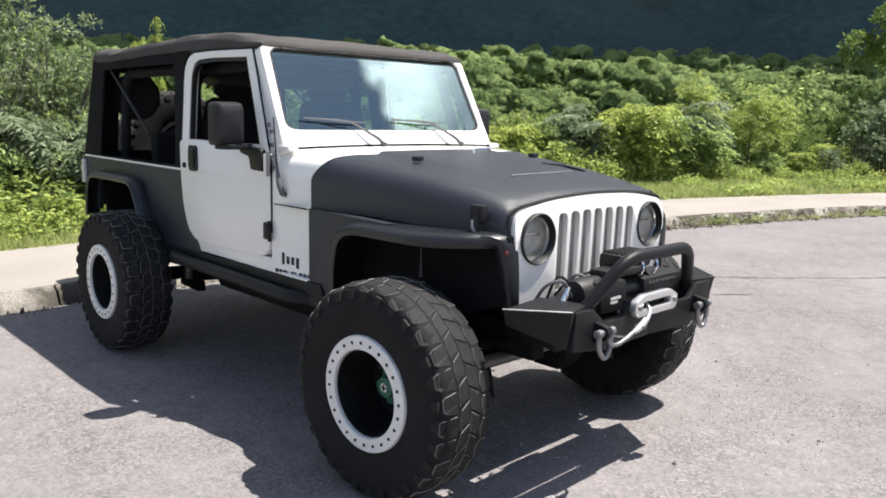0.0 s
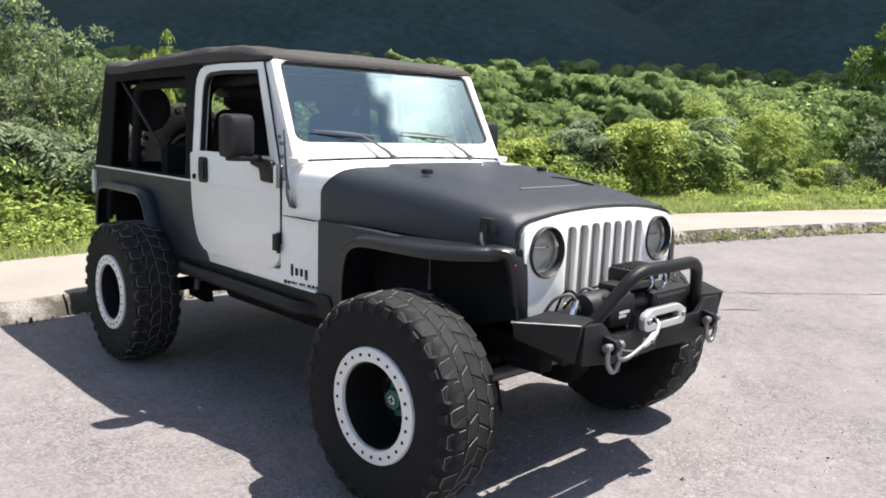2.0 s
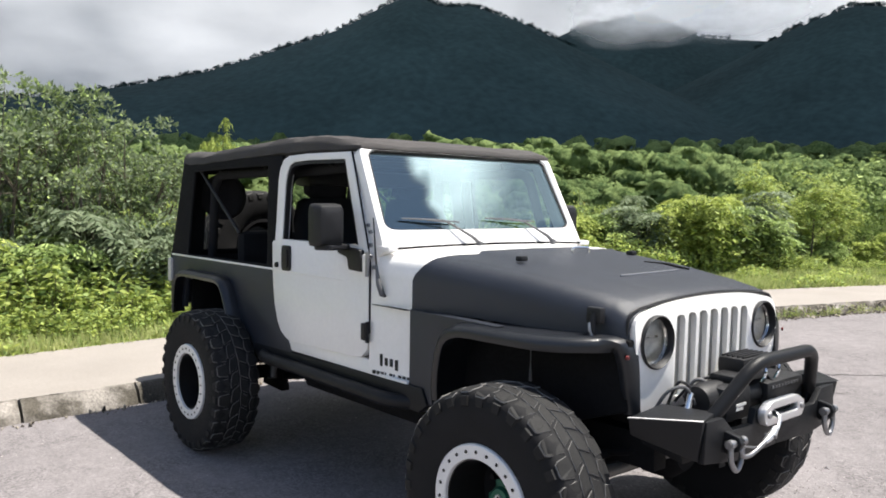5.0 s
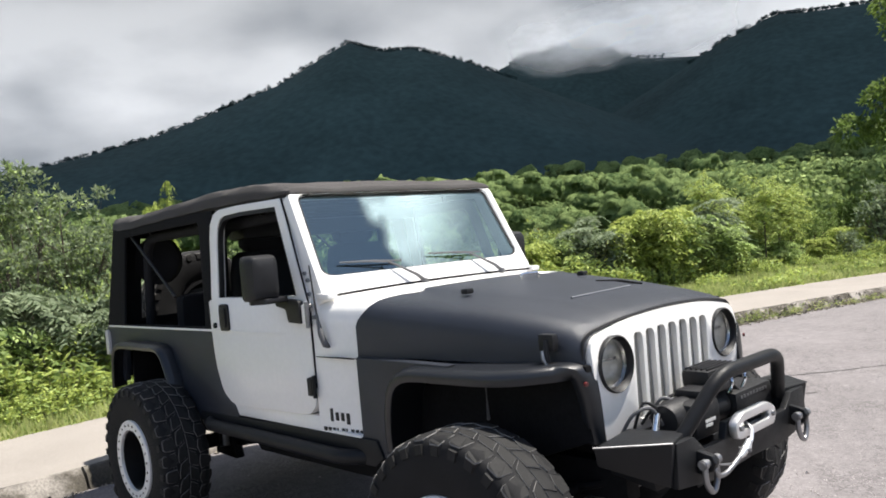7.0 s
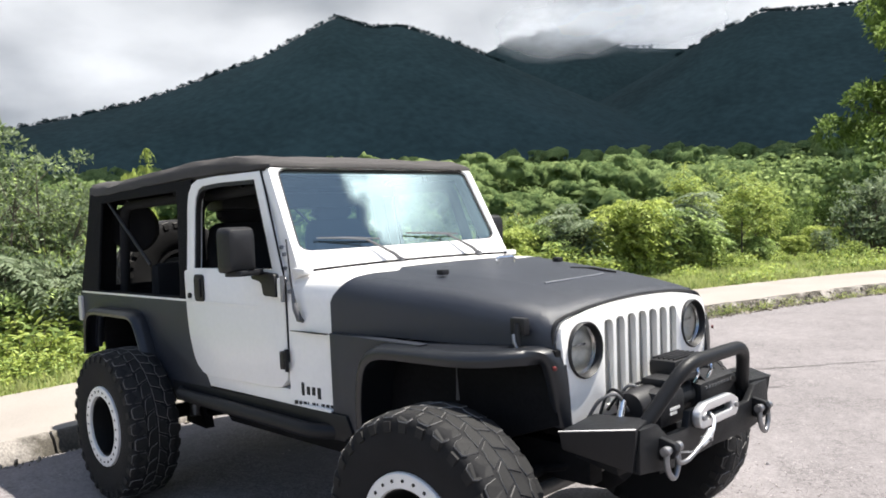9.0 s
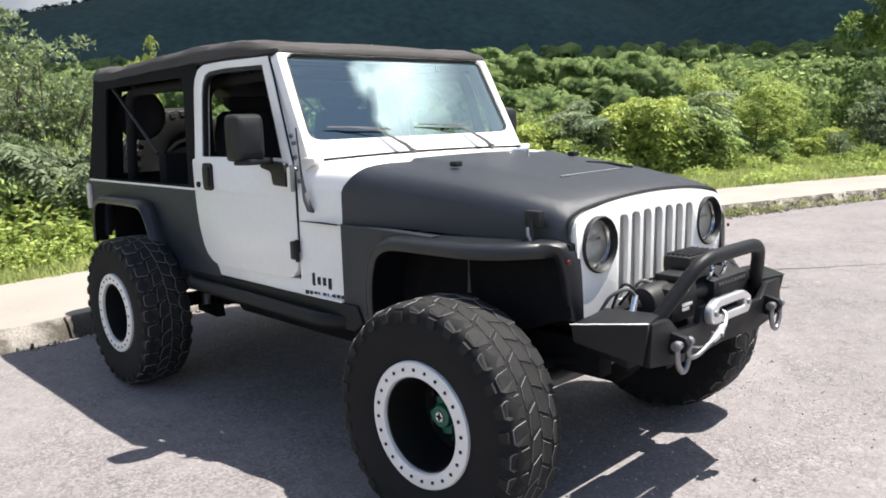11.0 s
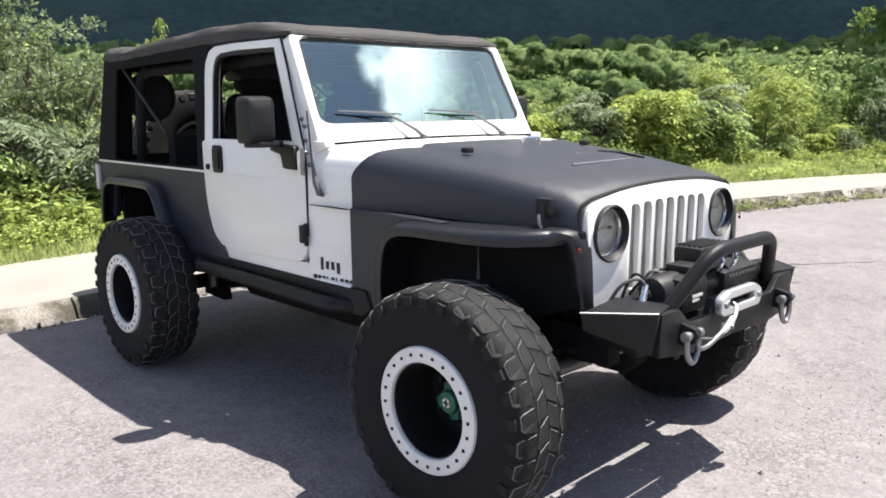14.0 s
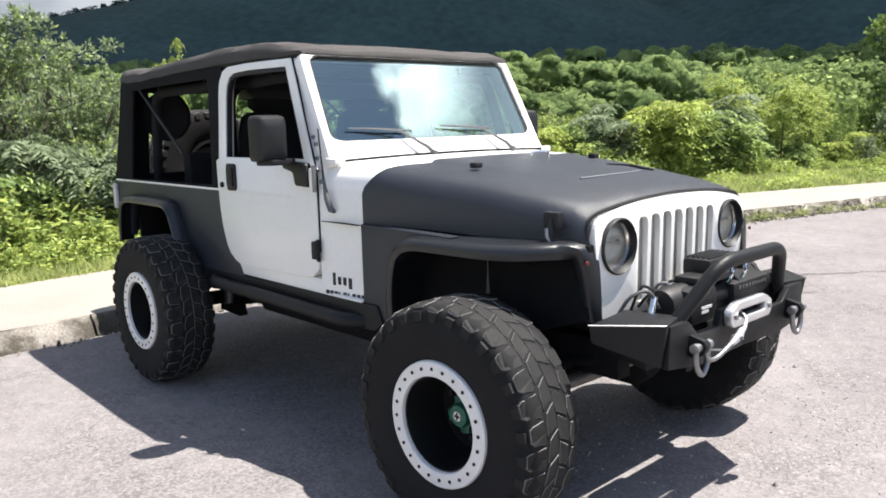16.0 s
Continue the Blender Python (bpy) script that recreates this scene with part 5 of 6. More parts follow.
def front_seat(y):
    def blk(lo, hi, r):
        return box(lo, hi, r)
    base = part("front_seat", blk((0.72, y - 0.25, 0.95), (1.22, y + 0.25, 1.10), 0.05), SEATCLOTH, car, "dark cloth high-backed front seat")
    back = loft([[(0.66 - 0.16 * t + dx * th, y + yy * w, 1.04 + 0.56 * t) for dx, yy in rounded([(-0.5, -0.5), (0.5, -0.5), (0.5, 0.5), (-0.5, 0.5)], 0.2, 4)] for t, w, th in ((0, 0.46, 0.14), (0.3, 0.50, 0.16), (0.75, 0.48, 0.14), (0.95, 0.40, 0.12), (1.0, 0.32, 0.08))])
    part("backrest", back, SEATCLOTH, base)
    head = loft([[(0.475 + dx * th, y + yy * w, z) for dx, yy in rounded([(-0.5, -0.5), (0.5, -0.5), (0.5, 0.5), (-0.5, 0.5)], 0.22, 4)] for z, w, th in ((1.60, 0.20, 0.07), (1.63, 0.27, 0.11), (1.74, 0.28, 0.11), (1.79, 0.22, 0.09), (1.80, 0.14, 0.05))])
    part("headrest", head, SEATCLOTH, base)


front_seat(-0.34)
front_seat(0.34)
bench = part("rear_bench", box((-0.35, -0.50, 0.90), (0.10, 0.50, 1.06), 0.05), SEATCLOTH, car, "dark cloth rear bench")
part("bench_back", box((-0.46, -0.50, 1.02), (-0.34, 0.50, 1.36), 0.05), SEATCLOTH, bench)
pod = part("speaker_pod", lathe([(0.0, -0.05), (0.12, -0.05), (0.165, -0.03), (0.17, 0.02), (0.13, 0.05), (0.0, 0.06)], 28, m=Matrix.Translation((-0.74, -0.46, 1.605)) @ Matrix.Rotation(radians(42), 4, "Z")), SEATCLOTH, car, "round black padded pod on the cage")

# -- wheels --
def tyre_mesh():
    s = TYRE_R / 0.462
    prof = [(0.205, 0.10), (0.215, 0.145), (0.245, 0.160), (0.30, 0.172), (0.36, 0.174), (0.405, 0.168), (0.428, 0.158), (0.441, 0.140), (0.4455, 0.10), (0.446, 0.0)]
    prof = [(0.24 + (r - 0.24) * s if r > 0.24 else r, y * 0.82) for r, y in prof]
    full = prof + [(r, -y) for r, y in prof[-2::-1]]
    return mesh_of("tyre", lathe(full, 64), RUBBER, True)


def tread_mesh():
    """Lugs with pale dusty edges: two shoulder rows of stepped bars and two interlocking middle rows of slanted blocks."""
    me_verts, me_faces, mats = [], [], []
    count = 31
    pitch = 2 * math.pi * 0.44 / count

    def inset(outline, by):
        """A convex outline with each side moved in by a width."""
        n, out = len(outline), []
        area = sum(p[0] * q[1] - q[0] * p[1] for p, q in zip(outline, outline[1:] + outline[:1]))
        turn = 1 if area > 0 else -1
        for i in range(n):
            p0, p1, p2 = (Vector(outline[k % n]) for k in (i - 1, i, i + 1))
            n1 = Vector((-(p1 - p0).y, (p1 - p0).x)).normalized() * turn
            n2 = Vector((-(p2 - p1).y, (p2 - p1).x)).normalized() * turn
            m = (n1 + n2).normalized()
            out.append(tuple(p1 + m * by / max(0.5, m.dot(n1))))
        return out

    def lug(outline, a0, low, high, edge):
        """A block with a chamfer of one width round its top."""
        n, base = len(outline), len(me_verts)
        for level, ring in ((low, outline), (high - 0.003, inset(outline, 0.0008)), (high, inset(outline, 0.0008 + edge))):
            for u, w in ring:
                ang = a0 + u / 0.44
                r = level - (0.0 if abs(w) < 0.120 else (abs(w) - 0.120) ** 2 * 10.0)
                me_verts.append((r * math.cos(ang), w * 0.82, r * math.sin(ang)))
        for t in range(2):
            for i in range(n):
                j = (i + 1) % n
                me_faces.append((base + t * n + i, base + t * n + j, base + (t + 1) * n + j, base + (t + 1) * n + i))
                mats.append(t)
        me_faces.append(tuple(base + 2 * n + i for i in range(n)))
        mats.append(0)
    for k in range(count):
        a = 2 * math.pi * k / count
        for sgn in (-1, 1):
            a0 = a + (0.0 if sgn < 0 else pitch / 2 / 0.44)
            q = 0.014 if k % 2 else 0.0
            h = pitch * 0.5
            # shoulder bar: runs over the shoulder, wide at its inner end and pointed towards the middle rows
            lug([(-h + 0.004, sgn * 0.086), (0.0, sgn * 0.072), (h - 0.004, sgn * 0.086), (h - 0.012, sgn * (0.160 - q)), (h - 0.022, sgn * (0.172 - q)), (-h + 0.020, sgn * (0.172 - q)), (-h + 0.010, sgn * (0.160 - q))],
                a0, TYRE_R - 0.034, TYRE_R, 0.0020)
            # middle block: a long slanted block with pointed ends that lock into the next row
            s0, s1, lean = sgn * 0.0035, sgn * 0.069, 0.026
            mid = (s0 + s1) / 2
            lug([(-h + 0.004, s0), (-h - 0.012 + 0.004, mid), (-h - lean + 0.004, s1), (-lean - 0.004, s1), (h - lean - 0.006, s1 - sgn * 0.011), (h - 0.004, s0)], a0 + pitch / 2 / 0.44, TYRE_R - 0.024, TYRE_R, 0.0018)
            # side bites under the shoulder
            base = len(me_verts)
            for r, w in ((0.376, 0.1385), (0.414, 0.129), (0.414, 0.1435), (0.380, 0.1465)):
                for du in (-0.022, 0.016):
                    me_verts.append((r * math.cos(a0 + du / 0.44), sgn * w, r * math.sin(a0 + du / 0.44)))
            for f in ((0, 1, 3, 2), (2, 3, 5, 4), (4, 5, 7, 6), (6, 7, 1, 0), (0, 2, 4, 6), (1, 7, 5, 3)):
                me_faces.append(tuple(base + i for i in f))
                mats.append(0)
    me = bpy.data.meshes.new("tread")
    me.from_pydata(me_verts, [], me_faces)
    me.materials.append(TREAD)
    me.materials.append(DUST)
    me.polygons.foreach_set("material_index", mats)
    bm_ = bmesh.new()
    bm_.from_mesh(me)
    bmesh.ops.recalc_face_normals(bm_, faces=bm_.faces[:])
    bm_.to_mesh(me)
    bm_.free()
    return me


DUST = material("dusty_rubber_edge", (0.15, 0.145, 0.14), 0.9, 0, 0.2, 9, 120)
TYRE, TREADS = tyre_mesh(), tread_mesh()
# outside of the wheel is -y in its own space
RIM = mesh_of("rim", lathe([(0.180, -0.128), (0.172, -0.124), (0.170, -0.10), (0.165, -0.04), (0.160, 0.02), (0.150, 0.055), (0.06, 0.07), (0.0, 0.07)], 48), material("black_wheel", (0.014, 0.014, 0.015), 0.35, 0.3, 0.2, 12, 90, 0.05, 200), True)
RIM_BACK = mesh_of("rim_back", lathe([(0.20, 0.14), (0.215, 0.15), (0.19, 0.155), (0.175, 0.05), (0.06, 0.06)], 48), DARK, True)
BEAD = mesh_of("bead_ring", lathe([(0.176, -0.126), (0.177, -0.138), (0.181, -0.142), (0.229, -0.142), (0.234, -0.138), (0.236, -0.122)], 64), RING, True)
BOLT = mesh_of("bolt", lathe([(0.0, -0.003), (0.0062, -0.003), (0.0078, 0.002)], 10), STEEL_BLACK, True)


def hub_meshes():
    bm_ = bmesh.new()
    prof = []
    for k in range(32):
        r = 0.062 + 0.010 * (1 if k % 8 < 4 else -1)
        prof.append((r * math.cos(2 * math.pi * k / 32), r * math.sin(2 * math.pi * k / 32)))
    prism(prof, "y", -0.035, 0.03, 0.004, bm=bm_)
    lathe([(0.0, -0.055), (0.040, -0.055), (0.046, -0.045), (0.046, -0.03)], 28, bm_)
    return mesh_of("hub", bm_, GREEN, True)


HUB = hub_meshes()
cap = lathe([(0.0, -0.061), (0.018, -0.061), (0.020, -0.055)], 24)
CAP = mesh_of("hub_cap", cap, ALU, True)
cross = box((-0.014, -0.0635, -0.003), (0.014, -0.0605, 0.003))
box((-0.003, -0.0635, -0.014), (0.003, -0.0605, 0.014), 0, cross)
CROSS = mesh_of("cap_slot", cross, STEEL_BLACK)
LUG = mesh_of("lug_nut", lathe([(0.0, -0.02), (0.011, -0.02), (0.012, 0.0), (0.012, 0.02)], 8), STEEL_BLACK, True)


def put_mesh(name, me, parent, m=None, label=""):
    ob = new(name, me)
    ob.parent = parent
    if m is not None:
        ob.matrix_basis = m
    if label:
        ob["label"] = label
    return ob


def wheel(parent, m, spin, front):
    """A wheel is a part of its car; its tyre, ring and hub are its own pieces."""
    w = put_mesh("wheel", RIM, parent, m @ Matrix.Rotation(spin, 4, "Y"), "deep black bead-lock wheel")
    put_mesh("tyre", TYRE, w, None, "wide black mud tyre")
    put_mesh("tread", TREADS, w, None, "worn lugged tread with dusty edges")
    put_mesh("rim_back", RIM_BACK, w)
    put_mesh("bead_ring", BEAD, w, None, "white bolted bead-lock ring")
    for k in range(24):
        a = 2 * math.pi * (k + 0.4) / 24
        put_mesh("bolt", BOLT, w, Matrix.Translation((0.206 * math.cos(a), -0.142, 0.206 * math.sin(a))))
    if front:
        put_mesh("hub", HUB, w, Matrix.Translation((0, 0.03, 0)), "green locking hub")
        put_mesh("hub_cap", CAP, w, Matrix.Translation((0, 0.03, 0)))
        put_mesh("cap_slot", CROSS, w, Matrix.Translation((0, 0.03, 0)))
    for k in range(5):
        a = 2 * math.pi * k / 5
        put_mesh("lug_nut", LUG, w, Matrix.Translation((0.095 * math.cos(a), 0.035, 0.095 * math.sin(a))))
    return w


for x, y, far, turn, spin in ((0.0, -0.903, 0.76, 0.0, 0.3), (2.63, -0.878, 0.755, radians(3.0), 0.05)):
    wheel(car, Matrix.Translation((x, y, WHEEL_Z)) @ Matrix.Rotation(turn, 4, "Z"), spin, x > 1)
    wheel(car, Matrix.Translation((x - 0.02 * x, far, WHEEL_Z + rise(far))) @ Matrix.Rotation(math.pi + turn, 4, "Z"), spin + 0.7, x > 1)
spare = wheel(car, Matrix.Translation((-1.19, 0.02, 1.22)) @ Matrix.Rotation(radians(-90), 4, "Z"), 0.2, False)
spare["label"] = "spare mud tyre carried on the tailgate"
part("spare_carrier", box((-1.06, -0.10, 1.10), (-0.98, 0.14, 1.34), 0.01), STEEL_BLACK, car)



def fit_tub_heights():
    """Shifts the heights of tub, doors and top to fit the camera's view."""
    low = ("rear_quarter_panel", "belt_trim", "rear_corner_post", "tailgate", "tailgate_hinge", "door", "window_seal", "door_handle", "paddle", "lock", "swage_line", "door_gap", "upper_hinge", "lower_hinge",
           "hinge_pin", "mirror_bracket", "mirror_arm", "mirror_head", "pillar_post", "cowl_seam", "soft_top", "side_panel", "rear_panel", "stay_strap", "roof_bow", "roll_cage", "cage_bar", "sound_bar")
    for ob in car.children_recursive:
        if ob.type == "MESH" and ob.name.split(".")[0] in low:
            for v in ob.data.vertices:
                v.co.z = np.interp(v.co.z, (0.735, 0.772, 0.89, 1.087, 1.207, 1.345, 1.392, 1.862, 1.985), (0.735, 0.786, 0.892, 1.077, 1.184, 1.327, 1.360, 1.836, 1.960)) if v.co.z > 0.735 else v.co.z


fit_tub_heights()

# ---- clouds over the hills ----
def make_clouds():
    """The cloud base that hangs over the hills and keeps them in shade."""
    high, step = 1150.0, 130.0
    shift = (SUN.x / SUN.z * high, SUN.y / SUN.z * high)
    bm = bmesh.new()
    at = {}

    def vert(i, j):
        if (i, j) not in at:
            x, y = i * step, j * step
            at[i, j] = bm.verts.new((x, y, high + 45 * noise.fractal((x * 0.0012, y * 0.0012, 7), 1.0, 2.0, 4) - 820 * smooth(3300, 4850, math.hypot(x, y))))
        return at[i, j]
    for i in range(-38, 30):
        for j in range(-38, 40):
            x, y = (i + 0.5) * step, (j + 0.5) * step
            qx, qy = x - shift[0], y - shift[1]
            r, az = math.hypot(qx, qy), math.degrees(math.atan2(-qx, qy))
            edge = 350 + 220 * noise.noise((x * 0.002, y * 0.002, 2))
            if r > edge and -4 < az < 125 and math.hypot(x, y) < 4850:
                bm.faces.new((vert(i, j), vert(i + 1, j), vert(i + 1, j + 1), vert(i, j + 1)))
    ob = part("cloud_layer", bm, CLOUD)
    return tagged(ob, "grey broken cloud base hanging over the hills", "cloud", kind="structure")


make_clouds()


# ---- plants ----
def leaf_mesh(name, mats, places, outs, length, width, share, seed, droop=0.35, shingle=0.0, spread=0.75):
    """Many small bent leaves. places, outs: arrays of points and of the ways they face; share: chance of each material."""
    r = np.random.default_rng(seed)
    n = len(places)
    ax = outs + r.normal(0, spread, (n, 3))
    ax[:, 2] -= droop * 0.5
    ax /= np.linalg.norm(ax, axis=1)[:, None]
    up = r.normal(0, 0.6, (n, 3)) + np.array([0, 0, 1.0])
    if shingle:                       # leaves that lie like shingles, facing out from the crown
        face = outs + np.array([0, 0, 0.18]) + r.normal(0, shingle, (n, 3))
        face /= np.linalg.norm(face, axis=1)[:, None]
        ax = np.cross(face, r.normal(0, 1, (n, 3)))
        ax[:, 2] -= 0.25
        ax /= np.linalg.norm(ax, axis=1)[:, None]
        up = face
    side = np.cross(ax, up)
    side /= np.linalg.norm(side, axis=1)[:, None] + 1e-9
    nrm = np.cross(side, ax)
    ln = (length * r.uniform(0.6, 1.25, n))[:, None]
    wd = (width * r.uniform(0.6, 1.25, n))[:, None]
    a, c = places, places + ax * ln - nrm * ln * 0.18
    m = places + ax * ln * 0.45
    v = np.stack([a, m + side * wd * 0.5 - nrm * wd * 0.12, c, m - side * wd * 0.5 - nrm * wd * 0.12], 1).reshape(-1, 3)
    me = bpy.data.meshes.new(name)
    me.vertices.add(4 * n)
    me.vertices.foreach_set("co", v.astype(np.float32).ravel())
    me.loops.add(4 * n)
    me.loops.foreach_set("vertex_index", np.arange(4 * n, dtype=np.int32))
    me.polygons.add(n)
    me.polygons.foreach_set("loop_start", np.arange(0, 4 * n, 4, dtype=np.int32))
    for q in mats:
        me.materials.append(q)
    me.polygons.foreach_set("material_index", r.choice(len(mats), n, p=share).astype(np.int32))
    me.update(calc_edges=True)
    me.validate()
    return me


def blob_points(r, lobes, count, shell=0.45):
    """Points near the skin of a heap of lobes (x, y, z, radius), more above than below."""
    lobes = np.array(lobes, float)
    w = lobes[:, 3] ** 2
    pick = r.choice(len(lobes), count, p=w / w.sum())
    d = r.normal(0, 1, (count, 3))
    d[:, 2] = np.abs(d[:, 2]) * np.where(r.random(count) < 0.72, 1, -0.7)
    d /= np.linalg.norm(d, axis=1)[:, None]
    rad = lobes[pick, 3] * (1 - shell * r.random(count) ** 1.6) * r.uniform(0.85, 1.12, count)
    return lobes[pick, :3] + d * rad[:, None] * np.array([1, 1, 0.85]), d


def shrub_meshes(seed, high, wide, tufts, per, mats, share, length, width):
    """Stems and tufted foliage of one shrub, standing at the origin: leaf tufts at the tips of its twigs."""
    r = np.random.default_rng(seed)
    lobes, stems = [], bmesh.new()
    k = max(6, int(5 + 3 * wide))
    for i in range(k):
        a = 2 * math.pi * i / k + r.uniform(-0.4, 0.4)
        d = wide * 0.5 * r.uniform(0.15, 0.95)
        z = high * r.uniform(0.35, 0.90) * (1 - 0.25 * (d / wide))
        rad = wide * r.uniform(0.13, 0.24)
        top = (d * math.cos(a), d * math.sin(a), z)
        lobes.append((*top, rad))
        tube([(0.06 * math.cos(a), 0.06 * math.sin(a), -0.15), (top[0] * 0.4 + r.uniform(-.05, .05), top[1] * 0.4, z * 0.5), top], [0.022 * high ** 0.5, 0.014 * high ** 0.5, 0.005], 5, stems)
        for b in range(4):
            e = Vector(top) + Vector(r.normal(0, rad * 0.95, 3).tolist())
            tube([Vector(top) * 0.75, e], [0.008, 0.003], 4, stems, caps=False)
            lobes.append((*e, rad * r.uniform(0.3, 0.65)))
    for i in range(4):
        lobes.append((r.uniform(-.3, .3) * wide, r.uniform(-.3, .3) * wide, high * r.uniform(0.12, 0.4), wide * 0.24))
    mid, way = blob_points(r, lobes, tufts, 0.6)
    mid, way = np.repeat(mid, per, 0), np.repeat(way, per, 0)
    outs = way * 0.55 + np.array([0, 0, 0.45]) + r.normal(0, 0.55, mid.shape)
    outs /= np.linalg.norm(outs, axis=1)[:, None]
    pts = mid + outs * (length * r.uniform(0.05, 0.7, len(mid)))[:, None]
    keep = pts[:, 2] > 0.02
    return mesh_of("stem", stems, BARK, True), leaf_mesh("foliage", mats, pts[keep], outs[keep], length, width, share, seed + 1, 0.2, spread=0.28)


def herb_meshes(seed, high, wide, stalks, mats, share, length, width):
    """A patch of leafy herbs: thin upright stalks with leaves all the way up."""
    r = np.random.default_rng(seed)
    stems, pts, outs = bmesh.new(), [], []
    for _ in range(stalks):
        a, d = r.uniform(0, 2 * math.pi), wide * 0.5 * math.sqrt(r.random())
        h = high * r.uniform(0.45, 1.0) * (1 - 0.35 * (2 * d / wide) ** 2)
        foot = Vector((d * math.cos(a), d * math.sin(a), -0.05))
        tip = foot + Vector((r.normal(0, 0.12), r.normal(0, 0.12), h))
        tube([foot, tip], [0.006, 0.002], 4, stems, caps=False)
        for t in np.linspace(0.25, 1.0, int(6 + 12 * h)):
            g = r.uniform(0, 2 * math.pi)
            for u in (0, 2.1, 4.2):
                w = Vector((math.cos(g + u), math.sin(g + u), r.uniform(0.1, 0.7)))
                pts.append(foot.lerp(tip, t) + w * 0.02)
                outs.append(w.normalized())
    return mesh_of("stem", stems, BARK, True), leaf_mesh("foliage", mats, np.array(pts), np.array(outs), length, width, share, seed + 1, 0.3, spread=0.3)


def shrub(name, label, category, meshes, m, group):
    ob = tagged(new(name), label, category, group)
    ob.matrix_basis = m
    tagged(put_mesh("stem", meshes[0], ob), kind="stuff")
    tagged(put_mesh("foliage", meshes[1], ob), kind="stuff")
    return ob


def frond_meshes(seed, high, count, mat, leaflet=0.085):
    """A tall weed: arching stalks set with paired leaflets."""
    r = np.random.default_rng(seed)
    stems, pts, outs = bmesh.new(), [], []
    for i in range(count):
        a = r.uniform(0, 2 * math.pi)
        reach, h = r.uniform(0.2, 0.65) * high * 0.6, high * r.uniform(0.6, 1.0)
        path = [Vector((0.05 * math.cos(a), 0.05 * math.sin(a), -0.1)), Vector((reach * 0.35 * math.cos(a), reach * 0.35 * math.sin(a), h * 0.62)), Vector((reach * 0.75 * math.cos(a), reach * 0.75 * math.sin(a), h)), Vector((reach * 1.1 * math.cos(a), reach * 1.1 * math.sin(a), h * 0.97))]
        tube(path, [0.012, 0.009, 0.006, 0.003], 5, stems)
        for t in np.linspace(0.28, 1.0, 13):
            seg = min(2, int(t * 3))
            p = path[seg].lerp(path[seg + 1], t * 3 - seg)
            for b in range(2):
                # one feathered leaf: a drooping midrib with leaflets in pairs
                g = r.uniform(0, 2 * math.pi)
                out = Vector((math.cos(g), math.sin(g), 0.0))
                reach_ = leaflet * r.uniform(2.6, 4.6) * (1.2 - 0.45 * t)
                up = r.uniform(0.15, 0.75)
                flat = Vector((-out.y, out.x, 0))
                for u in np.linspace(0.18, 1.0, 8):
                    q = p + out * reach_ * u + Vector((0, 0, reach_ * (up * u - 0.75 * u * u)))
                    for sgn in (-1, 1):
                        pts.append(q)
                        outs.append((flat * sgn + out * 0.55 - Vector((0, 0, 0.18))).normalized())
    return mesh_of("stem", stems, BARK, True), leaf_mesh("foliage", [mat], np.array(pts), np.array(outs), leaflet, leaflet * 0.32, [1.0], seed + 3, 0.3, spread=0.13)


def sapling_meshes(seed, high, mats):
    """A slim young tree: a bare lower trunk, thin rising limbs, and feathered leaves that thin out to the tips."""
    r = np.random.default_rng(seed)
    stems, pts, outs = bmesh.new(), [], []
    trunk = [Vector((0.05 * math.sin(3.1 * t + seed), 0.05 * math.cos(2.3 * t + seed), high * t - 0.1)) for t in np.linspace(0, 1, 7)]
    tube(trunk, [0.026, 0.023, 0.020, 0.016, 0.012, 0.008, 0.004], 7, stems)
    limbs = [(trunk[4], trunk[6], 1.0)]
    for i in range(15):
        t = r.uniform(0.30, 0.97)
        k = min(5, int(t * 6))
        p = trunk[k].lerp(trunk[k + 1], t * 6 - k)
        g = r.uniform(0, 2 * math.pi)
        ln = high * r.uniform(0.16, 0.34) * (1.15 - 0.7 * t)
        tip = p + Vector((math.cos(g), math.sin(g), r.uniform(0.35, 1.0))) * ln
        tube([p, p.lerp(tip, 0.5) + Vector((0, 0, 0.04)), tip], [0.009, 0.006, 0.003], 5, stems)
        limbs.append((p, tip, 0.8))
    for p, tip, k in limbs:
        for t in np.linspace(0.30, 1.0, 8):
            q = p.lerp(tip, t)
            for _ in range(2):
                g = r.uniform(0, 2 * math.pi)
                out = Vector((math.cos(g), math.sin(g), 0.0))
                flat = Vector((-out.y, out.x, 0))
                reach_ = r.uniform(0.20, 0.38)
                up = r.uniform(0.1, 0.7)
                for u in np.linspace(0.2, 1.0, 7):
                    at = q + out * reach_ * u + Vector((0, 0, reach_ * (up * u - 0.7 * u * u)))
                    for sgn in (-1, 1):
                        pts.append(at)
                        outs.append((flat * sgn + out * 0.55 - Vector((0, 0, 0.2))).normalized())
    return mesh_of("stem", stems, BARK, True), leaf_mesh("foliage", mats, np.array(pts), np.array(outs), 0.092, 0.030, [0.7, 0.3], seed + 3, 0.3, spread=0.15)


def floor_at(x, y):
    s = kerb_x(y) - x
    return ground_z(x, y)


# where the camera stands; plants are placed from here to fit its view
CAM_SPOT = (4.7, -2.85)


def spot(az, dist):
    """A place by its bearing (from +y towards -x) and distance from where the camera stands."""
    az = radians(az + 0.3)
    return CAM_SPOT[0] - dist * math.sin(az), CAM_SPOT[1] + dist * math.cos(az)


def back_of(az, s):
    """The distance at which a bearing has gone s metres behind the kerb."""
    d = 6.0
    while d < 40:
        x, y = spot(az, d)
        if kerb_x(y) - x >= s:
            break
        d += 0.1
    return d


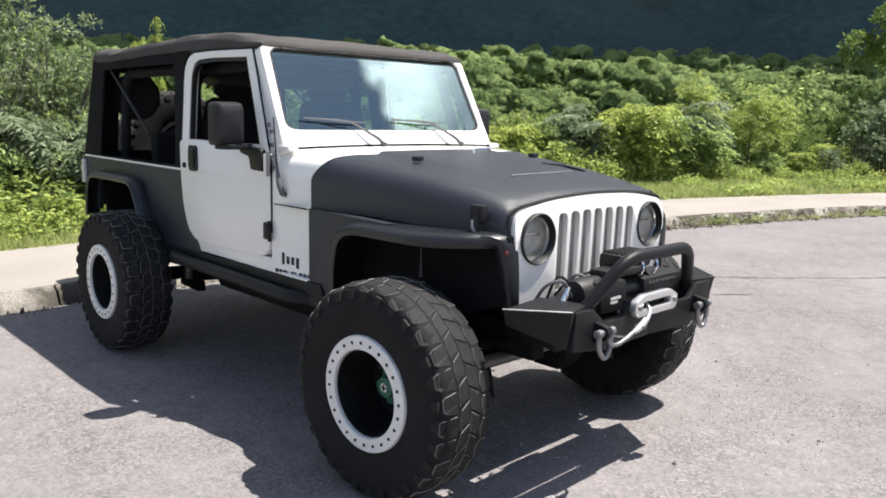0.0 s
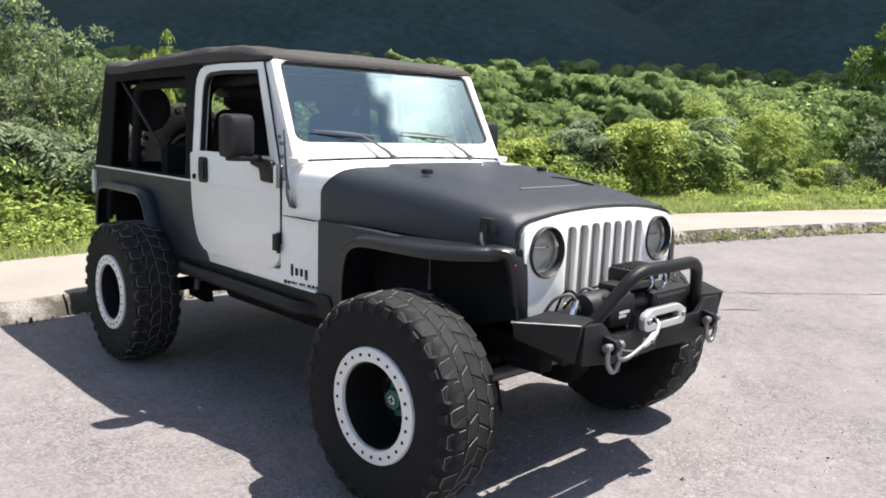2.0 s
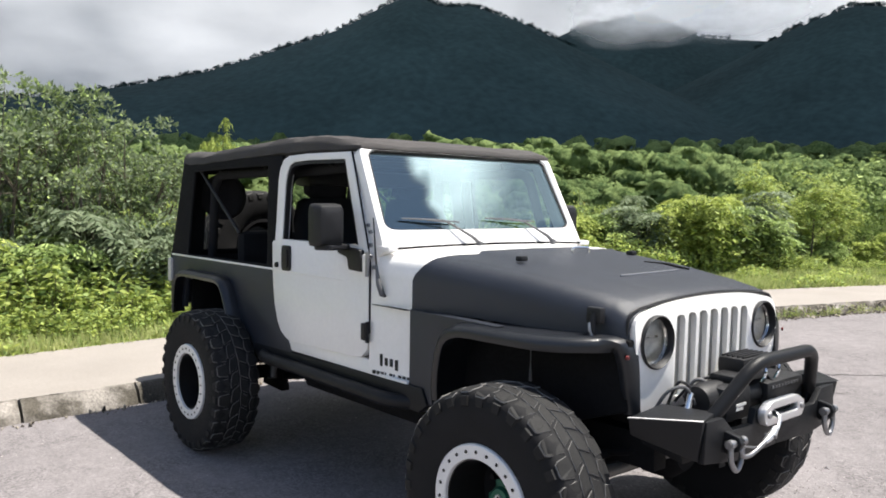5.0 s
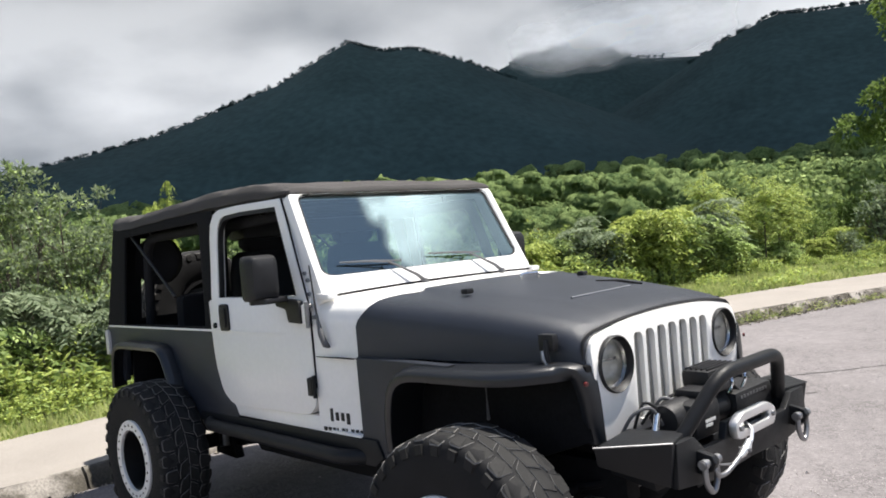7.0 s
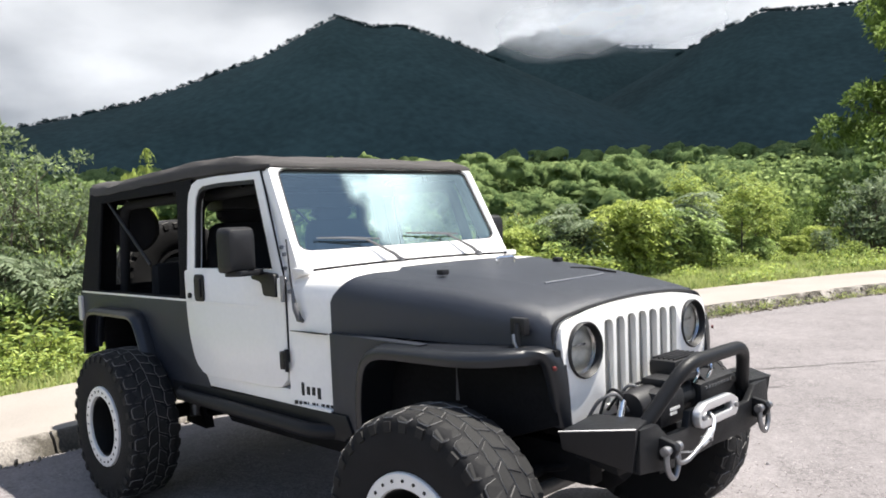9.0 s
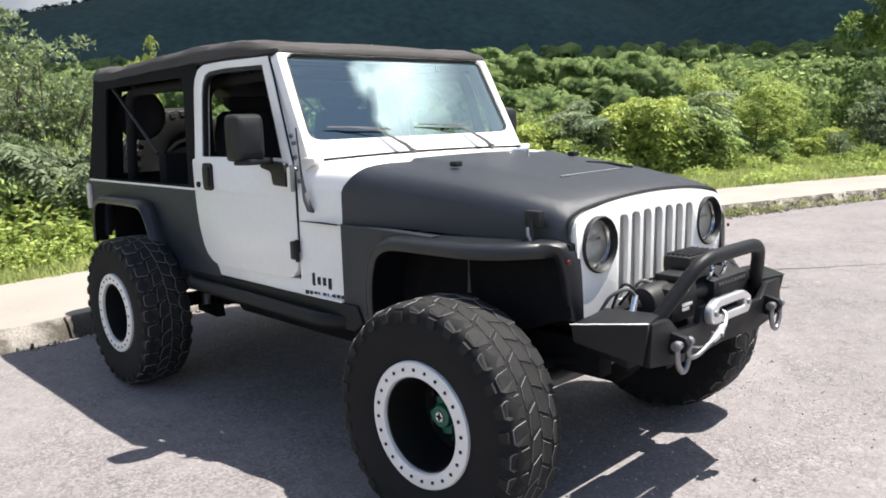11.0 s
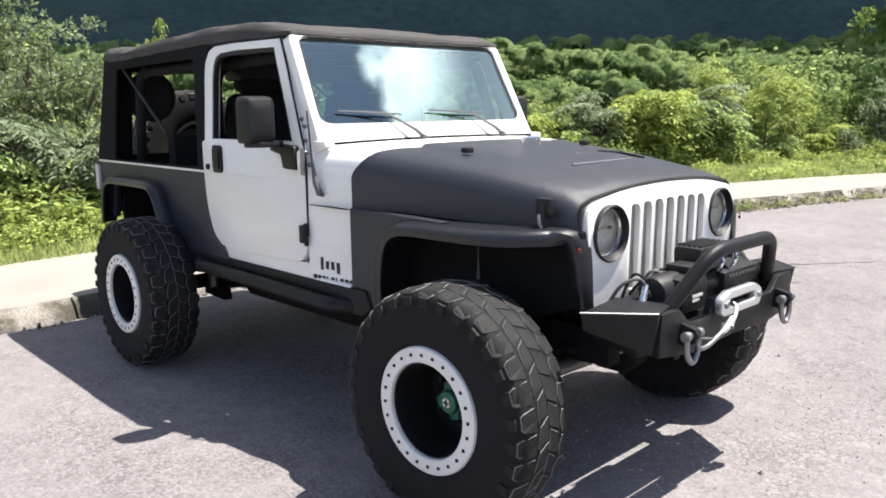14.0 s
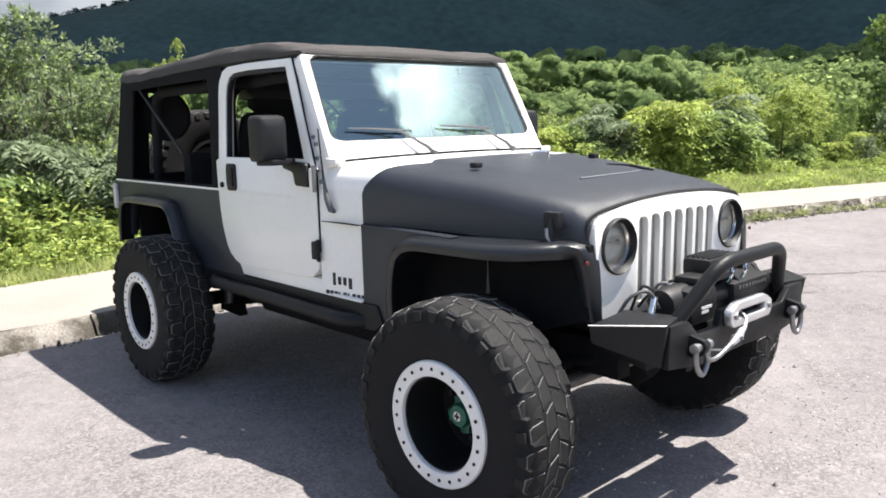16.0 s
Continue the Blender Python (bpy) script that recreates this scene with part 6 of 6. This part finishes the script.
def plant_all():
    rng_ = random.Random(21)
    pale = [shrub_meshes(30 + k, 2.5 + 0.3 * k, 1.9, 640, 12, [LEAFD, LEAF], [0.78, 0.22], 0.072, 0.036) for k in range(3)]
    green = [shrub_meshes(50 + k, 1.5 + 0.25 * k, 1.5, 430, 12, [LEAF, LEAFY, LEAFD, RUSTY], [0.40, 0.38, 0.20, 0.02], 0.085, 0.036) for k in range(3)]
    rust = [shrub_meshes(65, 2.2, 1.5, 380, 12, [RUSTY, LEAF], [0.6, 0.4], 0.085, 0.036)]
    herb = [herb_meshes(70 + k, 0.75 + 0.15 * k, 1.3, 75, [LEAFY, LEAF], [0.7, 0.3], 0.11, 0.045) for k in range(3)]
    weed = [frond_meshes(90 + k, 1.5 + 0.3 * k, 10, (LEAF, LEAFY, LEAFD)[k], 0.150) for k in range(3)]
    young = [sapling_meshes(130 + k, 2.6, [LEAFY, LEAF]) for k in range(3)]
    fern = [frond_meshes(150, 1.3, 12, LEAFD, 0.13)]
    tall = [frond_meshes(110 + k, 2.3 + 0.35 * k, 9, LEAFY, 0.115) for k in range(2)]

    # dark-leaved shrubs put the shade of the verge's hollows into leaf colour
    shady = [shrub_meshes(170 + k, 2.4, 1.9, 460, 12, [TREE_LEAF, LEAF], [0.8, 0.2], 0.085, 0.04) for k in range(2)]
    broad = [shrub_meshes(180 + k, 2.0, 1.3, 170, 9, [LEAFD], [1.0], 0.135, 0.060) for k in range(2)]

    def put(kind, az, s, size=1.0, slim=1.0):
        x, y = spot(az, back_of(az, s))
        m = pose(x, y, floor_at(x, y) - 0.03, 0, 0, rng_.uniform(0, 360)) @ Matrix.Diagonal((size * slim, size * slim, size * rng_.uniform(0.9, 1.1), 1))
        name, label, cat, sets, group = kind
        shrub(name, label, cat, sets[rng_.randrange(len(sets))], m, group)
    PALE = ("tall_shrub", "tall grey-green leafy shrub behind the pavement", "shrub", pale, "shrubs behind the pavement")
    GREEN_ = ("shrub", "bushy green shrub on the verge", "shrub", green, "shrubs behind the pavement")
    RUST = ("rusty_shrub", "shrub with rust-brown and green leaves on the verge", "shrub", rust, "shrubs behind the pavement")
    HERB = ("herb", "bright yellow-green leafy herbs beside the pavement", "plant", herb, "undergrowth on the verge")
    WEED = ("weed", "bright green feathery weed on the verge", "plant", weed, "weeds on the verge")
    TALL = ("tall_weed", "tall yellow-green feathery sapling on the verge", "plant", tall, "weeds on the verge")
    YOUNG = ("sapling", "slim yellow-green sapling with feathered leaves on the verge", "tree", young, "saplings on the verge")
    SHADY = ("dark_shrub", "shrub with leaf colour darkened for the shade behind the saplings", "shrub", shady, "shrubs behind the pavement")
    BROAD = ("broad_leaved_shrub", "loose shrub with large pale grey-green leaves", "shrub", broad, "shrubs behind the pavement")
    FERN = ("fern", "dark green feathery fern-like plant before the shrubs", "plant", fern, "weeds on the verge")
    # the thicket at the end of the bay
    for az, s, k in ((88, 4.2, 1.0), (85.4, 4.6, 0.98), (82, 4.6, 1.0), (79, 4.4, 0.98), (76.5, 5.0, 1.04), (74, 4.6, 1.0), (71.8, 5.2, 0.93), (70.2, 5.8, 0.85), (67.5, 6.2, 0.6), (64, 6.2, 0.55), (78, 6.5, 1.12), (73.5, 6.8, 1.0), (83.5, 6.6, 1.1), (69, 7.2, 0.7), (61, 6.6, 0.55), (57, 7, 0.55)):
        put(PALE, az, s, k)
    for k in range(16):
        az = 46 + 2.6 * k + rng_.uniform(-0.7, 0.7)
        put(GREEN_, az, rng_.uniform(3.9, 4.9), rng_.uniform(0.5, 0.8))
    for k in range(23):
        az = 44 + 1.95 * k
        put(HERB, az, rng_.uniform(2.55, 2.85), rng_.uniform(0.45, 0.7))
        put(HERB, az + rng_.uniform(-0.8, 0.8), rng_.uniform(3.2, 3.7), rng_.uniform(0.8, 1.1))
        if k % 2:
            put(WEED, az + rng_.uniform(-0.8, 0.8), rng_.uniform(3.4, 4.2), rng_.uniform(0.45, 0.75))
    put(TALL, 65.7, 7.6, 1.14, 0.28)
    for az, s, k in ((65.0, 4.4, 0.62), (67.2, 4.2, 0.55), (63.2, 4.8, 0.6), (70.4, 3.7, 0.42), (69.4, 3.5, 0.40)):
        put(RUST, az, s, k)
    for az, s, k in ((73.2, 3.9, 1.0), (72.0, 3.7, 0.8), (79.5, 4.0, 0.8)):
        put(FERN, az, s, k)
    # the verge beyond the bonnet: dense to the fore, with dark hollows under the saplings and beyond them
    for k in range(15):
        az = 14.5 + 2.05 * k + rng_.uniform(-0.6, 0.6)
        hollow = az < 25.5
        if not hollow:
            put(GREEN_, az, rng_.uniform(6.4, 8.2), rng_.uniform(0.55, 0.95))
            put(WEED, az + rng_.uniform(-0.8, 0.8), rng_.uniform(5.0, 6.0), rng_.uniform(0.45, 0.75))
        put(WEED, az + 1, rng_.uniform(5.4, 6.4), rng_.uniform(0.5, 0.85) * (0.7 if hollow else 1))
        put(HERB, az + rng_.uniform(-0.8, 0.8), rng_.uniform(4.5, 5.0), rng_.uniform(0.5, 0.95) * (0.6 if hollow else 1))
        put(HERB, az + rng_.uniform(-0.8, 0.8), rng_.uniform(4.7, 5.6), rng_.uniform(0.8, 1.25) * (0.5 if hollow else 1))
    for az, s, k in ((14.8, 8.2, 0.95), (16.6, 8.6, 0.95), (18.6, 8.4, 0.9), (20.4, 8.8, 0.85), (21.8, 8.0, 0.65), (23.4, 8.6, 0.7), (25.2, 8.2, 0.65)):
        put(SHADY, az, s, k)
    for az, s, k in ((17.4, 5.5, 0.85), (16.2, 5.4, 1.0), (14.8, 5.3, 1.05), (13.4, 5.4, 1.0), (19.2, 5.2, 0.42)):
        put(BROAD, az, s, k)
    for az, s, k in ((30.6, 4.8, 0.8), (27.2, 5.0, 0.85), (32.6, 4.9, 0.75), (31.5, 4.9, 0.95), (29.8, 5.1, 1.0), (28.4, 5.2, 0.9), (33.6, 5.2, 0.8)):
        put(WEED, az, s, k)
    for az, s, k in ((27.9, 5.6, 0.80), (24.2, 5.5, 0.80), (23.3, 5.9, 0.84), (26.9, 6.2, 0.78), (22.4, 6.3, 0.74), (25.4, 6.6, 0.72), (28.8, 6.3, 0.7)):
        put(YOUNG, az, s, k)
    for az, s, k in ((27.4, 5.9, 0.55), (25.0, 6.2, 0.5), (22.8, 6.0, 0.5)):
        put(TALL, az, s, k)


plant_all()


def tree_right():
    """The roadside tree whose boughs hang in from beyond the bay."""
    r = np.random.default_rng(5)
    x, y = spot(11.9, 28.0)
    base = Vector((x, y, floor_at(x, y)))
    trunk, lobes = bmesh.new(), []
    tube([(0, 0, -0.2), (0.05, 0.0, 1.5), (-0.05, 0.1, 3.2), (0.0, 0.0, 5.0), (0.1, 0, 6.6)], [0.20, 0.17, 0.14, 0.09, 0.03], 10, trunk)
    for k in range(16):
        z = 1.9 + 0.28 * k
        a = k * 2.4
        ln = 2.5 * (1 - 0.07 * k * 0.6)
        end = Vector((ln * math.cos(a), ln * math.sin(a), z + 0.5))
        tube([(0, 0, z - 0.2), end * 0.5 + Vector((0, 0, z * 0.5 - 0.1)), end], [0.06, 0.035, 0.01], 6, trunk)
        for q in range(5):
            e = end * r.uniform(0.45, 1.1) + Vector((r.normal(0, 0.35), r.normal(0, 0.35), z * 0.25 + r.normal(-0.2, 0.3)))
            e.z = end.z + r.normal(-0.15, 0.35)
            lobes.append((*e, r.uniform(0.25, 0.5)))
    pts, outs = blob_points(r, lobes, 26000)
    ob = tagged(new("tree"), "leafy green roadside tree with hanging boughs", "tree")
    ob.matrix_basis = Matrix.Translation(base) @ Matrix.Diagonal((1.33, 1.33, 1.4, 1))
    put_mesh("trunk", mesh_of("trunk", trunk, BARK, True), ob)
    put_mesh("crown", leaf_mesh("crown", [TREE_LEAF, LEAF], pts, outs, 0.15, 0.075, [0.9, 0.1], 6, 0.6), ob)


tree_right()


def make_grass():
    r = np.random.default_rng(8)
    n = 90000
    y = r.uniform(-6.5, 17, n)
    s = 1.93 + r.random(n) ** 1.2 * 5.0
    x = np.array([kerb_x(q) for q in y]) - s
    z = np.array([ground_z(a, b) for a, b in zip(x, y)])
    pts = np.stack([x, y, z], 1)
    outs = np.stack([r.normal(0, 0.25, n), r.normal(0, 0.25, n), np.full(n, 1.6)], 1)
    me = leaf_mesh("grass", [GRASS, LEAF], pts, outs, 0.17, 0.016, [0.85, 0.15], 3, -0.6)
    tagged(new("grass", me), "rough green grass along the back of the pavement", "grass", kind="stuff")
    n = 60000
    y = r.uniform(-6.5, 17, n)
    s = 1.90 + r.random(n) ** 1.1 * 3.6
    x = np.array([kerb_x(q) for q in y]) - s
    lump = np.array([max(0.0, noise.noise((a * 1.1, b * 1.1, 4))) for a, b in zip(x, y)])
    keep = lump > 0.05
    z = np.array([ground_z(a, b) for a, b in zip(x, y)]) + r.random(n) * (0.05 + 0.45 * lump)
    pts = np.stack([x, y, z], 1)[keep]
    outs = np.stack([r.normal(0, 0.7, len(pts)), r.normal(0, 0.7, len(pts)), np.full(len(pts), 0.6)], 1)
    me = leaf_mesh("leafy_weeds", [LEAFY, LEAF], pts, outs, 0.085, 0.042, [0.7, 0.3], 4, 0.2, spread=0.4)
    tagged(new("leafy_weeds", me), "low yellow-green leafy weeds in the grass", "weeds", kind="stuff")


make_grass()


def make_woods():
    """The far wood in the valley, crown behind crown."""
    r = np.random.default_rng(12)
    balls = []
    for k in (2, 3, 4):
        own = bmesh.new()
        bmesh.ops.create_icosphere(own, subdivisions=k, radius=1.0)
        bmesh.ops.delete(own, geom=[v for v in own.verts if v.co.z < -0.5], context="VERTS")
        own.verts.index_update()
        balls.append((np.array([v.co[:] for v in own.verts]), np.array([[v.index for v in f.verts] for f in own.faces])))
        own.free()

    def stand_of(count, near, far, size, power, gap):
        """Crowns (x, y, z, radius, height), none closer to another than gap times their mean width."""
        stand = []
        for _ in range(count):
            d = near + (far - near) * r.random() ** power
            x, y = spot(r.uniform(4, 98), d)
            rad = size * r.uniform(0.6, 1.3)
            if any(abs(x - c[0]) < (rad + c[3]) * gap and abs(y - c[1]) < (rad + c[3]) * gap and math.hypot(x - c[0], y - c[1]) < (rad + c[3]) * gap for c in stand):
                continue
            stand.append((x, y, ground_z(x, y) + size * r.uniform(-0.5, 0.8), rad, rad * r.uniform(1.4, 2.4), r.uniform(0, 6.28, 4), r.uniform(0.35, 0.75, 4), r.uniform(0.42, 0.60, 4)))
        return stand

    def boughs(c, side):
        """The main ball of a crown and the smaller ones at its sides."""
        x, y, z, rad, high, ways, ups, sizes = c
        return [(x, y, z + high * 0.5, rad)] + [(x + rad * 0.64 * math.cos(q), y + rad * 0.64 * math.sin(q), z + high * u, rad * w) for q, u, w in list(zip(ways, ups, sizes))[:side]]

    def heads(name, label, stand, main, side, count, rough):
        """Crowns as uneven heads of leaf: balls swollen by waves and roughened leaf by leaf."""
        vs, fs, at = [], [], 0
        for c in stand:
            for k, (x, y, z, rad) in enumerate(boughs(c, count)):
                ball, face = balls[main if k == 0 else side]
                swell = np.ones(len(ball))
                for _ in range(8):
                    swell += 0.085 * np.cos(ball @ r.normal(0, 5.2, 3) + r.uniform(0, 6.28))
                swell += r.normal(0, rough, len(ball)).clip(-2 * rough, 2 * rough)
                vs.append(np.array([x, y, z]) + (ball * swell[:, None] + r.normal(0, rough * 0.5, ball.shape)) * rad * np.array([0.83, 0.83, 0.72]))
                fs.append(face + at)
                at += len(ball)
        me = bpy.data.meshes.new(name)
        me.from_pydata(np.concatenate(vs).tolist(), [], np.concatenate(fs).tolist())
        me.materials.append(WOODS)
        me.polygons.foreach_set("use_smooth", [True] * len(me.polygons))
        tagged(new(name, me), label, "woodland", kind="stuff")

    def sprays(name, label, stand, mats, share, cards, length, width, seed, shingle):
        """Loose leaves over the crowns."""
        got = [blob_points(r, boughs(c, 4), cards, 0.06) for c in stand]
        me = leaf_mesh(name, mats, np.concatenate([g[0] for g in got]), np.concatenate([g[1] for g in got]), length, width, share, seed, shingle=shingle)
        tagged(new(name, me), label, "woodland", kind="stuff")
    sprays("woodland_edge", "green scrub and young trees below the verge", stand_of(300, 24, 48, 1.6, 0.9, 0.75), [WOODS, LEAF], [0.6, 0.4], 800, 0.20, 0.13, 31, 0.22)
    valley = stand_of(1100, 50, 150, 2.9, 0.9, 0.70)
    heads("valley_wood", "dense green wood in the valley", valley, 1, 1, 4, 0.04)
    sprays("valley_leaves", "loose leaf at the crowns of the valley wood", valley, [WOODS], [1.0], 480, 0.34, 0.27, 32, 0.55)
    distant = stand_of(2400, 150, 430, 4.4, 0.85, 0.74)
    heads("far_wood", "distant green wood rising to the foot of the hills", distant, 1, 0, 4, 0.04)
    sprays("far_leaves", "loose leaf at the crowns of the distant wood", distant, [WOODS], [1.0], 140, 0.62, 0.50, 33, 0.55)
    heads("foothill_wood", "green wood climbing the foot of the hills", stand_of(2400, 430, 900, 7.0, 0.8, 0.74), 0, 0, 3, 0.08)


make_woods()


def ridge_cloud():
    """Torn cloud that hangs on the far ridge."""
    m = bpy.data.materials.new("ridge_cloud")
    m.use_nodes = True
    n, l = m.node_tree.nodes, m.node_tree.links
    n.remove(n["Principled BSDF"])
    tc, wisps, xyz, rise, sum_, cut = n.new("ShaderNodeTexCoord"), n.new("ShaderNodeTexNoise"), n.new("ShaderNodeSeparateXYZ"), n.new("ShaderNodeMapRange"), n.new("ShaderNodeMath"), n.new("ShaderNodeMapRange")
    wisps.inputs["Scale"].default_value, wisps.inputs["Detail"].default_value = 0.0030, 6.0
    lie = n.new("ShaderNodeMapping")
    lie.inputs["Scale"].default_value = (1.0, 1.0, 2.4)
    l.new(tc.outputs["Object"], lie.inputs["Vector"])
    l.new(lie.outputs["Vector"], wisps.inputs["Vector"])
    l.new(tc.outputs["Object"], xyz.inputs["Vector"])
    # thickest between 640 and 760 m up, thin at the sheet's rim
    rise.interpolation_type = "SMOOTHSTEP"
    rise.inputs["From Min"].default_value, rise.inputs["From Max"].default_value = 500.0, 700.0
    l.new(xyz.outputs["Z"], rise.inputs["Value"])
    fall, rim_, gap = n.new("ShaderNodeMapRange"), n.new("ShaderNodeMapRange"), n.new("ShaderNodeVectorMath")
    fall.interpolation_type = rim_.interpolation_type = "SMOOTHSTEP"
    fall.inputs["From Min"].default_value, fall.inputs["From Max"].default_value = 880.0, 700.0
    l.new(xyz.outputs["Z"], fall.inputs["Value"])
    gap.operation = "DISTANCE"
    l.new(tc.outputs["Object"], gap.inputs[0])
    gap.inputs[1].default_value = (-2950 * math.sin(radians(33)), 2950 * math.cos(radians(33)), 700)
    rim_.inputs["From Min"].default_value, rim_.inputs["From Max"].default_value = 620.0, 200.0
    l.new(gap.outputs["Value"], rim_.inputs["Value"])
    one, two = n.new("ShaderNodeMath"), n.new("ShaderNodeMath")
    one.operation = two.operation = "MULTIPLY"
    l.new(rise.outputs["Result"], one.inputs[0])
    l.new(fall.outputs["Result"], one.inputs[1])
    l.new(one.outputs[0], two.inputs[0])
    l.new(rim_.outputs["Result"], two.inputs[1])
    sum_.operation = "MULTIPLY"
    l.new(wisps.outputs["Fac"], sum_.inputs[0])
    l.new(two.outputs[0], sum_.inputs[1])
    cut.inputs["From Min"].default_value, cut.inputs["From Max"].default_value = 0.12, 0.62
    cut.inputs["To Max"].default_value = 0.85
    l.new(sum_.outputs[0], cut.inputs["Value"])
    clear, body, mix = n.new("ShaderNodeBsdfTransparent"), n.new("ShaderNodeBsdfTranslucent"), n.new("ShaderNodeMixShader")
    body.inputs["Color"].default_value = (0.8, 0.83, 0.86, 1)
    pale, both_ = n.new("ShaderNodeBsdfDiffuse"), n.new("ShaderNodeAddShader")
    pale.inputs["Color"].default_value = (0.7, 0.72, 0.75, 1)
    l.new(body.outputs[0], both_.inputs[0])
    l.new(pale.outputs[0], both_.inputs[1])
    l.new(cut.outputs["Result"], mix.inputs[0])
    l.new(clear.outputs[0], mix.inputs[1])
    l.new(both_.outputs[0], mix.inputs[2])
    l.new(mix.outputs[0], n["Material Output"].inputs["Surface"])
    bm = bmesh.new()
    rows = []
    for k in range(24):
        az = 15 + 29 * k / 23
        edge = min(1.0, min(az - 15, 44 - az) / 5)
        r = 2950 + 40 * math.sin(k * 0.5)
        rows.append([bm.verts.new((-(r - 160 * t) * math.sin(radians(az)), (r - 160 * t) * math.cos(radians(az)), 500 + (360 + 60 * edge) * t)) for t in (0, 0.25, 0.5, 0.75, 1.0)])
    for a, b in zip(rows, rows[1:]):
        for k in range(4):
            bm.faces.new((a[k], a[k + 1], b[k + 1], b[k]))
    tagged(part("ridge_cloud", bm, m), "torn pale cloud hanging on the far ridge", "cloud", kind="structure")


ridge_cloud()


def kerb_litter():
    """Broken stones, grit and dead leaves gathered along the kerb's foot."""
    r = random.Random(17)
    bm = bmesh.new()
    for _ in range(1900):
        y = r.uniform(5.5, 13) if r.random() < 0.85 else r.uniform(-4, 5)
        off = abs(r.gauss(0, 0.055))
        q = r.uniform(0.004, 0.015) if r.random() < 0.85 else r.uniform(0.015, 0.028)
        x, z = kerb_x(y) + off + 0.005, q * 0.35
        if y > 5.5 and r.random() < 0.45:             # lodged on the worn face
            up = r.random()
            x, z = kerb_x(y) - 0.09 * up * up + 0.004, 0.13 * up
        own = bmesh.new()
        bmesh.ops.create_icosphere(own, subdivisions=1, radius=q)
        for v in own.verts:
            v.co *= r.uniform(0.7, 1.2)
        merge(bm, own, pose(x, y, z, r.uniform(0, 360), r.uniform(0, 360), 0) @ Matrix.Diagonal((1.5, 1, 0.5, 1)))
    tagged(part("kerb_litter", lift(bm), material("kerb_chips", (0.27, 0.24, 0.20), 0.9, 0, 0.15, 9, 60, specular=0.15, island=0.55), smooth=False), "grit, broken stones and dead leaves along the kerb", "gravel", kind="stuff")


kerb_litter()


def kerb_tufts():
    """Dry grass that grows from the kerb's joints and foot."""
    r = np.random.default_rng(23)
    pts, outs = [], []
    for _ in range(46):
        y = r.uniform(5.6, 13.0)
        q = int(r.integers(25, 80))
        yy = y + r.normal(0, 0.09, q)
        up = r.random(q) * r.uniform(0.2, 1.0)
        x = np.array([kerb_x(v) for v in yy]) - 0.09 * up * up + 0.006 + np.abs(r.normal(0, 0.02, q)) * (up < 0.2)
        z = 0.13 * up + np.array([rise(v) for v in yy])
        pts.append(np.stack([x, yy, z], 1))
        outs.append(np.stack([r.normal(0.45, 0.5, q), r.normal(0, 0.6, q), np.full(q, 0.8)], 1))
    me = leaf_mesh("kerb_grass", [GRASS, LEAF], np.concatenate(pts), np.concatenate(outs), 0.075, 0.010, [0.8, 0.2], 24, 0.5)
    tagged(new("kerb_grass", me), "tufts of dry grass along the kerb", "grass", kind="stuff")


kerb_tufts()


def ridge_trees():
    """Single trees that stand up along the near ridge's skyline."""
    r = np.random.default_rng(44)
    pts, outs = [], []
    for k in range(520):
        if k < 170:
            az, d = r.uniform(52, 79), 2300 + r.normal(0, 12)
        elif k < 290:
            az, d = r.uniform(40.5, 52), 2300 + r.normal(0, 15)
        elif k < 440:
            az, d = r.uniform(13, 28.5), 2700 + r.normal(0, 15)
        else:
            az, d = r.uniform(30, 41), 3500 + r.normal(0, 15)
        x, y = -d * math.sin(radians(az)), d * math.cos(radians(az))
        z = ground_z(x, y)
        rad = r.uniform(2.5, 6.0)
        p, o = blob_points(r, [(x, y, z + rad * r.uniform(0.2, 1.3), rad), (x + r.normal(0, rad), y + r.normal(0, rad), z + rad * 0.6, rad * 0.8)], 60)
        pts.append(p)
        outs.append(o)
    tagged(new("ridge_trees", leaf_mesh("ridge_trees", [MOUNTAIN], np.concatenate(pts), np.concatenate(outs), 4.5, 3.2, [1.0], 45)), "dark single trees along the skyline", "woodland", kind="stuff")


ridge_trees()
